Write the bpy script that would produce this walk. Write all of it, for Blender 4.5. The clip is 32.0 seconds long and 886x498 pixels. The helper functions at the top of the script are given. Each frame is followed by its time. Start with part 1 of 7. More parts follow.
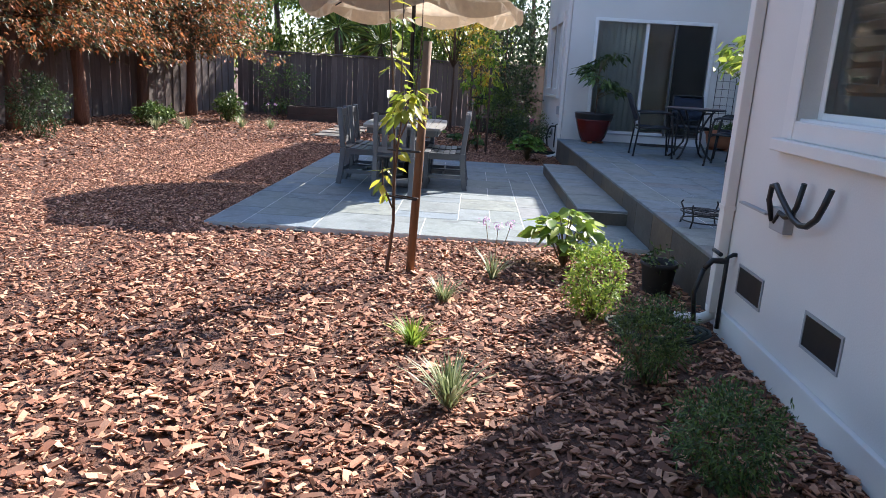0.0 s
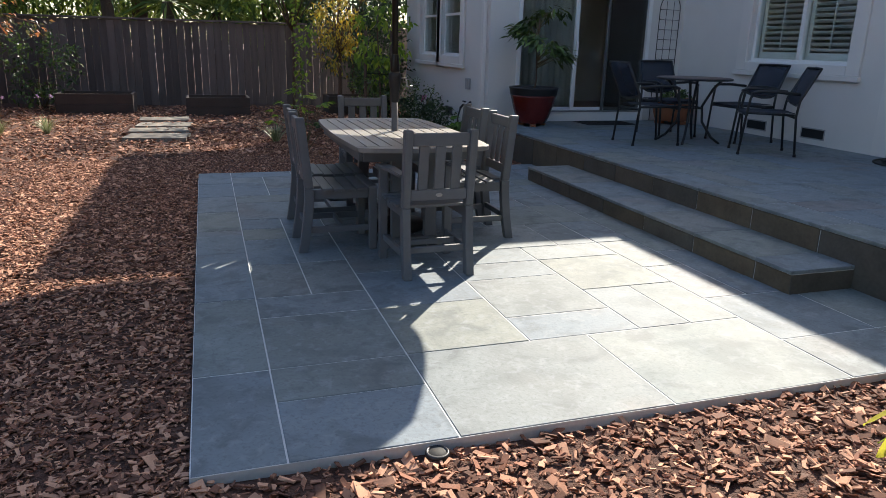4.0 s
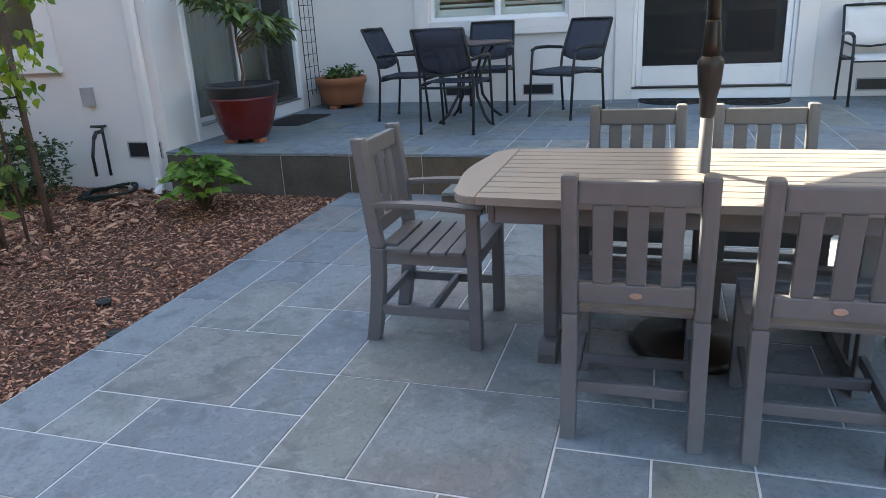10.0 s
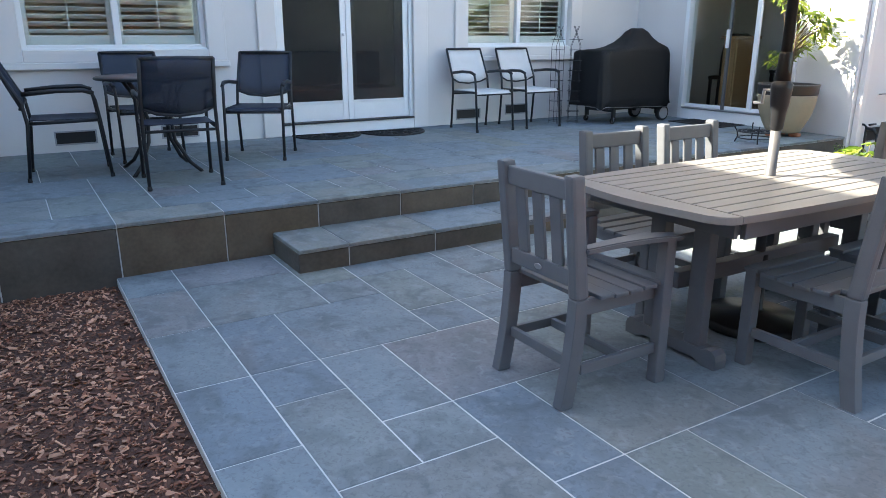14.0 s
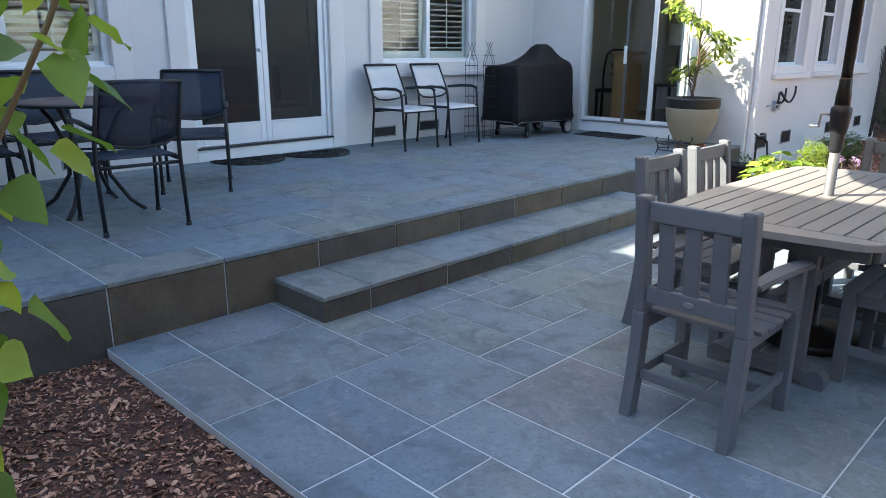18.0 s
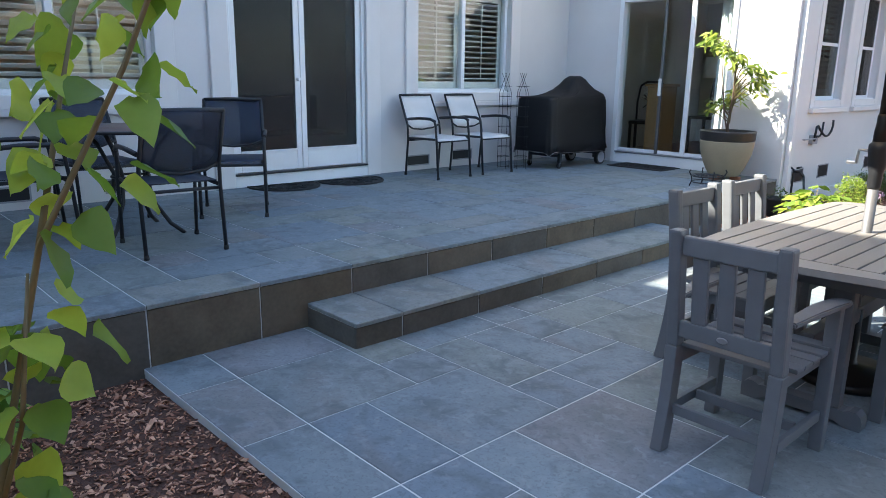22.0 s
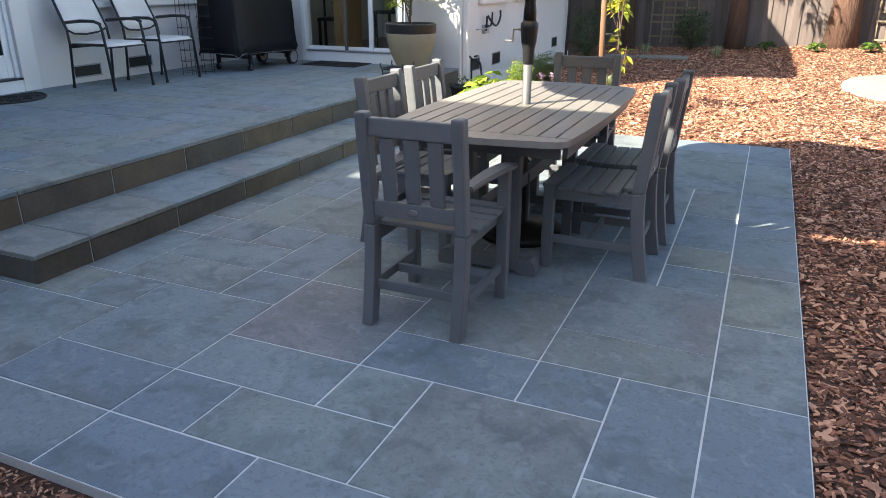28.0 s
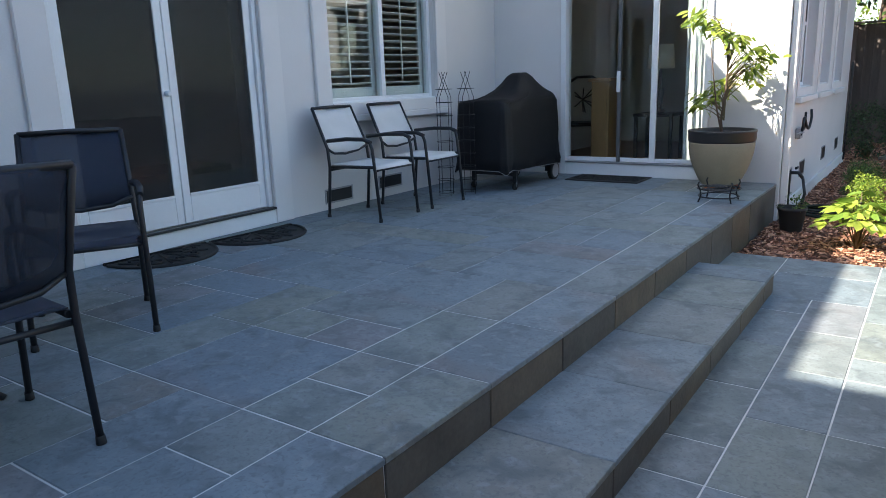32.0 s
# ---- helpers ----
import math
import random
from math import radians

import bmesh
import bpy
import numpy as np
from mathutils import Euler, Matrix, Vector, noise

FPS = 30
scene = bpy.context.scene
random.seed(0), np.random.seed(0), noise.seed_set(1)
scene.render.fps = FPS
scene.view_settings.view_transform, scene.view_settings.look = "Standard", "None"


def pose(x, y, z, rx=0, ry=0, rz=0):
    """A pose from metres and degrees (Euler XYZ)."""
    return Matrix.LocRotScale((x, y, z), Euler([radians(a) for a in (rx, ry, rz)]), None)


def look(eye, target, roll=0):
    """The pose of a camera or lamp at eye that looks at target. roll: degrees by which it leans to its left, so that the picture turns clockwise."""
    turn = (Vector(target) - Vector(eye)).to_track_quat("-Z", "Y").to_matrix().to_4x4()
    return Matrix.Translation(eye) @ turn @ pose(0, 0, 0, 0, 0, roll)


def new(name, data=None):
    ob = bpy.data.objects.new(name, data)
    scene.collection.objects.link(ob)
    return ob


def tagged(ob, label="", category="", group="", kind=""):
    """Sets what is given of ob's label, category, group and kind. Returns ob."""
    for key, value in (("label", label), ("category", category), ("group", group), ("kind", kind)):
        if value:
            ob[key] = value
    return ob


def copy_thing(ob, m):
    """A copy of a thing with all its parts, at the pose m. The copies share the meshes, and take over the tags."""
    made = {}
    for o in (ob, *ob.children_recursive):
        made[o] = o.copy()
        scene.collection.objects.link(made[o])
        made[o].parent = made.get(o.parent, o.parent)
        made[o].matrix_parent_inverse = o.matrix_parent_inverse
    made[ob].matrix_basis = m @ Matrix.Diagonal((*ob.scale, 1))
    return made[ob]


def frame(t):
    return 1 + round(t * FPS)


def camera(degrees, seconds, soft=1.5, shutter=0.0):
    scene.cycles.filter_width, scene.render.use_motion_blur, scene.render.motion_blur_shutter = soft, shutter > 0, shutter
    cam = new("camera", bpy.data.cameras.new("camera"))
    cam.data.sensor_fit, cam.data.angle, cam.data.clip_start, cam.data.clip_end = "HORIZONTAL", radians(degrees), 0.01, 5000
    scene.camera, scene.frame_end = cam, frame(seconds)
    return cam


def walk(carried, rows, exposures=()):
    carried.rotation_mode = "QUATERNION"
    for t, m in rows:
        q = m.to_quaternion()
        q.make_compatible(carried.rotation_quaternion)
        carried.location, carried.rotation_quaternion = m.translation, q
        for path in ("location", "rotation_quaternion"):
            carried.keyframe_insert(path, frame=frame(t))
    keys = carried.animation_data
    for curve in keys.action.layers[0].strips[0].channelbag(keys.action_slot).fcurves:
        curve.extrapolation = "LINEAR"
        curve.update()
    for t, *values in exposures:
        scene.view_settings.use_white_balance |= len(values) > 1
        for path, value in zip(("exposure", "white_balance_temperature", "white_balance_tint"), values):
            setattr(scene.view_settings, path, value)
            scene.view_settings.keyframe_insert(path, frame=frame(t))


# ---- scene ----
cam = camera(63.9, 32.0, 0.45)
PATH = [
    (0, (-0.474, 1.182, 1.325), (-0.536, 3.124, 0.85), 3.4),
    (0.5, (-0.712, 1.666, 1.378), (-0.519, 3.592, 0.874), 2.6),
    (1, (-0.919, 2.164, 1.393), (-0.773, 4.103, 0.923), 1.1),
    (1.5, (-1.197, 2.624, 1.39), (-1.049, 4.563, 0.926), 1.4),
    (2, (-1.479, 3.16, 1.36), (-1.313, 5.099, 0.897), 0.9),
    (2.5, (-1.747, 3.607, 1.382), (-1.496, 5.535, 0.911), 0.6),
    (3, (-2.025, 4.01, 1.402), (-1.6, 5.885, 0.849), 0.9),
    (3.5, (-2.297, 4.479, 1.402), (-1.829, 6.34, 0.839), 0.1),
    (4, (-2.589, 4.911, 1.374), (-1.984, 6.734, 0.817), 1.5),
    (4.5, (-2.854, 5.374, 1.379), (-2.111, 7.148, 0.831), -0.4),
    (6.5, (-3.63, 7.204, 1.369), (-2.309, 8.586, 0.783), -1.3),
    (7, (-3.73, 7.647, 1.34), (-2.278, 8.893, 0.758), 0.6),
    (7.5, (-3.838, 8.077, 1.367), (-2.374, 9.312, 0.791), -0.5),
    (8, (-3.924, 8.493, 1.374), (-2.356, 9.595, 0.8), 0.1),
    (8.5, (-3.967, 8.958, 1.387), (-2.332, 9.946, 0.795), -5.5),
    (9, (-4.018, 9.392, 1.358), (-2.297, 10.208, 0.745), -3.1),
    (9.5, (-4.079, 9.794, 1.361), (-2.282, 10.394, 0.721), -1.0),
    (10, (-4.094, 10.256, 1.37), (-2.286, 10.825, 0.733), -3.0),
    (10.5, (-4.127, 10.655, 1.355), (-2.282, 11.099, 0.724), -2.2),
    (11, (-4.081, 11.055, 1.341), (-2.198, 11.286, 0.709), -1.7),
    (11.5, (-3.991, 11.453, 1.341), (-2.098, 11.601, 0.714), -2.1),
    (12, (-3.915, 11.802, 1.352), (-2.024, 11.635, 0.724), -1.6),
    (12.5, (-3.762, 12.157, 1.34), (-1.906, 11.741, 0.722), -2.3),
    (13, (-3.601, 12.482, 1.336), (-1.792, 11.876, 0.737), -2.2),
    (13.5, (-3.475, 12.792, 1.353), (-1.786, 11.896, 0.766), 1.5),
    (14, (-3.276, 13.067, 1.35), (-1.635, 12.077, 0.779), 0.0),
    (14.5, (-3.113, 13.315, 1.363), (-1.509, 12.264, 0.796), -1.6),
    (16.5, (-2.401, 13.77, 1.413), (-1.011, 12.438, 0.871), -0.6),
    (17, (-2.314, 13.803, 1.415), (-0.961, 12.437, 0.866), -0.4),
    (17.5, (-2.314, 13.791, 1.416), (-0.968, 12.419, 0.864), -0.0),
    (18, (-2.323, 13.788, 1.414), (-0.97, 12.42, 0.868), 0.3),
    (18.5, (-2.317, 13.795, 1.411), (-0.949, 12.439, 0.875), 0.7),
    (19, (-2.317, 13.811, 1.415), (-0.933, 12.468, 0.884), 1.0),
    (19.5, (-2.313, 13.813, 1.417), (-0.913, 12.485, 0.89), 1.2),
    (20, (-2.314, 13.813, 1.42), (-0.899, 12.499, 0.9), 1.1),
    (20.5, (-2.314, 13.812, 1.418), (-0.889, 12.504, 0.911), 1.0),
    (21, (-2.323, 13.811, 1.426), (-0.898, 12.5, 0.926), 0.9),
    (21.5, (-2.331, 13.815, 1.431), (-0.906, 12.499, 0.945), 1.0),
    (22, (-2.335, 13.818, 1.43), (-0.909, 12.497, 0.958), 0.8),
    (22.5, (-2.354, 13.809, 1.43), (-0.948, 12.463, 0.968), 0.3),
    (23, (-2.389, 13.808, 1.426), (-1.169, 12.291, 0.967), 0.3),
    (23.5, (-2.436, 13.791, 1.412), (-1.685, 11.998, 0.94), 1.9),
    (24, (-2.437, 13.77, 1.412), (-1.75, 11.997, 0.793), 0.5),
    (24.5, (-2.449, 13.773, 1.378), (-1.791, 12.059, 0.586), -0.2),
    (26.5, (-2.42, 13.789, 1.349), (-1.728, 12.091, 0.552), -0.9),
    (27, (-2.427, 13.793, 1.357), (-1.71, 12.091, 0.59), -0.7),
    (27.5, (-2.424, 13.797, 1.357), (-1.691, 12.091, 0.612), -0.5),
    (28, (-2.413, 13.789, 1.364), (-1.661, 12.077, 0.653), 0.1),
    (28.5, (-2.365, 13.701, 1.377), (-1.487, 12.03, 0.716), 0.1),
    (29, (-2.225, 13.551, 1.376), (-1.173, 11.971, 0.745), 0.3),
    (29.5, (-1.982, 13.371, 1.381), (-0.893, 11.809, 0.773), 0.6),
    (30, (-1.669, 13.16, 1.38), (-0.537, 11.625, 0.779), 0.4),
    (30.5, (-1.311, 13.007, 1.382), (0.033, 11.636, 0.82), -0.9),
    (31, (-0.902, 12.957, 1.402), (0.412, 11.536, 0.897), -0.9),
    (31.5, (-0.519, 12.889, 1.405), (0.706, 11.384, 0.921), -1.9),
    (32, (-0.186, 12.861, 1.406), (0.931, 11.268, 0.945), -2.0),
]
walk(cam, [(t, look(eye, target, roll)) for t, eye, target, roll in PATH],
     exposures=((0, 2.25, 6200, 13), (1, 2.15, 6750, 12), (2, 2.28, 6600, 10), (3.2, 1.85, 6700, 11), (4.5, 1.75, 6750, 10), (6.5, 2.05, 7100, 9), (8, 2.72, 7500, 8), (9.5, 3.2, 7550, 8),
                (12, 3.25, 6900, 7), (14, 3.2, 6800, 7), (17, 3.0, 6600, 7), (22, 2.95, 6550, 7), (23, 2.65, 6600, 7), (24, 2.5, 7150, 9), (27, 2.85, 7150, 9), (28, 2.8, 7050, 8), (30, 2.8, 6600, 7), (31, 2.75, 6600, 7), (32, 2.55, 6600, 7)))

# ---------- light ----------
SUN_EL, SUN_DIR = radians(36.5), Vector((0.64, 0.768, 0.0))
world = bpy.data.worlds.new("sky")
scene.world = world
world.use_nodes = True
wn = world.node_tree
sky = wn.nodes.new("ShaderNodeTexSky")
sky.sky_type, sky.sun_disc = "NISHITA", False
sky.sun_elevation = SUN_EL
sky.sun_rotation = math.atan2(SUN_DIR.x, SUN_DIR.y)
sky.air_density, sky.dust_density, sky.ozone_density = 1.0, 1.0, 2.0
wn.links.new(sky.outputs[0], wn.nodes["Background"].inputs[0])
wn.nodes["Background"].inputs[1].default_value = 0.080
sun_data = bpy.data.lights.new("sun", "SUN")
sun_data.energy, sun_data.angle, sun_data.color = 3.0, radians(0.53), (1.0, 0.93, 0.82)
sun = new("sun", sun_data)
sun_from = SUN_DIR * math.cos(SUN_EL) + Vector((0, 0, math.sin(SUN_EL)))
sun.matrix_world = look(sun_from * 60, (0, 0, 0))


# ---------- materials ----------
def material(name, color, rough=0.7, metal=0.0, vary=0.18, scale=6.0, fine=60.0, bump=0.15, dist=0.004,
             per_piece=0.0, per_island=0.0, stretch=(1, 1, 1), second=None, second_at=0.6, spec=0.5):
    """A procedural surface: broad stains, fine grain and relief, an optional second colour, and variation from piece to piece."""
    m = bpy.data.materials.new(name)
    m.use_nodes = True
    nt = m.node_tree
    n, ln = nt.nodes, nt.links.new
    p = n["Principled BSDF"]
    p.inputs["Roughness"].default_value, p.inputs["Metallic"].default_value = rough, metal
    p.inputs["Specular IOR Level"].default_value = spec
    co = n.new("ShaderNodeTexCoord")
    mp = n.new("ShaderNodeMapping")
    mp.inputs["Scale"].default_value = stretch
    ln(co.outputs["Object"], mp.inputs["Vector"])
    vec = mp.outputs[0]
    if per_piece:
        oi = n.new("ShaderNodeObjectInfo")
        off = n.new("ShaderNodeVectorMath")
        off.operation = "MULTIPLY_ADD"
        off.inputs[1].default_value = (7.0, 7.0, 7.0)
        ln(oi.outputs["Random"], off.inputs[0])
        ln(vec, off.inputs[2])
        vec = off.outputs[0]
    big, small = n.new("ShaderNodeTexNoise"), n.new("ShaderNodeTexNoise")
    big.inputs["Scale"].default_value, big.inputs["Detail"].default_value = scale, 4
    small.inputs["Scale"].default_value, small.inputs["Detail"].default_value = fine, 3
    ln(vec, big.inputs["Vector"])
    ln(vec, small.inputs["Vector"])
    add = n.new("ShaderNodeMath")
    add.operation = "MULTIPLY_ADD"
    add.inputs[1].default_value = 0.45
    ln(small.outputs["Fac"], add.inputs[0])
    ln(big.outputs["Fac"], add.inputs[2])
    rng = n.new("ShaderNodeMapRange")
    rng.inputs["From Min"].default_value, rng.inputs["From Max"].default_value = 0.4, 1.05
    rng.inputs["To Min"].default_value, rng.inputs["To Max"].default_value = 1 - vary, 1 + vary
    ln(add.outputs[0], rng.inputs["Value"])
    value = rng.outputs[0]
    for on, out in ((per_piece, "oi"), (per_island, "geo")):
        if on:
            src = oi.outputs["Random"] if out == "oi" else n.new("ShaderNodeNewGeometry").outputs["Random Per Island"]
            r2 = n.new("ShaderNodeMapRange")
            r2.inputs["To Min"].default_value, r2.inputs["To Max"].default_value = 1 - on, 1 + on
            ln(src, r2.inputs["Value"])
            mu = n.new("ShaderNodeMath")
            mu.operation = "MULTIPLY"
            ln(value, mu.inputs[0])
            ln(r2.outputs[0], mu.inputs[1])
            value = mu.outputs[0]
            last = src
    base = n.new("ShaderNodeMix")
    base.data_type = "RGBA"
    base.inputs[6].default_value = (*color, 1)
    base.inputs[7].default_value = (*(second or color), 1)
    base.inputs[0].default_value = 0
    if second:
        pick = n.new("ShaderNodeMapRange")
        pick.inputs["From Min"].default_value, pick.inputs["From Max"].default_value = second_at - 0.12, second_at + 0.12
        ln(last if (per_piece or per_island) else big.outputs["Fac"], pick.inputs["Value"])
        ln(pick.outputs[0], base.inputs[0])
    mul = n.new("ShaderNodeMix")
    mul.data_type, mul.blend_type = "RGBA", "MULTIPLY"
    mul.inputs[0].default_value = 1
    ln(base.outputs[2], mul.inputs[6])
    ln(value, mul.inputs[7])
    ln(mul.outputs[2], p.inputs["Base Color"])
    if bump:
        bp = n.new("ShaderNodeBump")
        bp.inputs["Strength"].default_value, bp.inputs["Distance"].default_value = bump, dist
        ln(add.outputs[0], bp.inputs["Height"])
        ln(bp.outputs[0], p.inputs["Normal"])
    rr = n.new("ShaderNodeMapRange")
    rr.inputs["To Min"].default_value, rr.inputs["To Max"].default_value = max(rough - 0.12, 0.03), min(rough + 0.12, 1)
    ln(big.outputs["Fac"], rr.inputs["Value"])
    ln(rr.outputs[0], p.inputs["Roughness"])
    return m


def leaf_material(name, color, second, vary=0.35, rough=0.45, through_light=0.45):
    """Thin leaves that let light through, each a little different."""
    m = material(name, color, rough, vary=0.12, scale=14, fine=90, bump=0.1, per_island=vary, second=second, second_at=0.55)
    nt = m.node_tree
    p, out = nt.nodes["Principled BSDF"], nt.nodes["Material Output"]
    tr, mix = nt.nodes.new("ShaderNodeBsdfTranslucent"), nt.nodes.new("ShaderNodeMixShader")
    mix.inputs[0].default_value = through_light
    src = p.inputs["Base Color"].links[0].from_socket
    nt.links.new(src, tr.inputs["Color"])
    nt.links.new(p.outputs[0], mix.inputs[1])
    nt.links.new(tr.outputs[0], mix.inputs[2])
    nt.links.new(mix.outputs[0], out.inputs["Surface"])
    return m


def glass_material(name, tint=(0.93, 0.96, 0.95)):
    m = bpy.data.materials.new(name)
    m.use_nodes = True
    nt = m.node_tree
    nt.nodes.remove(nt.nodes["Principled BSDF"])
    fr, pw, ma, tr, gl, mix = (nt.nodes.new("ShaderNode" + k) for k in ("LayerWeight", "Math", "Math", "BsdfTransparent", "BsdfGlossy", "MixShader"))
    fr.inputs["Blend"].default_value = 0.5
    pw.operation, ma.operation = "POWER", "MULTIPLY_ADD"
    pw.inputs[1].default_value, ma.inputs[1].default_value, ma.inputs[2].default_value = 5.0, 0.9, 0.05
    nt.links.new(fr.outputs["Facing"], pw.inputs[0])
    nt.links.new(pw.outputs[0], ma.inputs[0])
    tr.inputs["Color"].default_value = (*tint, 1)
    gl.inputs["Roughness"].default_value = 0.01
    nt.links.new(ma.outputs[0], mix.inputs[0])
    nt.links.new(tr.outputs[0], mix.inputs[1])
    nt.links.new(gl.outputs[0], mix.inputs[2])
    nt.links.new(mix.outputs[0], nt.nodes["Material Output"].inputs["Surface"])
    return m


def mesh_cloth(name, color, open_part, rough=0.7):
    """Woven sling or insect screen that one can see through in part."""
    m = material(name, color, rough, vary=0.1, scale=5, fine=300, bump=0.3, dist=0.001)
    nt = m.node_tree
    p, out = nt.nodes["Principled BSDF"], nt.nodes["Material Output"]
    tr, mix = nt.nodes.new("ShaderNodeBsdfTransparent"), nt.nodes.new("ShaderNodeMixShader")
    mix.inputs[0].default_value = open_part
    nt.links.new(p.outputs[0], mix.inputs[1])
    nt.links.new(tr.outputs[0], mix.inputs[2])
    nt.links.new(mix.outputs[0], out.inputs["Surface"])
    return m


STUCCO = material("stucco", (0.69, 0.665, 0.64), 0.9, vary=0.07, scale=1.3, fine=120, bump=0.45, dist=0.004)
STUCCO_TRIM = material("stucco_trim", (0.73, 0.70, 0.67), 0.88, vary=0.05, scale=2, fine=150, bump=0.3, dist=0.003)
VINYL = material("white_vinyl", (0.80, 0.80, 0.79), 0.38, vary=0.04, scale=3, fine=40, bump=0.03)
SCREEN_GREY = material("grey_aluminium", (0.12, 0.12, 0.125), 0.5, metal=0.2, vary=0.08)
GLASS = glass_material("window_glass")
BUG_SCREEN = mesh_cloth("insect_screen", (0.012, 0.012, 0.013), 0.50)
SHUTTER = material("shutter_paint", (0.78, 0.76, 0.72), 0.5, vary=0.05, bump=0.03)
def slate_material(name):
    """Cleft bluestone: blue, green and tan stones, clouded, with rusty and dark stains."""
    m = material(name, (0.195, 0.240, 0.268), 0.66, vary=0.32, scale=2.2, fine=60, bump=0.7, dist=0.003, spec=0.30, per_piece=0.12, second=(0.215, 0.236, 0.224), second_at=0.66)
    nt = m.node_tree
    n, ln = nt.nodes, nt.links.new
    p = n["Principled BSDF"]
    src = p.inputs["Base Color"].links[0].from_socket
    vec = [k for k in n if k.type == "TEX_NOISE"][0].inputs["Vector"].links[0].from_socket
    oi, ramp, tone = n.new("ShaderNodeObjectInfo"), n.new("ShaderNodeValToRGB"), n.new("ShaderNodeMix")
    ramp.color_ramp.interpolation = "CONSTANT"
    el = ramp.color_ramp.elements
    el[0].color = (0.165, 0.205, 0.245, 1)
    el[1].position, el[1].color = 0.30, (0.200, 0.238, 0.262, 1)
    for at, colour in ((0.50, (0.190, 0.210, 0.185, 1)), (0.68, (0.165, 0.195, 0.215, 1)), (0.84, (0.205, 0.205, 0.185, 1)), (0.94, (0.215, 0.195, 0.195, 1))):
        e = el.new(at)
        e.color = colour
    hash_ = n.new("ShaderNodeTexWhiteNoise")
    hash_.noise_dimensions = "1D"
    ln(oi.outputs["Random"], hash_.inputs["W"])
    ln(hash_.outputs["Value"], ramp.inputs[0])
    tone.data_type = "RGBA"
    tone.inputs[0].default_value = 0.55
    ln(src, tone.inputs[6])
    ln(ramp.outputs[0], tone.inputs[7])
    src = tone.outputs[2]
    for scale, lo, hi, tint, amount in ((0.8, 0.58, 0.74, (0.22, 0.135, 0.090, 1), 0.5), (2.6, 0.50, 0.66, (0.115, 0.135, 0.140, 1), 0.5), (5.5, 0.52, 0.68, (0.085, 0.100, 0.112, 1), 0.5), (16.0, 0.53, 0.70, (0.29, 0.325, 0.345, 1), 0.38),
                                          (55.0, 0.52, 0.66, (0.10, 0.115, 0.125, 1), 0.4)):
        no, mr, mx = n.new("ShaderNodeTexNoise"), n.new("ShaderNodeMapRange"), n.new("ShaderNodeMix")
        no.inputs["Scale"].default_value, no.inputs["Detail"].default_value, no.inputs["Distortion"].default_value = scale, 6, 0.8
        ln(vec, no.inputs["Vector"])
        mr.inputs["From Min"].default_value, mr.inputs["From Max"].default_value, mr.inputs["To Max"].default_value = lo, hi, amount
        ln(no.outputs["Fac"], mr.inputs["Value"])
        mx.data_type = "RGBA"
        mx.inputs[7].default_value = tint
        ln(mr.outputs[0], mx.inputs[0])
        ln(src, mx.inputs[6])
        src = mx.outputs[2]
    ln(src, p.inputs["Base Color"])
    return m


SLATE = slate_material("bluestone")
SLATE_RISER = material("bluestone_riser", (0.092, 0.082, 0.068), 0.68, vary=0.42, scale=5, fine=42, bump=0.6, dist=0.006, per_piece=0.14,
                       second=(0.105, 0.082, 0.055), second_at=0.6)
GROUT = material("pale_grout", (0.56, 0.57, 0.57), 0.9, vary=0.14, scale=4, fine=90, bump=0.3)
CONCRETE = material("concrete", (0.24, 0.215, 0.18), 0.9, vary=0.3, scale=2.5, fine=70, bump=0.35)
PAD_STONE = material("pale_flagstone", (0.25, 0.235, 0.195), 0.8, vary=0.2, scale=2.2, fine=60, bump=0.4, per_piece=0.12)
SOIL = material("soil", (0.095, 0.043, 0.028), 0.95, vary=0.6, scale=30, fine=140, bump=1.0, dist=0.02)
CHIPS = material("bark_chips", (0.265, 0.112, 0.066), 0.85, vary=0.25, scale=25, fine=160, bump=0.4, per_island=0.64,
                 second=(0.40, 0.215, 0.135), second_at=0.64)
# Table top: the grey lumber lightened, with sheen at grazing angles put into its colour.
TABLE_WOOD = material("sheen_lumber", (0.21, 0.197, 0.182), 0.46, vary=0.10, scale=3, fine=90, bump=0.18, dist=0.0015, stretch=(6, 1, 6), per_piece=0.05)
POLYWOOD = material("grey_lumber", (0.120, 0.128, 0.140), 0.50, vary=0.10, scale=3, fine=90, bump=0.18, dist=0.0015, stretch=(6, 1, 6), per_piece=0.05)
FENCE_WOOD = material("weathered_fence", (0.135, 0.108, 0.098), 0.88, vary=0.35, scale=2.5, fine=45, bump=0.5, dist=0.004, stretch=(4, 4, 0.5), per_piece=0.22)
BED_WOOD = material("bed_timber", (0.070, 0.052, 0.043), 0.9, vary=0.3, scale=3, fine=45, bump=0.4)
TRELLIS_WOOD = material("trellis_lath", (0.24, 0.185, 0.125), 0.85, vary=0.25, scale=4, fine=50, bump=0.3, per_piece=0.12)
STAKE_WOOD = material("stake_wood", (0.16, 0.085, 0.045), 0.8, vary=0.25, scale=4, fine=50, bump=0.4, stretch=(5, 5, 0.6))
BARK = material("bark", (0.115, 0.072, 0.052), 0.93, vary=0.4, scale=7, fine=40, bump=1.0, dist=0.02, stretch=(3, 3, 0.6))
RED_BARK = material("redwood_bark", (0.13, 0.07, 0.048), 0.95, vary=0.4, scale=6, fine=30, bump=1.0, dist=0.03, stretch=(3, 3, 0.4))
STEM = material("green_stem", (0.13, 0.10, 0.045), 0.7, vary=0.2, scale=12)
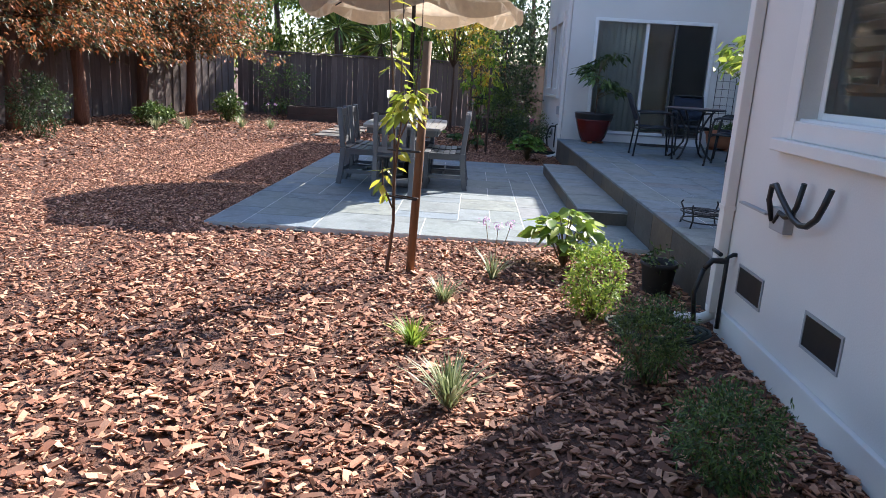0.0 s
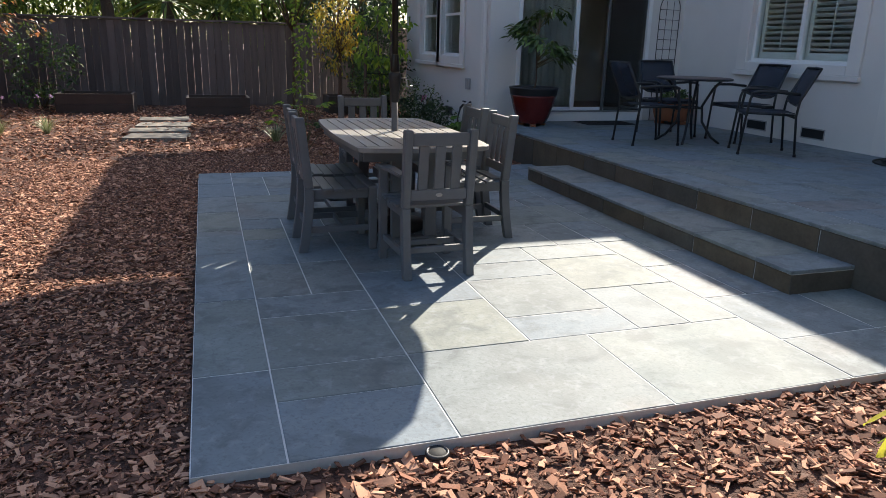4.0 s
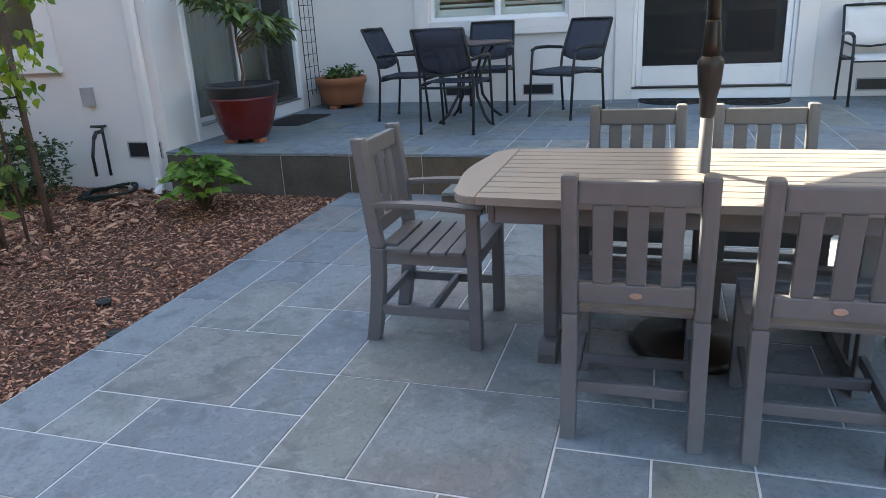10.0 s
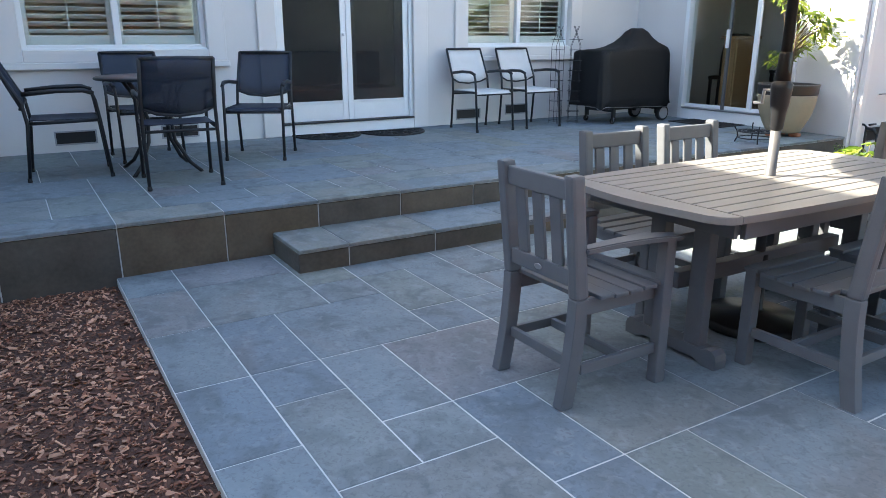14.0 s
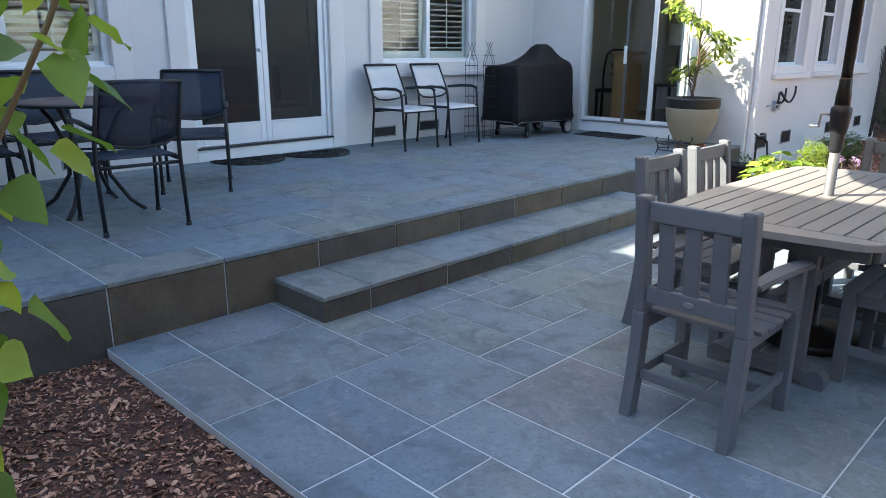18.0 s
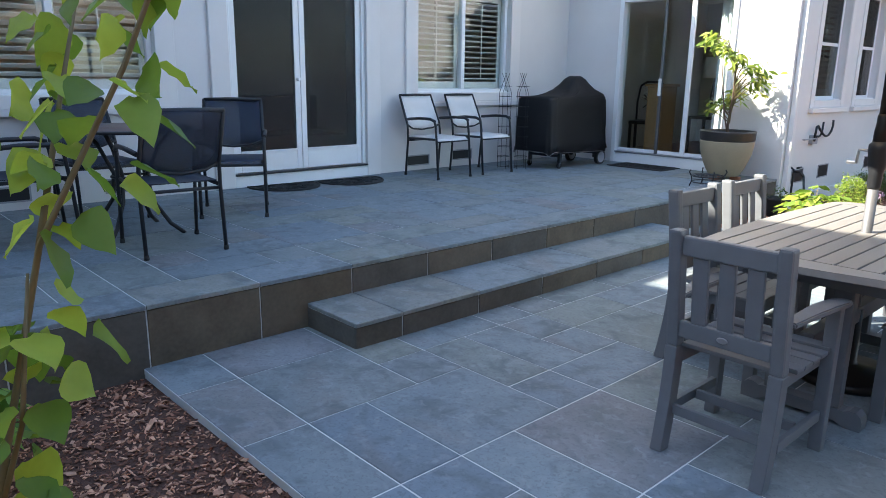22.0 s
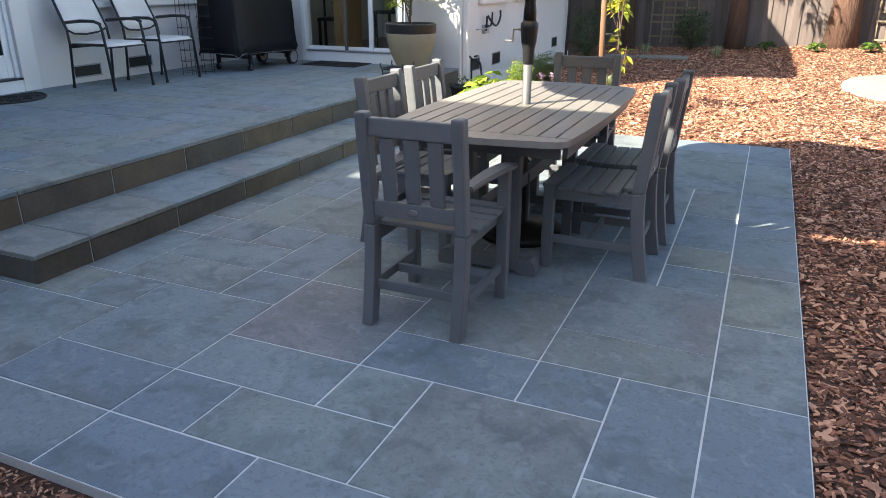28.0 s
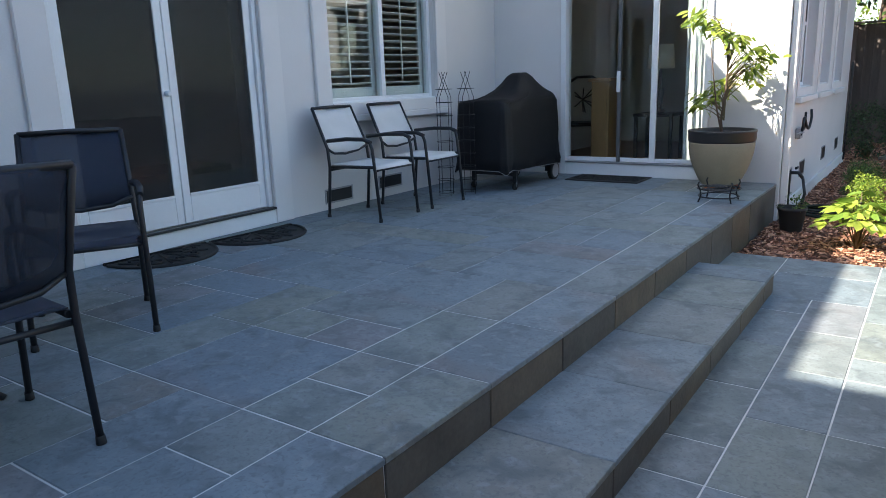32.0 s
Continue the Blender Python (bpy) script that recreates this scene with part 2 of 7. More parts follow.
BLACK_METAL = material("black_powdercoat", (0.022, 0.023, 0.026), 0.42, metal=0.2, vary=0.12, scale=9, bump=0.05)
BRONZE = material("bronze_pole", (0.020, 0.017, 0.016), 0.35, metal=0.5, vary=0.12, scale=8, bump=0.04)
STEEL = material("brushed_steel", (0.42, 0.42, 0.43), 0.35, metal=0.9, vary=0.1, bump=0.05)
SLING_BLUE = mesh_cloth("navy_sling", (0.020, 0.029, 0.052), 0.20)
SLING_WHITE = mesh_cloth("white_sling", (0.66, 0.65, 0.63), 0.03)
RUBBER = material("black_rubber", (0.018, 0.018, 0.018), 0.75, vary=0.2, scale=20, bump=0.3)
COVER = material("black_cover", (0.020, 0.021, 0.024), 0.55, vary=0.25, scale=5, fine=80, bump=0.3, dist=0.004)
RED_GLAZE = material("oxblood_glaze", (0.11, 0.012, 0.010), 0.22, vary=0.2, scale=6, bump=0.08)
DARK_RIM = material("dark_rim", (0.028, 0.026, 0.026), 0.4, vary=0.15, scale=8)
TERRACOTTA = material("terracotta", (0.36, 0.135, 0.065), 0.85, vary=0.15, scale=6, fine=80, bump=0.2)
STONE_POT = material("ribbed_stone_pot", (0.29, 0.245, 0.165), 0.8, vary=0.14, scale=7, fine=80, bump=0.3)
OAK = material("oak", (0.34, 0.19, 0.08), 0.5, vary=0.2, scale=3, fine=40, stretch=(8, 1, 8), bump=0.1)
FLOOR_WOOD = material("interior_floor", (0.30, 0.15, 0.07), 0.4, vary=0.15, scale=3, fine=40, stretch=(1, 8, 1), bump=0.05)
ROOM_PAINT = material("room_paint", (0.68, 0.63, 0.56), 0.9, vary=0.05)
DARK_WOOD = material("dark_wood", (0.035, 0.022, 0.016), 0.45, vary=0.2, scale=5)
DRAPE = material("pale_drape", (0.84, 0.87, 0.86), 0.9, vary=0.08, scale=4, fine=60, bump=0.2)
LAMP_LINEN = material("lamp_linen", (0.70, 0.62, 0.50), 0.9, vary=0.05)
HOSE = material("green_hose", (0.014, 0.022, 0.018), 0.75, vary=0.2, scale=20)
PATCH_GREY = material("grey_plate", (0.34, 0.34, 0.35), 0.5, vary=0.1)
ROOF = material("roof_shingle", (0.12, 0.10, 0.09), 0.9, vary=0.3, scale=6, bump=0.6)
CANVAS = leaf_material("beige_canvas", (0.66, 0.56, 0.44), (0.66, 0.56, 0.44), vary=0.02, rough=0.85, through_light=0.5)
L_SAPLING = leaf_material("sapling_leaf", (0.27, 0.35, 0.045), (0.42, 0.40, 0.05), through_light=0.55)
L_APRICOT = leaf_material("broad_leaf", (0.19, 0.31, 0.035), (0.33, 0.41, 0.05), through_light=0.55)
L_BROAD = leaf_material("lobed_leaf", (0.12, 0.24, 0.035), (0.19, 0.32, 0.05), through_light=0.45)
L_CITRUS = leaf_material("citrus_leaf", (0.17, 0.26, 0.04), (0.34, 0.39, 0.07), through_light=0.5)
L_BRIGHT = leaf_material("bright_leaf", (0.20, 0.32, 0.045), (0.30, 0.36, 0.06))
L_SHRUB = leaf_material("shrub_leaf", (0.055, 0.105, 0.025), (0.11, 0.17, 0.035), through_light=0.25)
L_DARK = leaf_material("dark_leaf", (0.035, 0.065, 0.026), (0.06, 0.10, 0.035), through_light=0.25)
L_GRASS = leaf_material("variegated_blade", (0.24, 0.29, 0.13), (0.38, 0.40, 0.24), through_light=0.3)
L_YELLOW = leaf_material("yellow_leaf", (0.46, 0.31, 0.03), (0.34, 0.30, 0.05))
L_CONIFER = leaf_material("conifer_spray", (0.10, 0.10, 0.045), (0.40, 0.15, 0.055), through_light=0.45)
L_REDWOOD = leaf_material("redwood_spray", (0.075, 0.12, 0.035), (0.17, 0.21, 0.06), through_light=0.35)
L_BACK = leaf_material("far_leaf", (0.10, 0.18, 0.035), (0.27, 0.34, 0.06), through_light=0.45)
L_PALM = leaf_material("palm_blade", (0.12, 0.21, 0.045), (0.26, 0.33, 0.07), through_light=0.35)
PINK = leaf_material("pink_petal", (0.55, 0.12, 0.20), (0.60, 0.25, 0.45))
LILAC = leaf_material("lilac_petal", (0.52, 0.30, 0.58), (0.60, 0.42, 0.62))


# ---------- building blocks ----------
def box(bm, x0, x1, y0, y1, z0, z1):
    v = [bm.verts.new(c) for c in ((x0, y0, z0), (x1, y0, z0), (x1, y1, z0), (x0, y1, z0), (x0, y0, z1), (x1, y0, z1), (x1, y1, z1), (x0, y1, z1))]
    for q in ((0, 3, 2, 1), (4, 5, 6, 7), (0, 1, 5, 4), (1, 2, 6, 5), (2, 3, 7, 6), (3, 0, 4, 7)):
        bm.faces.new([v[i] for i in q])
    return bm


def boxes(*rows, bevel=0.0, seg=2):
    bm = bmesh.new()
    for r in rows:
        box(bm, *r)
    if bevel:
        bmesh.ops.bevel(bm, geom=bm.edges[:], offset=bevel, segments=seg, affect="EDGES", profile=0.6)
    return bm


def tube(bm, points, radius, n=8, closed=False):
    """A round bar along points; radius is one number or one for each point."""
    pts = [Vector(p) for p in points]
    rad = radius if isinstance(radius, (list, tuple)) else [radius] * len(pts)
    rings, side = [], None
    for i, p in enumerate(pts):
        a = pts[i - 1] if (i or closed) else p
        b = pts[(i + 1) % len(pts)] if (i + 1 < len(pts) or closed) else p
        d = (b - a).normalized()
        if side is None:
            side = d.cross(Vector((0, 0, 1)) if abs(d.z) < 0.9 else Vector((1, 0, 0))).normalized()
        side = (side - d * side.dot(d)).normalized()
        up = d.cross(side)
        rings.append([bm.verts.new(p + (side * math.cos(2 * math.pi * k / n) + up * math.sin(2 * math.pi * k / n)) * rad[i]) for k in range(n)])
    for i in range(len(rings) - (0 if closed else 1)):
        r, s = rings[i], rings[(i + 1) % len(rings)]
        for k in range(n):
            f = bm.faces.new((r[k], r[(k + 1) % n], s[(k + 1) % n], s[k]))
            f.smooth = True
    if not closed:
        bm.faces.new(rings[0][::-1])
        bm.faces.new(rings[-1])
    return bm


def lathe(profile, n=32, smooth=True, bm=None, at=(0, 0, 0)):
    """A turned body from (radius, height) pairs."""
    bm = bm or bmesh.new()
    rings = []
    for r, z in profile:
        rings.append([bm.verts.new((at[0] + r * math.cos(2 * math.pi * k / n), at[1] + r * math.sin(2 * math.pi * k / n), at[2] + z)) for k in range(n)])
    for a, b in zip(rings, rings[1:]):
        for k in range(n):
            f = bm.faces.new((a[k], a[(k + 1) % n], b[(k + 1) % n], b[k]))
            f.smooth = smooth
    bm.faces.new(rings[0][::-1])
    bm.faces.new(rings[-1])
    return bm


def slab(points, z0, z1, bevel=0.0):
    """A flat plate with the outline of points."""
    bm = bmesh.new()
    low, high = [bm.verts.new((x, y, z0)) for x, y in points], [bm.verts.new((x, y, z1)) for x, y in points]
    bm.faces.new(low[::-1])
    top = bm.faces.new(high)
    n = len(points)
    for i in range(n):
        bm.faces.new((low[i], low[(i + 1) % n], high[(i + 1) % n], high[i]))
    if bevel:
        bmesh.ops.bevel(bm, geom=list(top.edges), offset=bevel, segments=2, affect="EDGES", profile=0.6)
    return bm


def to_mesh(name, bm, mat):
    me = bpy.data.meshes.new(name)
    bm.normal_update()
    bm.to_mesh(me)
    bm.free()
    me.materials.append(mat)
    return me


def part(name, bm, mat, parent=None, label="", at=None):
    """Links a bmesh, or a mesh made before, as one mesh object."""
    me = bm if isinstance(bm, bpy.types.Mesh) else to_mesh(name, bm, mat)
    ob = new(name, me)
    if parent:
        ob.parent = parent
    if at is not None:
        ob.matrix_basis = at
    if label:
        ob["label"] = label
    return ob


def thing(name, m, label, category, group=""):
    ob = new(name)
    ob.empty_display_size = 0.1
    ob.matrix_basis = m
    return tagged(ob, label, category, group)


def setting(name, bm, mat, label, category):
    return tagged(part(name, bm, mat), label, category, kind="structure")


def big_mesh(name, verts, faces, mat, smooth=False):
    """One mesh from arrays of corners and of faces with equally many corners."""
    me = bpy.data.meshes.new(name)
    verts, faces = np.asarray(verts, np.float32), np.asarray(faces, np.int32)
    k = faces.shape[1]
    me.vertices.add(len(verts))
    me.vertices.foreach_set("co", verts.ravel())
    me.loops.add(faces.size)
    me.loops.foreach_set("vertex_index", faces.ravel())
    me.polygons.add(len(faces))
    me.polygons.foreach_set("loop_start", np.arange(0, faces.size, k, dtype=np.int32))
    me.polygons.foreach_set("loop_total", np.full(len(faces), k, np.int32))
    me.polygons.foreach_set("use_smooth", np.full(len(faces), bool(smooth)))
    me.update(calc_edges=True)
    me.materials.append(mat)
    return me


# ---------- the plan ----------
PATIO = (-2.722, 1.08, 7.06, 12.67)
STEP = (0.60, 1.08, 8.03, 11.725, 0.143)
TERR = (1.075, 4.22, 5.38, 14.36, 0.322)
XB, XN, XF, YN, YF = 4.22, 1.05, 1.14, 5.38, 14.36
NEAR_END, FAR_END, TOP, MULCH = 0.10, 18.7, 3.86, -0.045
TOP_FAR = 4.5
LOW, UP_Y = 3.70, 11.3


# ---------- ground, patio, terrace ----------
ground = setting("ground", boxes((-400, 400, -400, 400, -0.4, MULCH - 0.02)), SOIL, "brown soil under reddish bark mulch", "ground")
patio = setting("patio", boxes((PATIO[0], PATIO[1], PATIO[2], PATIO[3], -0.12, -0.003)), GROUT, "blue-grey flagstone patio with pale grout joints", "patio")
stone_step = setting("step", boxes((STEP[0] + 0.007, STEP[1], STEP[2] + 0.007, STEP[3] - 0.007, -0.1, STEP[4] - 0.006)), GROUT,
                     "long low flagstone step with dark stone risers", "step")
terrace = setting("terrace", boxes((TERR[0] + 0.007, TERR[1] - 0.005, TERR[2] + 0.002, TERR[3] - 0.002, -0.2, TERR[4] - 0.003)), GROUT,
                  "raised flagstone terrace with dark stone risers", "terrace")


# ---------- house shell ----------
def wall(name, axis, face, depth, a0, a1, z0, z1, holes, label):
    """A wall of real thickness from boxes round its openings. axis: the one it runs along; face and depth: its two sides."""
    lo, hi = sorted((face, face + depth))
    bm = bmesh.new()

    def piece(s0, s1, h0, h1):
        if s1 - s0 > 1e-4 and h1 - h0 > 1e-4:
            box(bm, *((lo, hi, s0, s1) if axis == "y" else (s0, s1, lo, hi)), h0, h1)
    at = a0
    for s0, s1, h0, h1 in sorted(holes):
        piece(at, s0, z0, z1)
        piece(s0, s1, z0, h0)
        piece(s0, s1, h1, z1)
        at = s1
    piece(at, a1, z0, z1)
    return setting(name, bm, STUCCO, label, "wall")


W2, W3, FD = (11.28, 12.89, 1.24, 2.46), (6.61, 8.21, 1.24, 2.46), (8.96, 10.58, 0.322, 2.47)
NWIN = [(3.80, 4.66, 1.21, 2.55), (2.50, 3.28, 1.21, 2.55), (1.18, 1.98, 1.21, 2.55)]
FWIN = [(15.53, 16.52, 1.18, 2.45), (16.68, 17.70, 1.18, 2.45)]
NSD, FSD = (1.74, 3.36, 0.322, 2.47), (1.55, 3.66, 0.322, 2.47)
OUT = "pale stucco house wall with fine sandy texture"
wall("wall_back", "y", XB, 0.2, YN, YF, -0.2, LOW, [W2, W3, FD], OUT)
wall("wall_back_upper", "y", XB, 0.2, UP_Y, YF, LOW, TOP, [], OUT)
wall("wall_near_front", "y", XN, 0.2, NEAR_END, YN, -0.2, TOP, NWIN, OUT)
wall("wall_near_side", "x", YN, -0.2, XN + 0.2, XB + 0.2, -0.2, TOP, [NSD], OUT)
wall("wall_far_front", "y", XF, 0.2, YF, FAR_END, -0.2, TOP_FAR, FWIN, OUT)
wall("wall_far_side", "x", YF, 0.2, XF + 0.2, XB + 0.2, -0.2, TOP_FAR, [FSD], OUT)
wall("wall_near_end", "x", NEAR_END, 0.2, XN + 0.2, 9.0, -0.2, TOP, [], OUT)
wall("wall_far_end", "x", FAR_END, -0.2, XF + 0.2, 9.0, -0.2, TOP_FAR, [], OUT)
wall("wall_east", "y", 9.0, 0.2, NEAR_END, FAR_END, -0.2, TOP, [], OUT)
setting("foundation", boxes((XN - 0.032, XN - 0.002, NEAR_END, YN - 0.16, -0.15, 0.10), bevel=0.006), STUCCO_TRIM, "pale painted footing along the garden wall", "foundation")
setting("roof", boxes((XN - 0.42, 9.5, NEAR_END - 0.4, YN + 0.42, TOP, TOP + 0.22), (XB - 0.42, 9.5, YN + 0.42, UP_Y - 0.3, LOW, LOW + 0.22), (XB - 0.42, 9.5, UP_Y - 0.3, YF - 0.052, TOP, TOP + 0.22),
                      (XF - 0.70, 9.5, YF - 0.05, FAR_END + 0.4, TOP_FAR, TOP_FAR + 0.22)), ROOF, "brown shingle roof with wide eaves", "roof")
setting("floor_inside", boxes((XN + 0.2, 9.0, NEAR_END + 0.2, YN - 0.2, 0.2, 0.33), (XB + 0.2, 9.0, YN - 0.2, YF + 0.2, 0.2, 0.33),
                              (XF + 0.2, 9.0, YF + 0.2, FAR_END - 0.2, 0.2, 0.33)), FLOOR_WOOD, "brown wooden floor inside the house", "floor")
setting("ceiling", boxes((XN + 0.2, 9.0, NEAR_END + 0.2, YN - 0.2, 2.75, 2.85), (XB + 0.2, 9.0, YN - 0.2, YF + 0.2, 2.75, 2.85),
                         (XF + 0.2, 9.0, YF + 0.2, FAR_END - 0.2, 2.75, 2.85)), ROOM_PAINT, "plain painted ceiling", "ceiling")
setting("wall_inside", boxes((4.32, 9.0, YN - 0.35, YN - 0.2, 0.33, 2.75), (4.32, 9.0, YF + 0.2, YF + 0.35, 0.33, 2.75), (7.3, 7.4, YN - 0.2, YF + 0.2, 0.33, 2.75),
                             (XN + 0.25, 4.3, 1.2, 1.3, 0.33, 2.75), (4.3, 4.4, 1.3, YN - 0.35, 0.33, 2.75),
                             (XF + 0.25, 5.0, 17.9, 18.0, 0.33, 2.75), (5.0, 5.1, YF + 0.35, 18.0, 0.33, 2.75)), ROOM_PAINT, "beige painted room wall", "wall")


# ---------- windows and doors: x along the wall to the right, y into the wall ----------
def trim_round(w, z0, z1, side, under, over, proud=0.035, sill_out=0.055):
    return boxes((-side, 0, -proud, 0.0, z0 - under + 0.06, z1 + over), (w, w + side, -proud, 0.0, z0 - under + 0.06, z1 + over),
                 (0, w, -proud, 0.0, z1, z1 + over), (-side - 0.02, w + side + 0.02, -sill_out, 0.0, z0 - under, z0 - under + 0.06),
                 (0, w, -proud, 0.0, z0 - under + 0.06, z0), bevel=0.006, seg=1)


def sliding_window(name, m, w, z0, z1, label, shutters=True, hung=False, tilt=-32, side=0.18, under=0.17, deep=0.0):
    win = tagged(new(name), label, "window", kind="structure")
    win.matrix_basis = m
    part("window_trim", trim_round(w, z0, z1, side, under, 0.18, 0.035 if side > 0.15 else 0.012), STUCCO_TRIM, win)
    f, d0, d1 = 0.045, 0.05 + deep, 0.12 + deep * 0.4
    part("window_frame", boxes((0, f, d0, d1, z0, z1), (w - f, w, d0, d1, z0, z1), (f, w - f, d0, d1, z0, z0 + f), (f, w - f, d0, d1, z1 - f, z1),
                               (0.0, w, 0.01, d0, z0 - 0.004, z0 + 0.014), bevel=0.004, seg=1), VINYL, win)
    if hung:
        mid = (z0 + z1) / 2
        part("meeting_rail", boxes((f, w - f, d0 + 0.005, d1 - 0.01, mid - 0.02, mid + 0.02), bevel=0.003, seg=1), VINYL, win)
        for lo, hi, dy in ((z0 + f, mid - 0.02, 0.07 + deep * 0.6), (mid + 0.02, z1 - f, 0.085 + deep * 0.6)):
            part("pane", boxes((f, w - f, dy, dy + 0.004, lo, hi)), GLASS, win)
        if deep:
            part("insect_screen", boxes((f, w - f, d0 + 0.008, d0 + 0.010, z0 + f, z1 - f)), BUG_SCREEN, win, "dark mesh insect screen")
    else:
        part("mullion", boxes((w / 2 - 0.03, w / 2 + 0.03, d0 - 0.008, d1 - 0.01, z0 + f, z1 - f), bevel=0.004, seg=1), VINYL, win)
        for a, b, dy in ((f, w / 2 - 0.03, 0.07), (w / 2 + 0.03, w - f, 0.085)):
            part("pane", boxes((a, b, dy, dy + 0.004, z0 + f, z1 - f)), GLASS, win)
    if shutters:
        halves = ((0.03, w / 2 - 0.01), (w / 2 + 0.01, w - 0.03)) if not hung else ((0.02, w - 0.02),)
        for a, b in halves:
            s, y0 = 0.055, 0.14
            shutter = part("shutter", boxes((a, a + s, y0, y0 + 0.03, z0, z1), (b - s, b, y0, y0 + 0.03, z0, z1), (a + s, b - s, y0, y0 + 0.03, z0, z0 + 0.13),
                                            (a + s, b - s, y0, y0 + 0.03, z1 - 0.1, z1), bevel=0.003, seg=1), SHUTTER, win, "white plantation shutter")
            slat_mesh = None
            z = z0 + 0.165
            while z < z1 - 0.12:
                if slat_mesh is None:
                    bm = boxes((a + s, b - s, -0.031, 0.031, -0.004, 0.004), bevel=0.003, seg=1)
                    slat_mesh = to_mesh("slat", bm, SHUTTER)
                part("slat", slat_mesh, SHUTTER, shutter, at=pose(0, y0 + 0.015, z, tilt))
                z += 0.066
            part("tilt_rod", boxes(((a + b) / 2 - 0.006, (a + b) / 2 + 0.006, y0 - 0.03, y0 - 0.02, z0 + 0.17, z1 - 0.14)), SHUTTER, shutter)
    return win


sliding_window("window_1", pose(XB, W2[1], 0, 0, 0, -90), W2[1] - W2[0], W2[2], W2[3], "white sliding window with plantation shutters behind the glass")
sliding_window("window_2", pose(XB, W3[1], 0, 0, 0, -90), W3[1] - W3[0], W3[2], W3[3], "white sliding window with half-open plantation shutters", tilt=-12)
for i, (a, b, z0, z1) in enumerate(NWIN):
    sliding_window(f"window_{3 + i}", pose(XN, b, 0, 0, 0, -90), b - a, z0, z1, "tall white sash window in the garden wall", shutters=i == 0, hung=True, side=0.12, under=0.15, deep=0.04)
for i, (a, b, z0, z1) in enumerate(FWIN):
    sliding_window(f"window_{6 + i}", pose(XF, b, 0, 0, 0, -90), b - a, z0, z1, "white casement window with raised stucco surround", shutters=False, hung=True)


def french_door(m, w, z0, z1):
    door = tagged(new("door_1"), "white glazed double door with dark insect screens", "door", kind="structure")
    door.matrix_basis = m
    part("casing", boxes((-0.19, 0.0, -0.035, 0.0, z0, z1 + 0.2), (w, w + 0.19, -0.035, 0.0, z0, z1 + 0.2), (0, w, -0.035, 0.0, z1, z1 + 0.2), bevel=0.006, seg=1), STUCCO_TRIM, door)
    part("door_frame", boxes((0, 0.04, 0.005, 0.13, z0, z1), (w - 0.04, w, 0.005, 0.13, z0, z1), (0.04, w - 0.04, 0.005, 0.13, z1 - 0.04, z1),
                             (0.0, w, -0.03, 0.004, z0, z0 + 0.114), (0.04, w - 0.04, 0.005, 0.13, z0, z0 + 0.122), bevel=0.004, seg=1), VINYL, door)
    part("threshold", boxes((0.0, w, -0.045, 0.02, z0 + 0.116, z0 + 0.134), bevel=0.004, seg=1), BLACK_METAL, door, "dark metal threshold strip")
    zb, mid = z0 + 0.137, w / 2
    for a, b in ((0.042, mid - 0.003), (mid + 0.003, w - 0.042)):
        leaf = part("door_leaf", boxes((a, a + 0.062, 0.03, 0.075, zb, z1 - 0.045), (b - 0.062, b, 0.03, 0.075, zb, z1 - 0.045),
                                       (a + 0.062, b - 0.062, 0.03, 0.075, zb, zb + 0.195), (a + 0.062, b - 0.062, 0.03, 0.075, z1 - 0.14, z1 - 0.045), bevel=0.004, seg=1), VINYL, door)
        part("pane", boxes((a + 0.062, b - 0.062, 0.055, 0.06, zb + 0.195, z1 - 0.14)), GLASS, leaf)
        part("glazing_bead", boxes((a + 0.062, b - 0.062, 0.024, 0.034, zb + 0.195, zb + 0.215), bevel=0.002, seg=1), VINYL, leaf)
        part("insect_screen", boxes((a + 0.064, b - 0.064, 0.036, 0.038, zb + 0.216, z1 - 0.142)), BUG_SCREEN, leaf, "dark mesh insect screen")
    part("door_handle", tube(bmesh.new(), [(mid - 0.034, 0.03, z0 + 1.06), (mid - 0.034, 0.008, z0 + 1.06), (mid - 0.034, -0.012, z0 + 1.06)], [0.02, 0.02, 0.014], 16), VINYL, door, "small white thumb latch")
    part("blind_frame", boxes((mid + 0.066, mid + 0.14, 0.085, 0.10, zb + 0.2, z1 - 0.14), (w - 0.19, w - 0.106, 0.085, 0.10, zb + 0.2, z1 - 0.14), (mid + 0.14, w - 0.19, 0.085, 0.10, zb + 0.2, zb + 0.33), bevel=0.003, seg=1), PATCH_GREY, door, "grey frame of an inner door")
    for z in (z0 + 0.35, z0 + 1.1, z0 + 1.85):
        part("hinge", boxes((w - 0.05, w - 0.03, -0.004, 0.012, z, z + 0.09), bevel=0.003, seg=1), VINYL, door)


french_door(pose(XB, FD[1], 0, 0, 0, -90), FD[1] - FD[0], FD[2], FD[3])


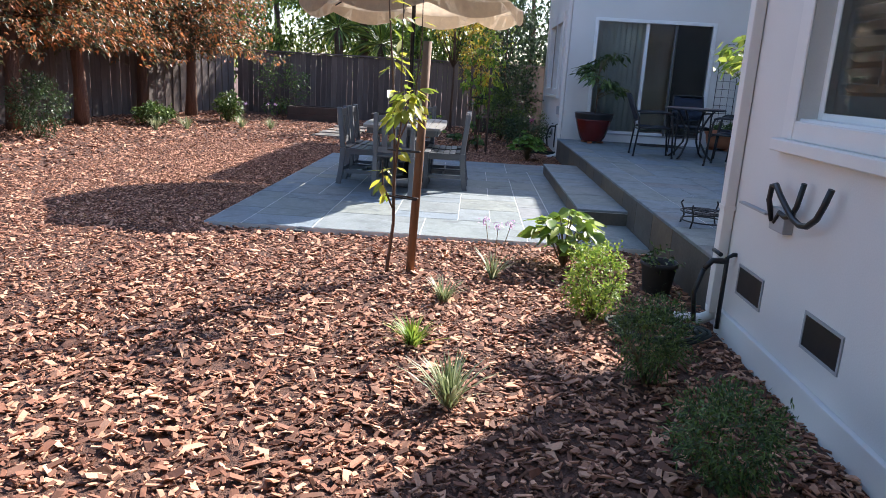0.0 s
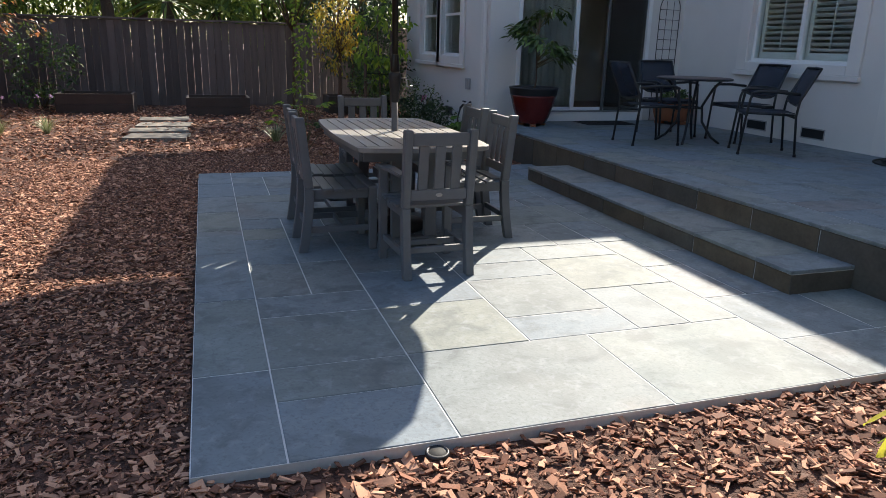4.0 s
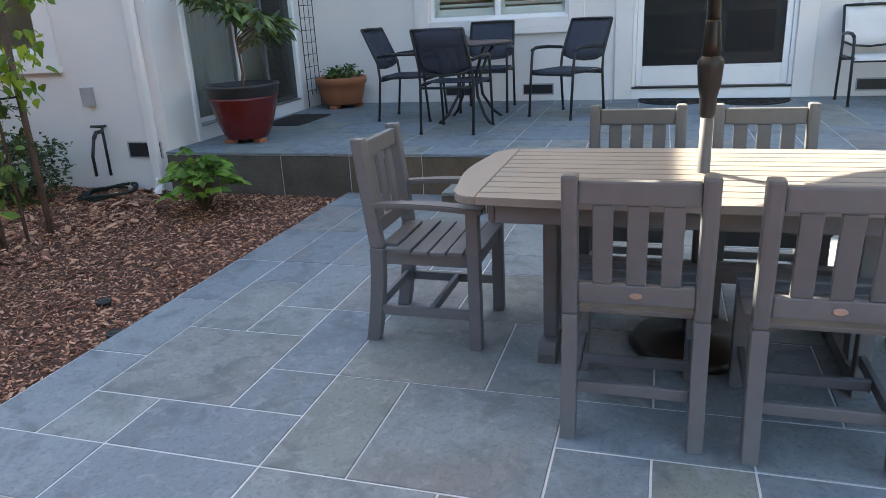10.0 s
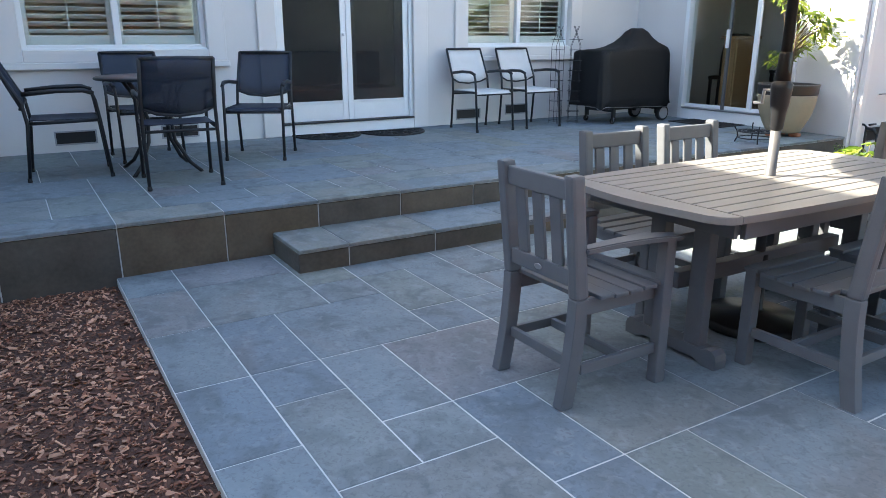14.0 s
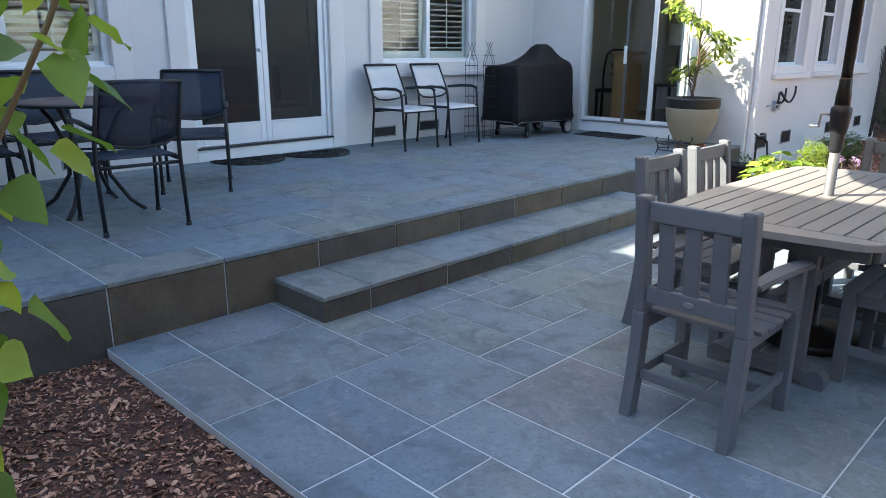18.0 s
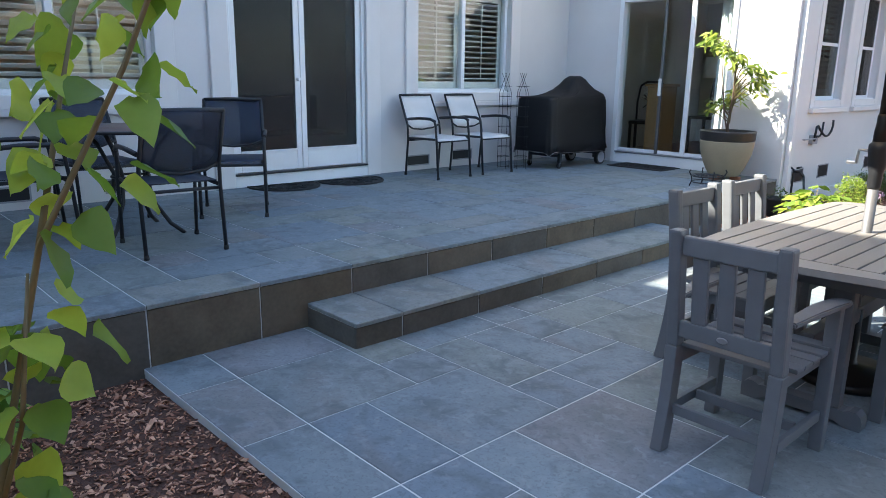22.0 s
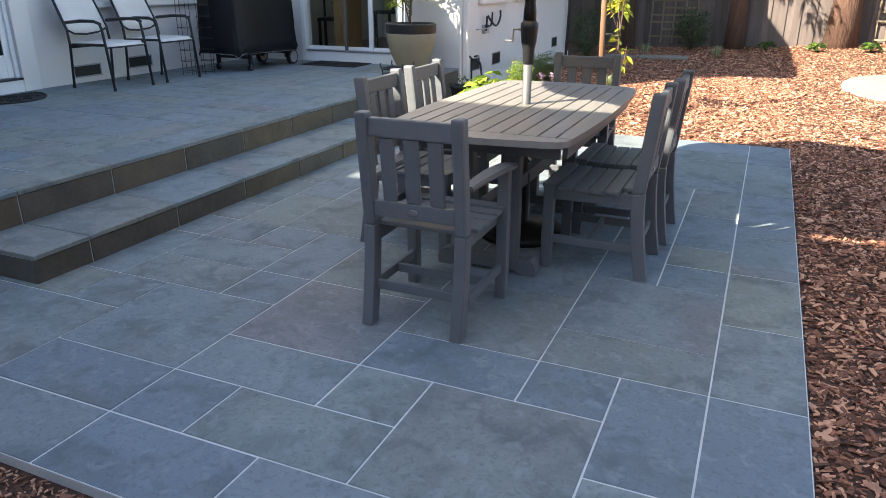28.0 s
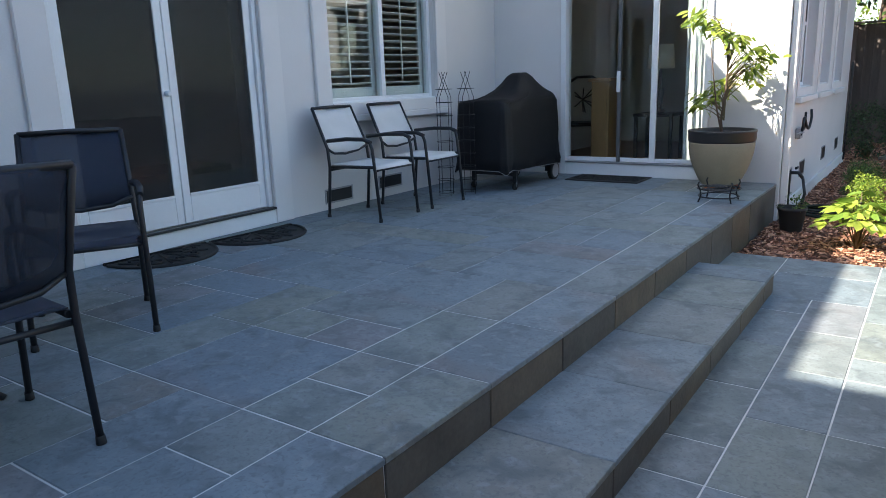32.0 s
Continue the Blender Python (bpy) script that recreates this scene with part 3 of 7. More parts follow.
def sliding_door(name, m, w, z0, z1, stiles, label, screen=None):
    """A sliding glass door; stiles: (place, width, depth) of the upright members between the jambs."""
    door = tagged(new(name), label, "door", kind="structure")
    door.matrix_basis = m
    part("door_frame", boxes((0, 0.06, -0.025, 0.13, z0, z1), (w - 0.06, w, -0.025, 0.13, z0, z1), (0.06, w - 0.06, -0.025, 0.13, z1 - 0.06, z1),
                             (0.06, w - 0.06, -0.02, 0.13, z0, z0 + 0.13), bevel=0.004, seg=1), VINYL, door)
    part("door_track", boxes((0.06, w - 0.06, -0.03, 0.10, z0 + 0.132, z0 + 0.15), bevel=0.003, seg=1), STEEL, door, "metal door track")
    zb = z0 + 0.152
    edges = [0.06] + [s for s, _, _ in stiles] + [w - 0.06]
    for s, sw, sd in stiles:
        part("stile", boxes((s - sw / 2, s + sw / 2, sd, sd + 0.035, zb, z1 - 0.06), bevel=0.003, seg=1), SCREEN_GREY if sw < 0.045 else VINYL, door)
    for k, (a, b) in enumerate(zip(edges, edges[1:])):
        part("pane", boxes((a + 0.01, b - 0.01, 0.05 + 0.012 * k, 0.055 + 0.012 * k, zb + 0.02, z1 - 0.07)), GLASS, door)
    part("bottom_rail", boxes((0.06, w - 0.06, 0.036, 0.05, zb, zb + 0.045), bevel=0.003, seg=1), VINYL, door)
    part("door_handle", boxes((stiles[0][0] - 0.018, stiles[0][0] + 0.018, -0.028, 0.0, z0 + 0.9, z0 + 1.12), bevel=0.006), VINYL, door, "white pull handle")
    if screen:
        part("insect_screen", boxes((screen[0], screen[1], 0.012, 0.014, zb, z1 - 0.06)), BUG_SCREEN, door, "dark mesh insect screen")
    return door


sliding_door("door_2", pose(NSD[1], YN, 0, 0, 0, 180), NSD[1] - NSD[0], NSD[2], NSD[3], [(0.67, 0.035, 0.0), (1.04, 0.06, 0.02)],
             "white sliding glass door standing half open to the terrace")
sliding_door("door_3", pose(FSD[0], YF, 0), FSD[1] - FSD[0], FSD[2], FSD[3], [(0.93, 0.06, 0.02), (1.42, 0.035, 0.0)],
             "white sliding glass door with a pale curtain on one side", screen=(1.45, 2.04))


def drape(name, m, w, z0, z1, folds, label):
    n = folds * 8
    bm = bmesh.new()
    cols = []
    for i in range(n + 1):
        x, y = w * i / n, 0.028 * math.sin(2 * math.pi * folds * i / n) + 0.008 * math.sin(i * 1.7)
        cols.append([bm.verts.new((x, y, z0)), bm.verts.new((x, y * 0.7, z1))])
    for a, b in zip(cols, cols[1:]):
        bm.faces.new((a[0], b[0], b[1], a[1])).smooth = True
    bmesh.ops.solidify(bm, geom=bm.faces[:], thickness=0.004)
    ob = tagged(part(name, bm, DRAPE), label, "curtain")
    ob.matrix_basis = m
    return ob


drape("curtain", pose(FSD[0] + 0.08, YF + 0.165, 0), 0.90, 0.335, 2.5, 9, "pale green-white pleated curtain behind a sliding door")
drape("curtain", pose(NSD[0] + 0.05, YN - 0.20, 0), 0.26, 0.335, 2.5, 4, "pale pleated curtain gathered beside the glass door")


# ---------- fittings on the walls ----------
def wall_vent(m, w=0.36, h=0.13):
    v = thing("wall_vent", m, "small louvred foundation vent low in the stucco wall", "vent", "foundation vents")
    part("vent_frame", boxes((0, w, -0.006, 0.02, 0, 0.014), (0, w, -0.006, 0.02, h - 0.014, h), (0, 0.014, -0.006, 0.02, 0.014, h - 0.014), (w - 0.014, w, -0.006, 0.02, 0.014, h - 0.014)), PATCH_GREY, v)
    part("vent_screen", boxes((0.014, w - 0.014, -0.003, -0.001, 0.014, h - 0.014)), BLACK_METAL, v)
    return v


for y, z in ((8.36, 0.375), (7.62, 0.40), (11.80, 0.385), (12.74, 0.385)):
    wall_vent(pose(XB - 0.001, y, z, 0, 0, -90))
for y in (5.05, 4.24, 2.55, 1.2):
    wall_vent(pose(XN - 0.001, y, 0.24, 0, 0, -90), 0.34, 0.17)
for y in (14.80, 16.2, 17.2):
    wall_vent(pose(XF - 0.001, y, 0.25, 0, 0, -90), 0.36, 0.15)


def downspout(x, y, out, z0, label):
    d = thing("downspout", pose(x, y, z0), label, "downspout")
    part("pipe", boxes((-0.03, 0.03, -0.04, 0.04, 0.08, TOP - z0), bevel=0.008), STUCCO_TRIM, d)
    part("elbow", tube(bmesh.new(), [(0, 0, 0.12), (0, 0, 0.06), (out[0] * 0.06, out[1] * 0.06, 0.02), (out[0] * 0.22, out[1] * 0.22, -0.005)], 0.036, 10), STUCCO_TRIM, d)
    for z in (0.7, 2.1):
        part("strap", boxes((-0.034, 0.034, -0.044, 0.044, z, z + 0.025)), STUCCO_TRIM, d)


downspout(XN - 0.035, YN - 0.10, (-0.8, 0.5), -0.03, "pale square downspout at the corner of the garden wall")
downspout(XF - 0.035, YF + 0.14, (-0.9, -0.4), -0.03, "pale square downspout at the corner of the far wing")

holder = thing("hose_hanger", pose(XN, 4.83, 0.70, 0, 0, -90), "black bent-steel hose hanger on a grey wall plate", "hose hanger")
part("wall_plate", boxes((0.17, 0.33, -0.05, 0.0, -0.01, 0.10), bevel=0.006), PATCH_GREY, holder)
part("lid", boxes((-0.16, 0.19, -0.085, -0.052, 0.055, 0.068), bevel=0.004), PATCH_GREY, holder)
part("hook", tube(bmesh.new(), [(0.20, -0.05, 0.03), (0.175, -0.07, 0.13), (0.185, -0.07, 0.20), (0.23, -0.07, 0.21), (0.29, -0.07, 0.17), (0.38, -0.07, 0.124), (0.455, -0.07, 0.09),
                                (0.53, -0.07, 0.075), (0.60, -0.07, 0.085), (0.67, -0.07, 0.13), (0.71, -0.07, 0.19), (0.73, -0.06, 0.265)], 0.014, 8), BLACK_METAL, holder)
part("hook", tube(bmesh.new(), [(0.22, -0.045, 0.03), (0.27, -0.05, 0.085), (0.33, -0.05, 0.075), (0.39, -0.05, 0.09), (0.43, -0.05, 0.14), (0.455, -0.045, 0.25)], 0.013, 8), BLACK_METAL, holder)


def hose_bib(m, label):
    b = thing("hose_bib", m, label, "tap")
    part("riser_pipe", tube(bmesh.new(), [(0, -0.05, 0), (0, -0.05, 0.42), (0, -0.02, 0.44), (0, 0.0, 0.44)], 0.013, 8), BLACK_METAL, b)
    part("valve", tube(tube(bmesh.new(), [(0, -0.05, 0.40), (0, -0.13, 0.40), (0, -0.17, 0.35)], 0.018, 8), [(-0.06, -0.11, 0.45), (0.06, -0.11, 0.45)], 0.012, 8), BLACK_METAL, b)
    part("spout", tube(bmesh.new(), [(0, -0.17, 0.35), (-0.02, -0.20, 0.2), (-0.05, -0.17, 0.02)], 0.014, 8), BLACK_METAL, b)
    return b


hose_bib(pose(XN, 5.12, 0.0, 0, 0, -90), "black garden tap with a hose on the stucco wall")
hose_bib(pose(XF, 15.0, 0.10, 0, 0, -90), "black garden tap with a thin riser pipe")
elec = thing("junction_box", pose(XF, 15.16, 0.72, 0, 0, -90), "small grey junction box on the far stucco wall", "junction box")
part("box_body", boxes((0, 0.11, -0.05, 0, 0, 0.16), bevel=0.006), PATCH_GREY, elec)


def hose_coil(x, y, rings, label):
    pts, a = [], 0
    for k in range(rings * 20):
        a = k * 2 * math.pi / 20
        r = 0.24 + 0.05 * math.sin(k * 0.37) + 0.02 * math.sin(k * 1.3)
        pts.append((r * math.cos(a), r * 0.8 * math.sin(a), 0.012 + 0.014 * (k / 20) + 0.006 * math.sin(k)))
    h = thing("garden_hose", pose(x, y, MULCH + 0.02), label, "hose")
    part("hose_coil", tube(bmesh.new(), pts, 0.011, 6), HOSE, h)


hose_coil(0.62, 5.0, 4, "dark green hose lying coiled on the mulch by the wall")
hose_coil(0.85, 14.85, 3, "dark green hose lying coiled on the mulch under the tap")


# ---------- patio furniture ----------
def garden_chair(m, arms, label):
    """Slatted chair of grey lumber; it looks along +y, its back legs stand at y = -0.2."""
    c = thing("garden_chair", m, label, "chair", "chairs round the patio table")
    hw, t = 0.225 if not arms else 0.225, 0.05
    leg = boxes((-t / 2, t / 2, -0.03, 0.03, 0, 0.43), bevel=0.003, seg=1)
    bmesh.ops.subdivide_edges(leg, edges=[e for e in leg.edges if abs(e.verts[0].co.z - e.verts[1].co.z) > 0.3], cuts=5, use_grid_fill=True)
    for v in leg.verts:
        v.co.y -= 0.05 * max(0.0, 1 - v.co.z / 0.43) ** 1.8
    post = boxes((-t / 2, t / 2, -0.03, 0.03, 0.43, 0.895), bevel=0.012)
    for v in post.verts:
        v.co.y -= 0.05 * (v.co.z - 0.43) / 0.465
    leg_me, post_me = to_mesh("leg", leg, POLYWOOD), to_mesh("back_post", post, POLYWOOD)
    for s in (-1, 1):
        part("leg", leg_me, POLYWOOD, c, at=pose(s * (hw - t / 2), -0.185, 0))
        part("back_post", post_me, POLYWOOD, c, at=pose(s * (hw - t / 2), -0.185, 0))
    fx = hw - t / 2 + (0.02 if arms else 0)
    front = to_mesh("leg", boxes((-t / 2, t / 2, -0.026, 0.026, 0, 0.605 if arms else 0.43), bevel=0.006), POLYWOOD)
    for s in (-1, 1):
        part("leg", front, POLYWOOD, c, at=pose(s * fx, 0.24, 0))
    part("top_rail", boxes((-hw + t, hw - t, -0.245, -0.215, 0.80, 0.875), bevel=0.008), POLYWOOD, c)
    low = part("lower_rail", boxes((-hw + t, hw - t, -0.215, -0.187, 0.475, 0.54), bevel=0.006), POLYWOOD, c)
    part("badge", lathe([(0.001, 0), (0.021, 0.0), (0.021, 0.003), (0.018, 0.004)], 20, bm=None), STEEL, low, "small oval metal badge", at=Matrix.Translation((0, -0.216, 0.507)) @ pose(0, 0, 0, 90) @ Matrix.Diagonal((1, 0.55, 1, 1)))
    sl = boxes((-0.0305, 0.0305, -0.008, 0.008, 0, 0.26), bevel=0.003, seg=1)
    for v in sl.verts:
        v.co.y -= 0.028 * v.co.z / 0.26
    slat = to_mesh("back_slat", sl, POLYWOOD)
    for k in range(3):
        part("back_slat", slat, POLYWOOD, c, at=pose(-0.102 + 0.102 * k, -0.203, 0.54))
    for k in range(6):
        y = -0.175 + 0.0755 * k
        dz = 0.445 - 0.018 * math.sin(math.pi * (k + 0.3) / 6)
        w = hw - t if k == 0 else hw + 0.005
        part("seat_slat", boxes((-w, w, y, y + 0.068, dz - 0.018, dz), bevel=0.005), POLYWOOD, c)
    part("apron", boxes((-hw + t, hw - t, 0.232, 0.252, 0.36, 0.42), bevel=0.004), POLYWOOD, c)
    for s in (-1, 1):
        part("apron", boxes((s * (hw - 0.036) - 0.011, s * (hw - 0.036) + 0.011, -0.155, 0.214, 0.355, 0.42), bevel=0.004), POLYWOOD, c)
        part("stretcher", boxes((s * (fx - 0.005) - 0.011, s * (fx - 0.005) + 0.011, -0.175, 0.216, 0.13, 0.172), bevel=0.004), POLYWOOD, c)
    part("stretcher", boxes((-fx + 0.02, fx - 0.02, 0.03, 0.052, 0.132, 0.17), bevel=0.004), POLYWOOD, c)
    part("stretcher", boxes((-hw + t, hw - t, -0.208, -0.186, 0.15, 0.19), bevel=0.004), POLYWOOD, c)
    if arms:
        for s in (-1, 1):
            bm, n = bmesh.new(), 8
            rows = []
            for i in range(n + 1):
                u = i / n
                y, z = -0.185 + 0.475 * u, 0.618 + 0.014 * math.sin(math.pi * u * 0.9) - 0.012 * u
                x, w = s * (hw - 0.012 + 0.022 * u), 0.024 + 0.013 * min(1, u * 2) - (0.012 if i == n else 0)
                rows.append([bm.verts.new((x + dx, y, z + dz)) for dx, dz in ((-w, -0.011), (w, -0.011), (w, 0.011), (-w, 0.011))])
            for a, b in zip(rows, rows[1:]):
                for k in range(4):
                    bm.faces.new((a[k], a[(k + 1) % 4], b[(k + 1) % 4], b[k]))
            bm.faces.new(rows[0][::-1])
            bm.faces.new(rows[-1])
            bmesh.ops.recalc_face_normals(bm, faces=bm.faces[:])
            bmesh.ops.bevel(bm, geom=[e for e in bm.edges if len(e.link_faces) == 2 and e.calc_face_angle(0) > 0.8], offset=0.005, segments=2, affect="EDGES")
            part("armrest", bm, POLYWOOD, c)
    return c


arm = garden_chair(pose(-1.322, 9.068, 0, 0, 0, 2), True, "grey slatted garden armchair at the head of the patio table")
copy_thing(arm, pose(-1.24, 11.195, 0, 0, 0, 180))
side = garden_chair(pose(-1.782, 10.305, 0, 0, 0, -90), False, "grey slatted garden side chair pushed to the patio table")
copy_thing(side, pose(-1.805, 9.745, 0, 0, 0, -90))
copy_thing(side, pose(-0.765, 10.36, 0, 0, 0, 90))
copy_thing(side, pose(-0.765, 9.795, 0, 0, 0, 90))

TABLE = (-1.28, 10.09)
table = thing("patio_table", pose(TABLE[0], TABLE[1], 0), "grey slatted trestle dining table with rounded corners", "table")


def half_width(y):
    return 0.475 - 0.045 * (abs(y) / 0.92) ** 2.2


n_slats, core = 9, 0.785
pitch = 2 * 0.375 / n_slats
for k in range(n_slats):
    x = -0.375 + pitch * k
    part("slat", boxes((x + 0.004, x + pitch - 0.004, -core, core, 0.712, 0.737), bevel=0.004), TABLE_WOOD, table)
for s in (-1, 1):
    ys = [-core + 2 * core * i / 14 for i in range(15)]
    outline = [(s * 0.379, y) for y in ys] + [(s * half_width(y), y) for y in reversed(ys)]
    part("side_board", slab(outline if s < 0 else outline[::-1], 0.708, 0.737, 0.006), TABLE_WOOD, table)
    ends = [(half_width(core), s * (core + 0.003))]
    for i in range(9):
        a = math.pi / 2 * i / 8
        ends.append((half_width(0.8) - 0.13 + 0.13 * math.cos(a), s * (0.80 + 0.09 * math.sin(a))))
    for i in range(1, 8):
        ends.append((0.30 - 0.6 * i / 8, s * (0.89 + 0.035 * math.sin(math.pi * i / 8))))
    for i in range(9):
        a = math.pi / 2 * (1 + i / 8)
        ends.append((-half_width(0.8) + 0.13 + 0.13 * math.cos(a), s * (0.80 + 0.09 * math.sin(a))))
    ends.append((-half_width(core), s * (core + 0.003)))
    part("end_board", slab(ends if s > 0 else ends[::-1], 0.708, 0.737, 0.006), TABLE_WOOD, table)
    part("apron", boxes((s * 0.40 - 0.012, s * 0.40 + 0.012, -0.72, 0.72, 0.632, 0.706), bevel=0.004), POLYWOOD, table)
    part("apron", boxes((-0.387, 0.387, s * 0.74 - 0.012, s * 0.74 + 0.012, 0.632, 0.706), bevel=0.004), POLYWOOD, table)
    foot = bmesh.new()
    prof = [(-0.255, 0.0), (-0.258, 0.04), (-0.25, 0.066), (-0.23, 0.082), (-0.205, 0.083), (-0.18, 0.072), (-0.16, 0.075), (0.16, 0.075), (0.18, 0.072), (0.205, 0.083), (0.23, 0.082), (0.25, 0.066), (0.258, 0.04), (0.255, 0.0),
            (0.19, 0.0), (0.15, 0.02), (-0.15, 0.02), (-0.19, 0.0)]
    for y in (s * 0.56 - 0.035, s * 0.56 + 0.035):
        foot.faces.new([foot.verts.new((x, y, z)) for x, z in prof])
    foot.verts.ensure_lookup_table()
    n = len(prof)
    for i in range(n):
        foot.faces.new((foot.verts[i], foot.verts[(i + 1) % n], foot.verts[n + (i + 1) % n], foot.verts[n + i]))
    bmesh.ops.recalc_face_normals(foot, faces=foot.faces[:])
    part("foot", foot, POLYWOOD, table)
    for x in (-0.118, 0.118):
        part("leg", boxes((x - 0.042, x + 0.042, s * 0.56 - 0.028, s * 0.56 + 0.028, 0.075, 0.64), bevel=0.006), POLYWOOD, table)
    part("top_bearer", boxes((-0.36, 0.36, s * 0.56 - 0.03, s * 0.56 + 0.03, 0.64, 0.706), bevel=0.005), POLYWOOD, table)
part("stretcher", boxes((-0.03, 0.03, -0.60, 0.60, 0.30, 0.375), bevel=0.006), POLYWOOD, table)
part("badge", lathe([(0.001, 0), (0.022, 0.0), (0.022, 0.003), (0.019, 0.004)], 18), STEEL, table, "small oval metal badge",
     at=Matrix.Translation((0, -0.753, 0.67)) @ pose(0, 0, 0, 90) @ Matrix.Diagonal((1, 0.55, 1, 1)))

PX, PY = -1.275, 10.09
umbrella = thing("patio_umbrella", pose(PX, PY, 0), "open beige canvas umbrella with a dark pole through the table", "umbrella")
part("base", lathe([(0.02, 0.0), (0.24, 0.0), (0.25, 0.02), (0.23, 0.05), (0.06, 0.075), (0.045, 0.09), (0.04, 0.36), (0.02, 0.362)], 32), BRONZE, umbrella)
part("lower_pole", tube(bmesh.new(), [(0, 0, 0.3), (0, 0, 1.0)], 0.0235, 16), SCREEN_GREY, umbrella, "grey lower pole section")
part("collar", lathe([(0.024, 0.945), (0.029, 0.955), (0.031, 1.02), (0.040, 1.06), (0.046, 1.13), (0.046, 1.15), (0.036, 1.16), (0.034, 1.165)], 20), BLACK_METAL, umbrella)
crank = part("crank_box", lathe([(0.026, 1.155), (0.034, 1.165), (0.033, 1.21), (0.029, 1.24), (0.028, 1.28), (0.025, 1.29)], 20), BRONZE, umbrella)
part("crank_handle", tube(bmesh.new(), [(0.04, 0, 1.12), (0.085, 0, 1.12), (0.09, 0, 1.06), (0.13, 0.0, 1.06)], 0.008, 8), STEEL, crank, "small steel crank handle")
part("pole", tube(bmesh.new(), [(0, 0, 1.28), (0, 0, 2.62)], 0.0235, 16), BRONZE, umbrella)
part("hub", lathe([(0.025, 2.50), (0.05, 2.51), (0.05, 2.56), (0.025, 2.57)], 16), BRONZE, umbrella)
part("finial", lathe([(0.02, 2.68), (0.03, 2.70), (0.028, 2.73), (0.004, 2.76)], 12), BRONZE, umbrella)
R_C, Z_E, Z_T = 1.34, 2.14, 2.66
bm = bmesh.new()
rings = []
for k in range(7):
    u = k / 6
    ring = []
    for a in range(64):
        th = 2 * math.pi * a / 64 + math.radians(11)
        seg = (a % 8) / 8
        sag = math.sin(math.pi * seg)
        r = u * R_C * (1 - 0.06 * sag * u)
        z = Z_T - (Z_T - Z_E) * (0.9 * u + 0.1 * u * u) - 0.045 * sag * u
        ring.append(bm.verts.new((r * math.cos(th), r * math.sin(th), z)) if k else None)
    rings.append(ring)
apex = bm.verts.new((0, 0, Z_T))
for a in range(64):
    bm.faces.new((apex, rings[1][a], rings[1][(a + 1) % 64])).smooth = True
    for k in range(1, 6):
        bm.faces.new((rings[k][a], rings[k + 1][a], rings[k + 1][(a + 1) % 64], rings[k][(a + 1) % 64])).smooth = True
bmesh.ops.solidify(bm, geom=bm.faces[:], thickness=0.003)
canopy = part("canopy", bm, CANVAS, umbrella)
bm = bmesh.new()
tops, lows = [], []
for a in range(64):
    th = 2 * math.pi * a / 64 + math.radians(11)
    sag = math.sin(math.pi * (a % 8) / 8)
    r = R_C * (1 - 0.06 * sag)
    tops.append(bm.verts.new((r * math.cos(th), r * math.sin(th), Z_E - 0.045 * sag + 0.004)))
    drop = 0.10 + 0.07 * sag
    lows.append(bm.verts.new(((r + 0.012) * math.cos(th), (r + 0.012) * math.sin(th), Z_E - 0.045 * sag - drop)))
for a in range(64):
    bm.faces.new((tops[a], lows[a], lows[(a + 1) % 64], tops[(a + 1) % 64])).smooth = True
bmesh.ops.solidify(bm, geom=bm.faces[:], thickness=0.003)
part("valance", bm, CANVAS, canopy, "scalloped canvas valance")
for k in range(8):
    th = 2 * math.pi * k / 8 + math.radians(11)
    c, s = math.cos(th), math.sin(th)
    rib = part("rib", tube(bmesh.new(), [(0.04 * c, 0.04 * s, Z_T - 0.05), (R_C * 0.98 * c, R_C * 0.98 * s, Z_E - 0.016)], 0.008, 6), BRONZE, umbrella)
    part("strut", tube(bmesh.new(), [(0.045 * c, 0.045 * s, 2.21), (0.66 * c, 0.66 * s, Z_E + 0.236)], 0.007, 6), BRONZE, rib)
part("runner", lathe([(0.025, 2.18), (0.05, 2.19), (0.05, 2.24), (0.025, 2.25)], 16), BRONZE, umbrella)


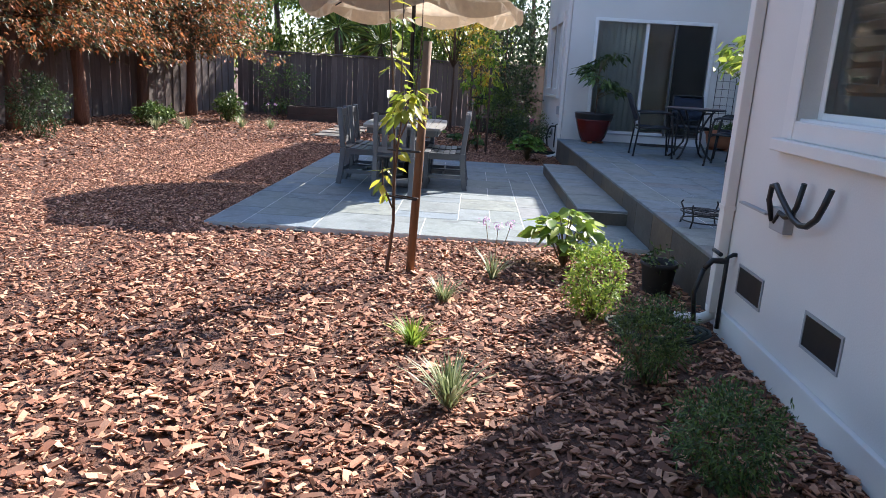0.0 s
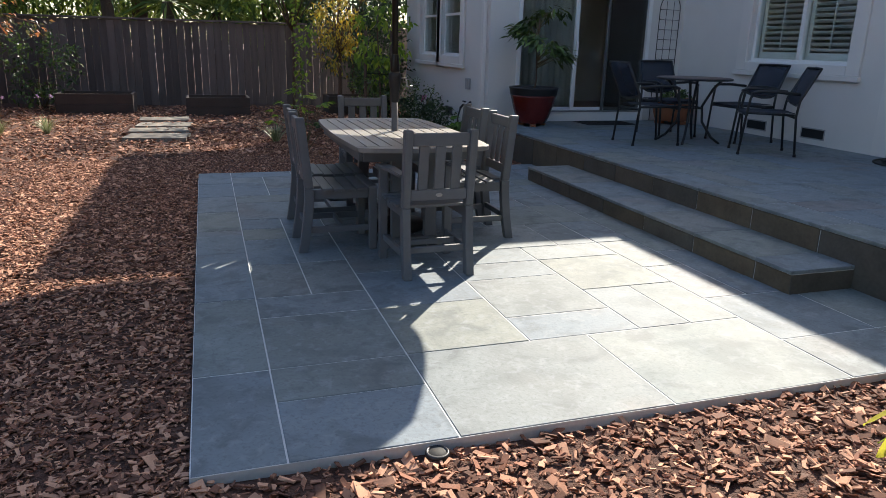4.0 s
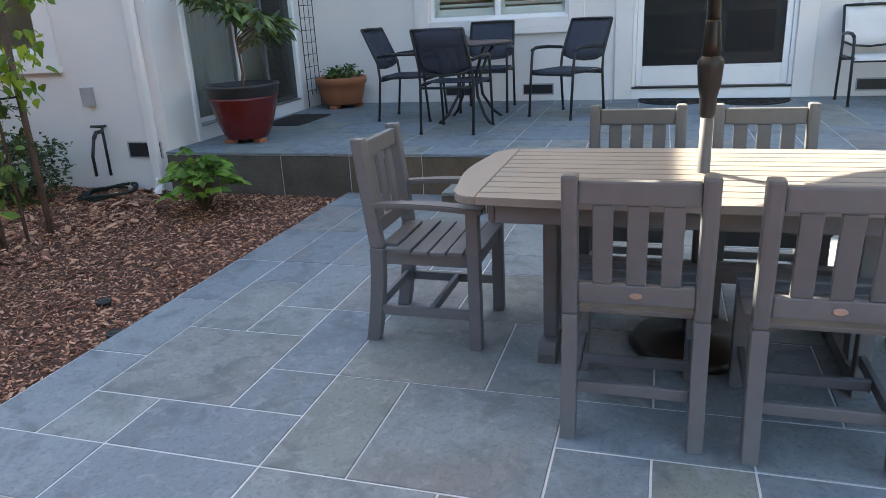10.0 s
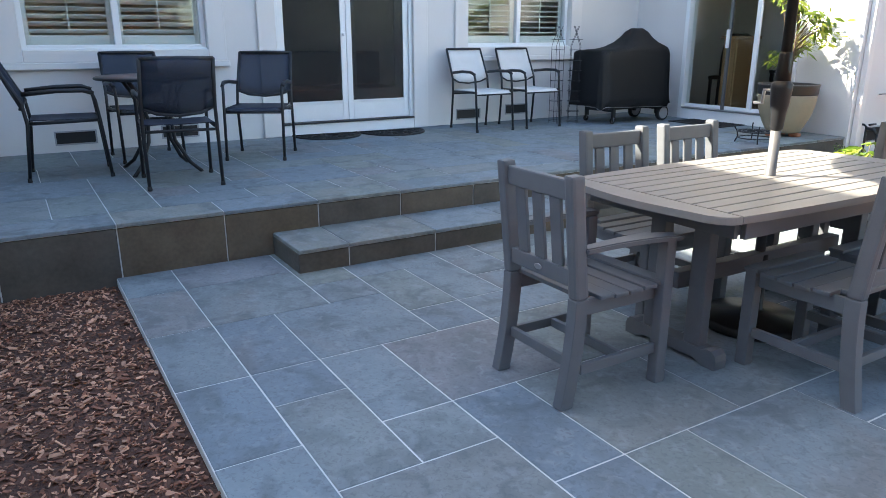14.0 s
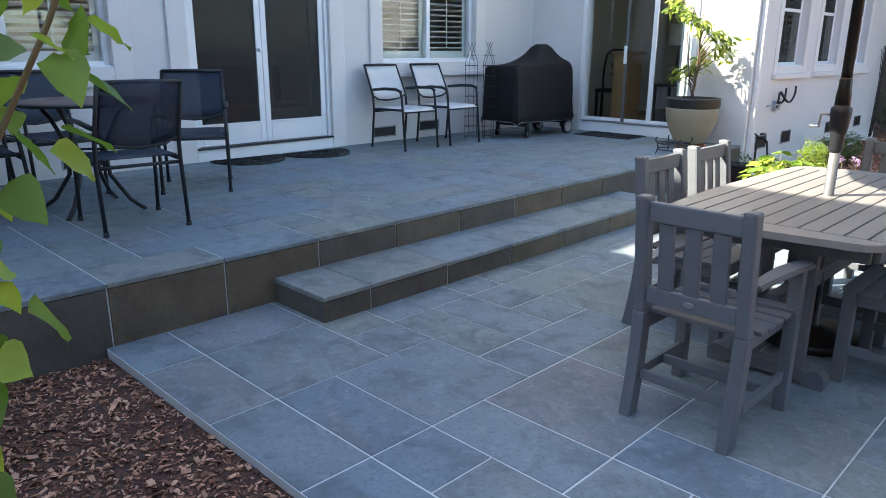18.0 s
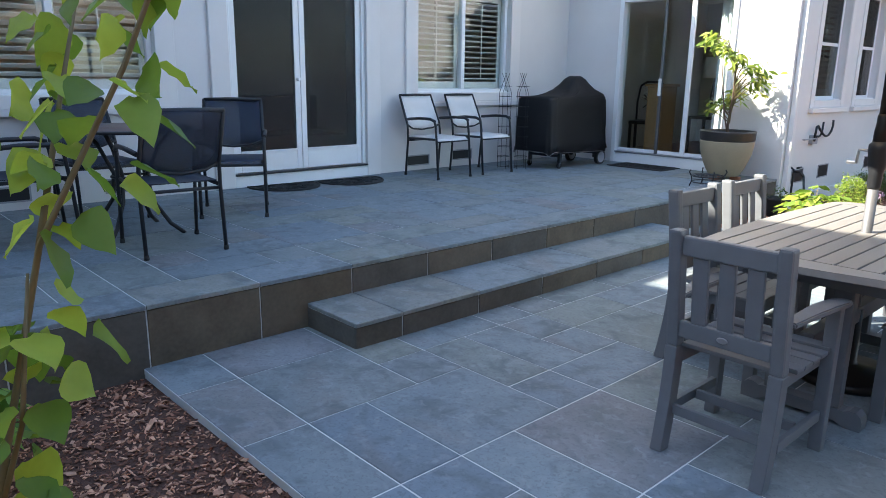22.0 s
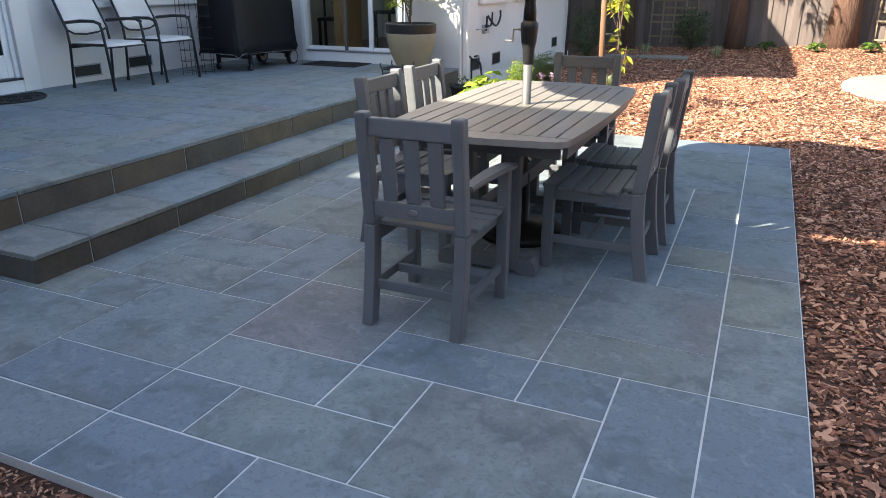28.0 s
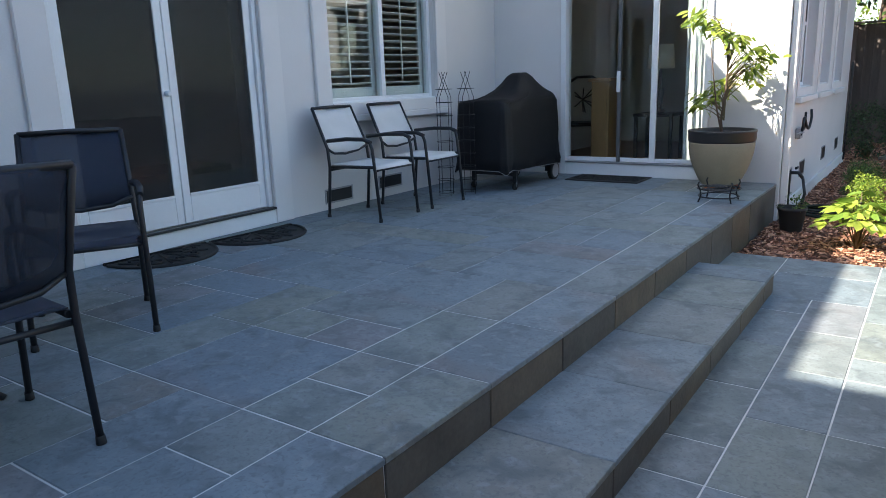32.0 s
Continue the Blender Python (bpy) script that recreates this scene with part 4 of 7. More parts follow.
# ---------- terrace furniture ----------
def sling_chair(m, cloth, label, group, back_top=0.895):
    """Tubular armchair with sling seat and back; it looks along +y."""
    c = thing("sling_chair", m, label, "chair", group)
    hw, r = 0.248, 0.0130
    for s in (-1, 1):
        side_frame = part("side_frame", tube(bmesh.new(), [(s * hw, -0.300, 0), (s * hw, -0.258, 0.42), (s * hw * 0.98, -0.275, 0.57), (s * hw * 0.94, -0.43, back_top)], r, 8), BLACK_METAL, c)
        part("foot_cap", lathe([(0.015, 0), (0.017, 0.004), (0.015, 0.03)], 10, at=(s * hw, -0.300, 0)), RUBBER, side_frame)
        front_leg = part("front_leg", tube(bmesh.new(), [(s * hw, 0.258, 0), (s * hw, 0.222, 0.43), (s * hw, 0.205, 0.58), (s * (hw + 0.005), 0.185, 0.64)], r, 8), BLACK_METAL, c)
        part("foot_cap", lathe([(0.015, 0), (0.017, 0.004), (0.015, 0.03)], 10, at=(s * hw, 0.258, 0)), RUBBER, front_leg)
        part("armrest", tube(bmesh.new(), [(s * hw * 0.99, -0.268, 0.635), (s * (hw + 0.012), -0.05, 0.655), (s * (hw + 0.012), 0.13, 0.655), (s * (hw + 0.005), 0.20, 0.63)], 0.0165, 8), BLACK_METAL, c)
        part("seat_rail", tube(bmesh.new(), [(s * (hw - 0.012), -0.245, 0.425), (s * (hw - 0.012), 0.215, 0.435)], r, 8), BLACK_METAL, c)
    part("back_bar", tube(bmesh.new(), [(-hw * 0.94, -0.43, back_top), (0, -0.445, back_top + 0.004), (hw * 0.94, -0.43, back_top)], r, 8), BLACK_METAL, c)
    part("lumbar_bar", tube(bmesh.new(), [(-hw * 0.98, -0.268, 0.565), (-hw * 0.6, -0.295, 0.525), (0, -0.305, 0.51), (hw * 0.6, -0.295, 0.525), (hw * 0.98, -0.268, 0.565)], 0.011, 8), BLACK_METAL, c)
    part("cross_bar", tube(bmesh.new(), [(-hw, 0.215, 0.41), (hw, 0.215, 0.41)], 0.011, 8), BLACK_METAL, c)
    part("cross_bar", tube(bmesh.new(), [(-hw, -0.25, 0.40), (hw, -0.25, 0.40)], 0.011, 8), BLACK_METAL, c)

    def sheet(rows, name):
        bm = bmesh.new()
        grid = [[bm.verts.new(p) for p in r] for r in rows]
        for a, b in zip(grid, grid[1:]):
            for k in range(len(a) - 1):
                bm.faces.new((a[k], a[k + 1], b[k + 1], b[k])).smooth = True
        bmesh.ops.recalc_face_normals(bm, faces=bm.faces[:])
        bmesh.ops.solidify(bm, geom=bm.faces[:], thickness=0.005)
        part(name, bm, cloth, c)
    xs = [-1 + 0.25 * i for i in range(9)]
    sheet([[(x * (hw - 0.012), -0.245 + 0.47 * v, 0.448 - 0.016 * (1 - x * x) * (1 - abs(2 * v - 1) ** 3) - (0.03 if v > 0.99 else 0)) for x in xs] for v in (0, 0.15, 0.35, 0.55, 0.75, 0.92, 1.0)], "seat")
    sheet([[(x * hw * (0.98 - 0.04 * v), -0.272 - 0.158 * v - 0.030 * (1 - x * x), (0.565 - 0.052 * (1 - x * x)) * (1 - v) + back_top * v) for x in xs] for v in (0, 0.25, 0.5, 0.75, 1.0)], "backrest")
    return c


TZ = TERR[4]
navy = sling_chair(pose(2.22, 12.03, TZ, 0, 0, -95), SLING_BLUE, "black-framed armchair with navy mesh sling by the round table", "chairs round the terrace table")
copy_thing(navy, pose(3.05, 11.16, TZ, 0, 0, 61))
copy_thing(navy, pose(2.94, 12.69, TZ, 0, 0, 176))
copy_thing(navy, pose(3.50, 12.05, TZ, 0, 0, 93))
white = sling_chair(pose(3.66, 8.34, TZ, 0, 0, 90), SLING_WHITE, "black-framed armchair with white sling against the house wall", "white chairs by the wall")
copy_thing(white, pose(3.65, 7.65, TZ, 0, 0, 90))

bistro = thing("bistro_table", pose(2.80, 12.06, TZ), "round dark metal table with curved legs and reddish top", "table")
TOPSTONE = material("mosaic_top", (0.13, 0.085, 0.075), 0.5, vary=0.3, scale=14, fine=60, bump=0.3)
part("tabletop", lathe([(0.02, 0.715), (0.40, 0.715), (0.415, 0.722), (0.415, 0.738), (0.405, 0.744), (0.01, 0.744)], 48), TOPSTONE, bistro)
part("rim", tube(bmesh.new(), [(0.416 * math.cos(a), 0.416 * math.sin(a), 0.728) for a in [2 * math.pi * k / 40 for k in range(40)]], 0.012, 8, closed=True), BLACK_METAL, bistro)
for k in range(4):
    a = math.pi / 4 + k * math.pi / 2
    c, s = math.cos(a), math.sin(a)
    part("leg", tube(bmesh.new(), [(0.30 * c, 0.30 * s, 0.715), (0.22 * c, 0.22 * s, 0.62), (0.12 * c, 0.12 * s, 0.42), (0.14 * c, 0.14 * s, 0.24), (0.26 * c, 0.26 * s, 0.07), (0.36 * c, 0.36 * s, 0.0)], 0.015, 8), BLACK_METAL, bistro)
part("ring", tube(bmesh.new(), [(0.125 * math.cos(a), 0.125 * math.sin(a), 0.40) for a in [2 * math.pi * k / 24 for k in range(24)]], 0.009, 6, closed=True), BLACK_METAL, bistro)

# covered barbecue: its length runs along y
bbq = thing("barbecue", pose(3.48, 6.36, TZ), "gas barbecue under a black fitted cover on wheels", "barbecue")
bm = bmesh.new()
L, D = 0.60, 0.30
levels = [(0.20, 1.02, 1.06), (0.30, 1.0, 1.0), (0.55, 0.99, 0.98), (0.75, 0.98, 0.96), (0.845, 0.98, 0.94), (0.866, 0.965, 0.92), (0.880, 0.80, 0.90), (0.915, 0.62, 0.82), (0.97, 0.46, 0.66), (1.03, 0.32, 0.50), (1.10, 0.21, 0.36), (1.135, 0.12, 0.2)]
rings, n = [], 48
for z, fl, fd in levels:
    ring = []
    for k in range(n):
        a = 2 * math.pi * k / n
        c, s = math.cos(a), math.sin(a)
        e = 0.17 if z < 0.87 else 0.3 if z < 0.93 else 0.5
        x, y = D * fd * math.copysign(abs(c) ** e, c), L * fl * math.copysign(abs(s) ** e, s)
        fold = 0.012 * math.sin(a * 11 + z * 3) * max(0, 1 - z) + 0.006 * math.sin(a * 23 + z * 9)
        zz = z + (0.02 * math.sin(a * 5) if z < 0.25 else 0.012 * math.sin(a * 4 + 1)) * (1 if z < 1.1 else 0.3)
        y -= 0.13 if 0.87 < z < 0.90 else 0.22 if z > 0.9 else 0
        ring.append(bm.verts.new((x + fold * c, y + fold * s, zz)))
    rings.append(ring)
for a, b in zip(rings, rings[1:]):
    for k in range(n):
        bm.faces.new((a[k], a[(k + 1) % n], b[(k + 1) % n], b[k])).smooth = True
bm.faces.new(rings[-1]).smooth = True
bmesh.ops.solidify(bm, geom=bm.faces[:], thickness=0.004)
part("cover", bm, COVER, bbq)
part("hem", tube(bmesh.new(), [(D * 1.065 * math.copysign(abs(math.cos(a)) ** 0.17, math.cos(a)), L * 1.025 * math.copysign(abs(math.sin(a)) ** 0.17, math.sin(a)), 0.198 + 0.02 * math.sin(a * 5))
                               for a in [2 * math.pi * k / 48 for k in range(48)]], 0.004, 5, closed=True), STEEL, bbq, "pale reflective hem")
for x in (-0.24, 0.24):
    part("leg", boxes((x - 0.02, x + 0.02, 0.30, 0.34, 0.07, 0.45), bevel=0.004), BLACK_METAL, bbq)
    caster = part("caster", tube(bmesh.new(), [(x - 0.012, 0.33, 0.035), (x + 0.012, 0.33, 0.035)], 0.035, 14), RUBBER, bbq)
    part("caster_fork", tube(bmesh.new(), [(x - 0.019, 0.33, 0.03), (x - 0.019, 0.33, 0.075), (x + 0.019, 0.33, 0.075), (x + 0.019, 0.33, 0.03)], 0.005, 6), STEEL, caster)
    wheel = part("wheel", tube(bmesh.new(), [(x - 0.025, -0.53, 0.095), (x + 0.025, -0.53, 0.095)], 0.095, 24), RUBBER, bbq)
    part("hubcap", tube(bmesh.new(), [(x - 0.030, -0.53, 0.095), (x + 0.030, -0.53, 0.095)], 0.072, 24), PATCH_GREY, wheel, "grey wheel disc")
    part("leg", boxes((x * 0.8 - 0.02, x * 0.8 + 0.02, -0.50, -0.46, 0.09, 0.45), bevel=0.004), BLACK_METAL, bbq)
part("lower_frame", boxes((-0.24, 0.24, -0.48, -0.45, 0.14, 0.17), (-0.24, 0.24, 0.31, 0.33, 0.14, 0.17), (-0.02, 0.02, -0.45, 0.31, 0.14, 0.17)), BLACK_METAL, bbq)


def plant_cage(m, h, label):
    """A wire cage for climbing plants: rings on four uprights."""
    c = thing("plant_cage", m, label, "plant cage", "wire plant cages")
    for k in range(4):
        a = math.pi / 4 + k * math.pi / 2
        x, y = 0.078 * math.cos(a), 0.078 * math.sin(a)
        part("upright", tube(bmesh.new(), [(x, y, 0), (x, y, h * 0.80), (-x * 0.5, y * 0.9, h)], 0.003, 5), BLACK_METAL, c)
    for k in range(9):
        z = 0.03 + k * (h * 0.84) / 8
        part("ring", tube(bmesh.new(), [(0.080 * math.cos(a), 0.080 * math.sin(a), z) for a in [2 * math.pi * q / 20 for q in range(20)]], 0.0027, 5, closed=True), BLACK_METAL, c)
    return c


cage = plant_cage(pose(3.70, 7.22, TZ, 0, 0, 20), 1.16, "tall black wire plant cage by the barbecue")
copy_thing(cage, pose(3.55, 7.07, TZ, 0, 0, 55))


def half_mat(m):
    mat_ob = thing("door_mat", m, "half-round black rubber door mat with pierced scrollwork", "door mat", "half-round mats")
    w, d = 0.37, 0.43
    arc = [(w * math.cos(math.pi * k / 28), -d * math.sin(math.pi * k / 28)) for k in range(29)]
    part("rim", tube(bmesh.new(), [(x, y, 0.008) for x, y in arc], 0.011, 6, closed=True), RUBBER, mat_ob)
    part("backing", slab([(x * 0.99, y * 0.99) for x, y in arc][::-1], 0.001, 0.005), RUBBER, mat_ob)
    for k in range(5):
        a = math.pi * (k + 0.5) / 5
        cx, cy = w * 0.62 * math.cos(a), -d * 0.62 * math.sin(a)
        spiral = [(cx + (0.085 - 0.0055 * q) * math.cos(q * 0.55 + a), cy + (0.085 - 0.0055 * q) * math.sin(q * 0.55 + a), 0.009) for q in range(14)]
        part("scroll", tube(bmesh.new(), spiral, 0.009, 5), RUBBER, mat_ob)
    for k in range(4):
        a = math.pi * (k + 1) / 5
        part("scroll", tube(bmesh.new(), [(0.05 * math.cos(a), -0.05 * math.sin(a), 0.009), (w * 0.85 * math.cos(a), -d * 0.85 * math.sin(a), 0.009)], 0.008, 5), RUBBER, mat_ob)
    return mat_ob


mat_1 = half_mat(pose(4.11, 10.12, TZ, 0, 0, -94))
copy_thing(mat_1, pose(4.03, 9.36, TZ, 0, 0, -94))
for x0, y0, w, d, r in ((2.28, 5.43, 0.80, 0.45, 0), (2.45, 13.78, 0.75, 0.46, 0)):
    flat = thing("door_mat", pose(x0, y0, TZ), "flat black ribbed doormat in front of the sliding door", "door mat")
    part("mat_base", boxes((0, w, 0, d, 0.001, 0.012), bevel=0.004, seg=1), RUBBER, flat)
    rib_me = to_mesh("rib", boxes((0.03, w - 0.03, -0.006, 0.006, 0.012, 0.016), bevel=0.001, seg=1), RUBBER)
    for k in range(int(d / 0.035) - 1):
        part("rib", rib_me, RUBBER, flat, at=pose(0, 0.035 * (k + 1), 0))


def pot_foot(parent, x, y, a, mat=TERRACOTTA):
    part("pot_foot", boxes((-0.035, 0.035, -0.05, 0.05, 0, 0.035), bevel=0.008), mat, parent, at=pose(x, y, 0, 0, 0, a))


red = thing("planter_pot", pose(1.61, 13.86, TZ) @ Matrix.Diagonal((1.08, 1.08, 1.0, 1.0)), "large oxblood glazed pot with a dark rim on terracotta feet", "pot")
prof = [(0.14, 0.035), (0.17, 0.04)]
for k in range(16):
    u = k / 15
    prof.append((0.17 + 0.115 * u ** 0.7 + (0.003 if k % 2 else 0), 0.05 + 0.36 * u))
part("body", lathe(prof + [(0.27, 0.405), (0.12, 0.40)], 48), RED_GLAZE, red)
part("rim_band", lathe([(0.283, 0.405), (0.293, 0.42), (0.30, 0.485), (0.312, 0.50), (0.305, 0.515), (0.285, 0.515), (0.275, 0.47), (0.274, 0.406)], 48), DARK_RIM, red, "dark unglazed rim")
part("soil", lathe([(0.01, 0.455), (0.276, 0.455), (0.27, 0.462), (0.01, 0.468)], 32), SOIL, red)
for k in range(3):
    a = 2 * math.pi * k / 3 - 1.9
    pot_foot(red, 0.145 * math.cos(a), 0.145 * math.sin(a), math.degrees(a) + 90)

tan = thing("planter_pot", pose(1.49, 5.86, TZ) @ Matrix.Diagonal((1.06, 1.06, 1.06, 1.0)), "ribbed tan pot with a dark rim standing on terracotta feet", "pot")
prof = [(0.10, 0.035), (0.135, 0.037)]
for k in range(35):
    u = k / 34
    prof.append((0.15 + 0.125 * math.sin(u * math.pi / 2) ** 0.85 + (0.0045 if k % 2 else 0), 0.042 + 0.375 * u))
part("body", lathe(prof + [(0.26, 0.42), (0.1, 0.415)], 48), STONE_POT, tan)
part("rim_band", lathe([(0.275, 0.415), (0.283, 0.43), (0.286, 0.50), (0.292, 0.512), (0.285, 0.52), (0.268, 0.52), (0.262, 0.48), (0.262, 0.418)], 48), DARK_RIM, tan, "dark rim band")
part("soil", lathe([(0.01, 0.465), (0.263, 0.465), (0.255, 0.472), (0.01, 0.48)], 32), SOIL, tan)
for k in range(3):
    a = 2 * math.pi * k / 3 + 1.2
    pot_foot(tan, 0.125 * math.cos(a), 0.125 * math.sin(a), math.degrees(a) + 90)

clay = thing("planter_pot", pose(3.88, 13.93, TZ) @ Matrix.Diagonal((1.18, 1.18, 1.15, 1.0)), "wide terracotta pot with low green plants on clay feet", "pot")
part("body", lathe([(0.14, 0.035), (0.19, 0.04), (0.225, 0.15), (0.238, 0.235), (0.255, 0.24), (0.26, 0.30), (0.25, 0.31), (0.235, 0.31), (0.225, 0.26), (0.1, 0.255)], 40), TERRACOTTA, clay)
part("soil", lathe([(0.01, 0.275), (0.226, 0.275), (0.22, 0.282), (0.01, 0.286)], 32), SOIL, clay)
for k in range(3):
    a = 2 * math.pi * k / 3 - 1.2
    pot_foot(clay, 0.15 * math.cos(a), 0.15 * math.sin(a), math.degrees(a) + 90)

stand = thing("plant_stand", pose(1.32, 6.57, TZ), "empty low wrought-iron plant stand on the terrace edge", "plant stand")
for r, z in ((0.175, 0.11), (0.135, 0.11), (0.09, 0.11), (0.165, 0.045)):
    part("ring", tube(bmesh.new(), [(r * math.cos(a), r * math.sin(a), z) for a in [2 * math.pi * k / 30 for k in range(30)]], 0.006, 6, closed=True), BLACK_METAL, stand)
for k in range(4):
    a = math.pi / 4 + k * math.pi / 2
    c, s = math.cos(a), math.sin(a)
    part("leg", tube(bmesh.new(), [(0.19 * c, 0.19 * s, 0.0), (0.165 * c, 0.165 * s, 0.06), (0.175 * c, 0.175 * s, 0.11), (0.20 * c, 0.20 * s, 0.15), (0.185 * c, 0.185 * s, 0.175)], 0.007, 6), BLACK_METAL, stand)
    part("bar", tube(bmesh.new(), [(0.175 * c, 0.175 * s, 0.11), (-0.02 * c, -0.02 * s, 0.11)], 0.005, 6), BLACK_METAL, stand)

arch = thing("wall_trellis", pose(3.95, 14.33, TZ), "arched black wire trellis leaning in the terrace corner", "trellis")
hoop = [(-0.17, 0, 0), (-0.17, 0, 1.6)] + [(0.17 * math.cos(math.pi - math.pi * k / 12), 0, 1.6 + 0.22 * math.sin(math.pi * k / 12)) for k in range(1, 12)] + [(0.17, 0, 1.6), (0.17, 0, 0)]
part("hoop", tube(bmesh.new(), hoop, 0.006, 6), BLACK_METAL, arch)
for x in (-0.06, 0.06):
    part("upright", tube(bmesh.new(), [(x, 0, 0.15), (x, 0, 1.72)], 0.004, 5), BLACK_METAL, arch)
for k in range(11):
    part("bar", tube(bmesh.new(), [(-0.17, 0, 0.2 + 0.14 * k), (0.17, 0, 0.2 + 0.14 * k)], 0.004, 5), BLACK_METAL, arch)


# ---------- mulch ----------
def rise(x, y):
    """Height of the mulch: nearly level, banked up a little towards the back fence."""
    a = np.clip((-x - 1.0) / 4.0, 0, 1) * np.clip((0.5 - y) / 4.0, 0, 1)
    b = np.clip((-x - 5.0) / 3.0, 0, 1) * np.clip((y - 9.0) / 6.0, 0, 1) + np.clip((y - 15.0) / 4.0, 0, 1) * 0.6
    return MULCH + 0.24 * a + 0.10 * b + 0.012 * np.sin(x * 2.1 + 0.7 * y) * np.sin(y * 1.7)


gx, gy = np.meshgrid(np.linspace(-14, 5, 96), np.linspace(-8, 24, 161), indexing="ij")
gz = rise(gx, gy)
verts = np.stack([gx, gy, gz], -1).reshape(-1, 3)
idx = np.arange(96 * 161).reshape(96, 161)
cell = ((gx[:-1, :-1] + 0.1 > PATIO[0] + 0.2) & (gx[:-1, :-1] < PATIO[1]) & (gy[:-1, :-1] > PATIO[2] + 0.1) & (gy[:-1, :-1] + 0.2 < PATIO[3] - 0.1))
faces = np.stack([idx[:-1, :-1], idx[1:, :-1], idx[1:, 1:], idx[:-1, 1:]], -1)[~cell]
mulch = tagged(part("mulch_bed", big_mesh("mulch_bed", verts, faces, SOIL, True), SOIL), "reddish-brown bark mulch covering the garden", "mulch", kind="structure")


def outside(x, y):
    """Whether a place is open garden, not paving or house."""
    pav = (x > PATIO[0] - 0.012) & (x < 1.2) & (y > PATIO[2] - 0.012) & (y < PATIO[3] + 0.012)
    house = (x > XN - 0.03) & (y < YN + 0.1) & (y > NEAR_END - 0.05) | (x > TERR[0] - 0.02) & (y > 5.3) & (y < 14.5) | (x > XF - 0.02) & (y > 14.2)
    return ~(pav | house)


def chips_in(rect, per_m2, seed, size=1.0):
    r = np.random.RandomState(seed)
    x0, x1, y0, y1 = rect
    n = int((x1 - x0) * (y1 - y0) * per_m2)
    x, y = r.uniform(x0, x1, n), r.uniform(y0, y1, n)
    keep = outside(x, y)
    x, y = x[keep], y[keep]
    n = len(x)
    ln = np.clip(r.lognormal(math.log(0.015), 0.45, n), 0.006, 0.042) * size
    wd = ln * r.uniform(0.22, 0.6, n)
    th = r.uniform(0.0015, 0.004, n) * size
    yaw, tip, roll = r.uniform(0, 2 * np.pi, n), r.normal(0, 0.28, n), r.normal(0, 0.30, n)
    corner = np.array([(-1, -1, -1), (1, -0.7, -1), (0.85, 1, -1), (-0.9, 0.75, -1), (-0.95, -0.8, 1), (0.9, -0.9, 1), (1, 0.8, 1), (-0.8, 1, 1)], float)
    jit = 1 + r.uniform(-0.3, 0.3, (n, 8, 3))
    p = corner[None] * jit * np.stack([ln, wd, th], -1)[:, None]
    c, s = np.cos(roll)[:, None], np.sin(roll)[:, None]
    px, py, pz = p[..., 0], p[..., 1] * c - p[..., 2] * s, p[..., 1] * s + p[..., 2] * c
    c, s = np.cos(tip)[:, None], np.sin(tip)[:, None]
    px, pz = px * c - pz * s, px * s + pz * c
    c, s = np.cos(yaw)[:, None], np.sin(yaw)[:, None]
    px, py = px * c - py * s, px * s + py * c
    z = rise(x, y) + r.uniform(0.002, 0.022, n) * size
    v = np.stack([px + x[:, None], py + y[:, None], pz + z[:, None]], -1).reshape(-1, 3)
    q = np.array([(0, 3, 2, 1), (4, 5, 6, 7), (0, 1, 5, 4), (1, 2, 6, 5), (2, 3, 7, 6), (3, 0, 4, 7)])
    f = (np.arange(n)[:, None, None] * 8 + q[None]).reshape(-1, 4)
    return v, f


PATCHES = (((-2.8, 1.1, 2.2, 7.1), 1500, 1, 1.0), ((-5.6, -2.7, 5.0, 14.0), 1350, 2, 0.82), ((-2.75, 1.15, 12.6, 16.2), 3300, 3, 0.56), ((-7.6, -2.8, -3.2, 5.0), 820, 4, 0.9),
           ((-2.8, 1.1, -3.2, 2.2), 950, 5, 0.9), ((-9.4, -5.6, 5.0, 19.5), 240, 6, 1.5), ((-5.6, 1.15, 14.0, 20.2), 300, 7, 1.4), ((-4.3, -2.7, 6.8, 14.0), 2200, 8, 0.62))
all_v, all_f, count = [], [], 0
for rect, per, seed, size in PATCHES:
    v, f = chips_in(rect, per, seed, size)
    all_v.append(v)
    all_f.append(f + count)
    count += len(v)
tagged(part("bark_chips", big_mesh("bark_chips", np.concatenate(all_v), np.concatenate(all_f), CHIPS), CHIPS), "loose reddish-brown bark chips spread over the garden", "mulch", kind="stuff")


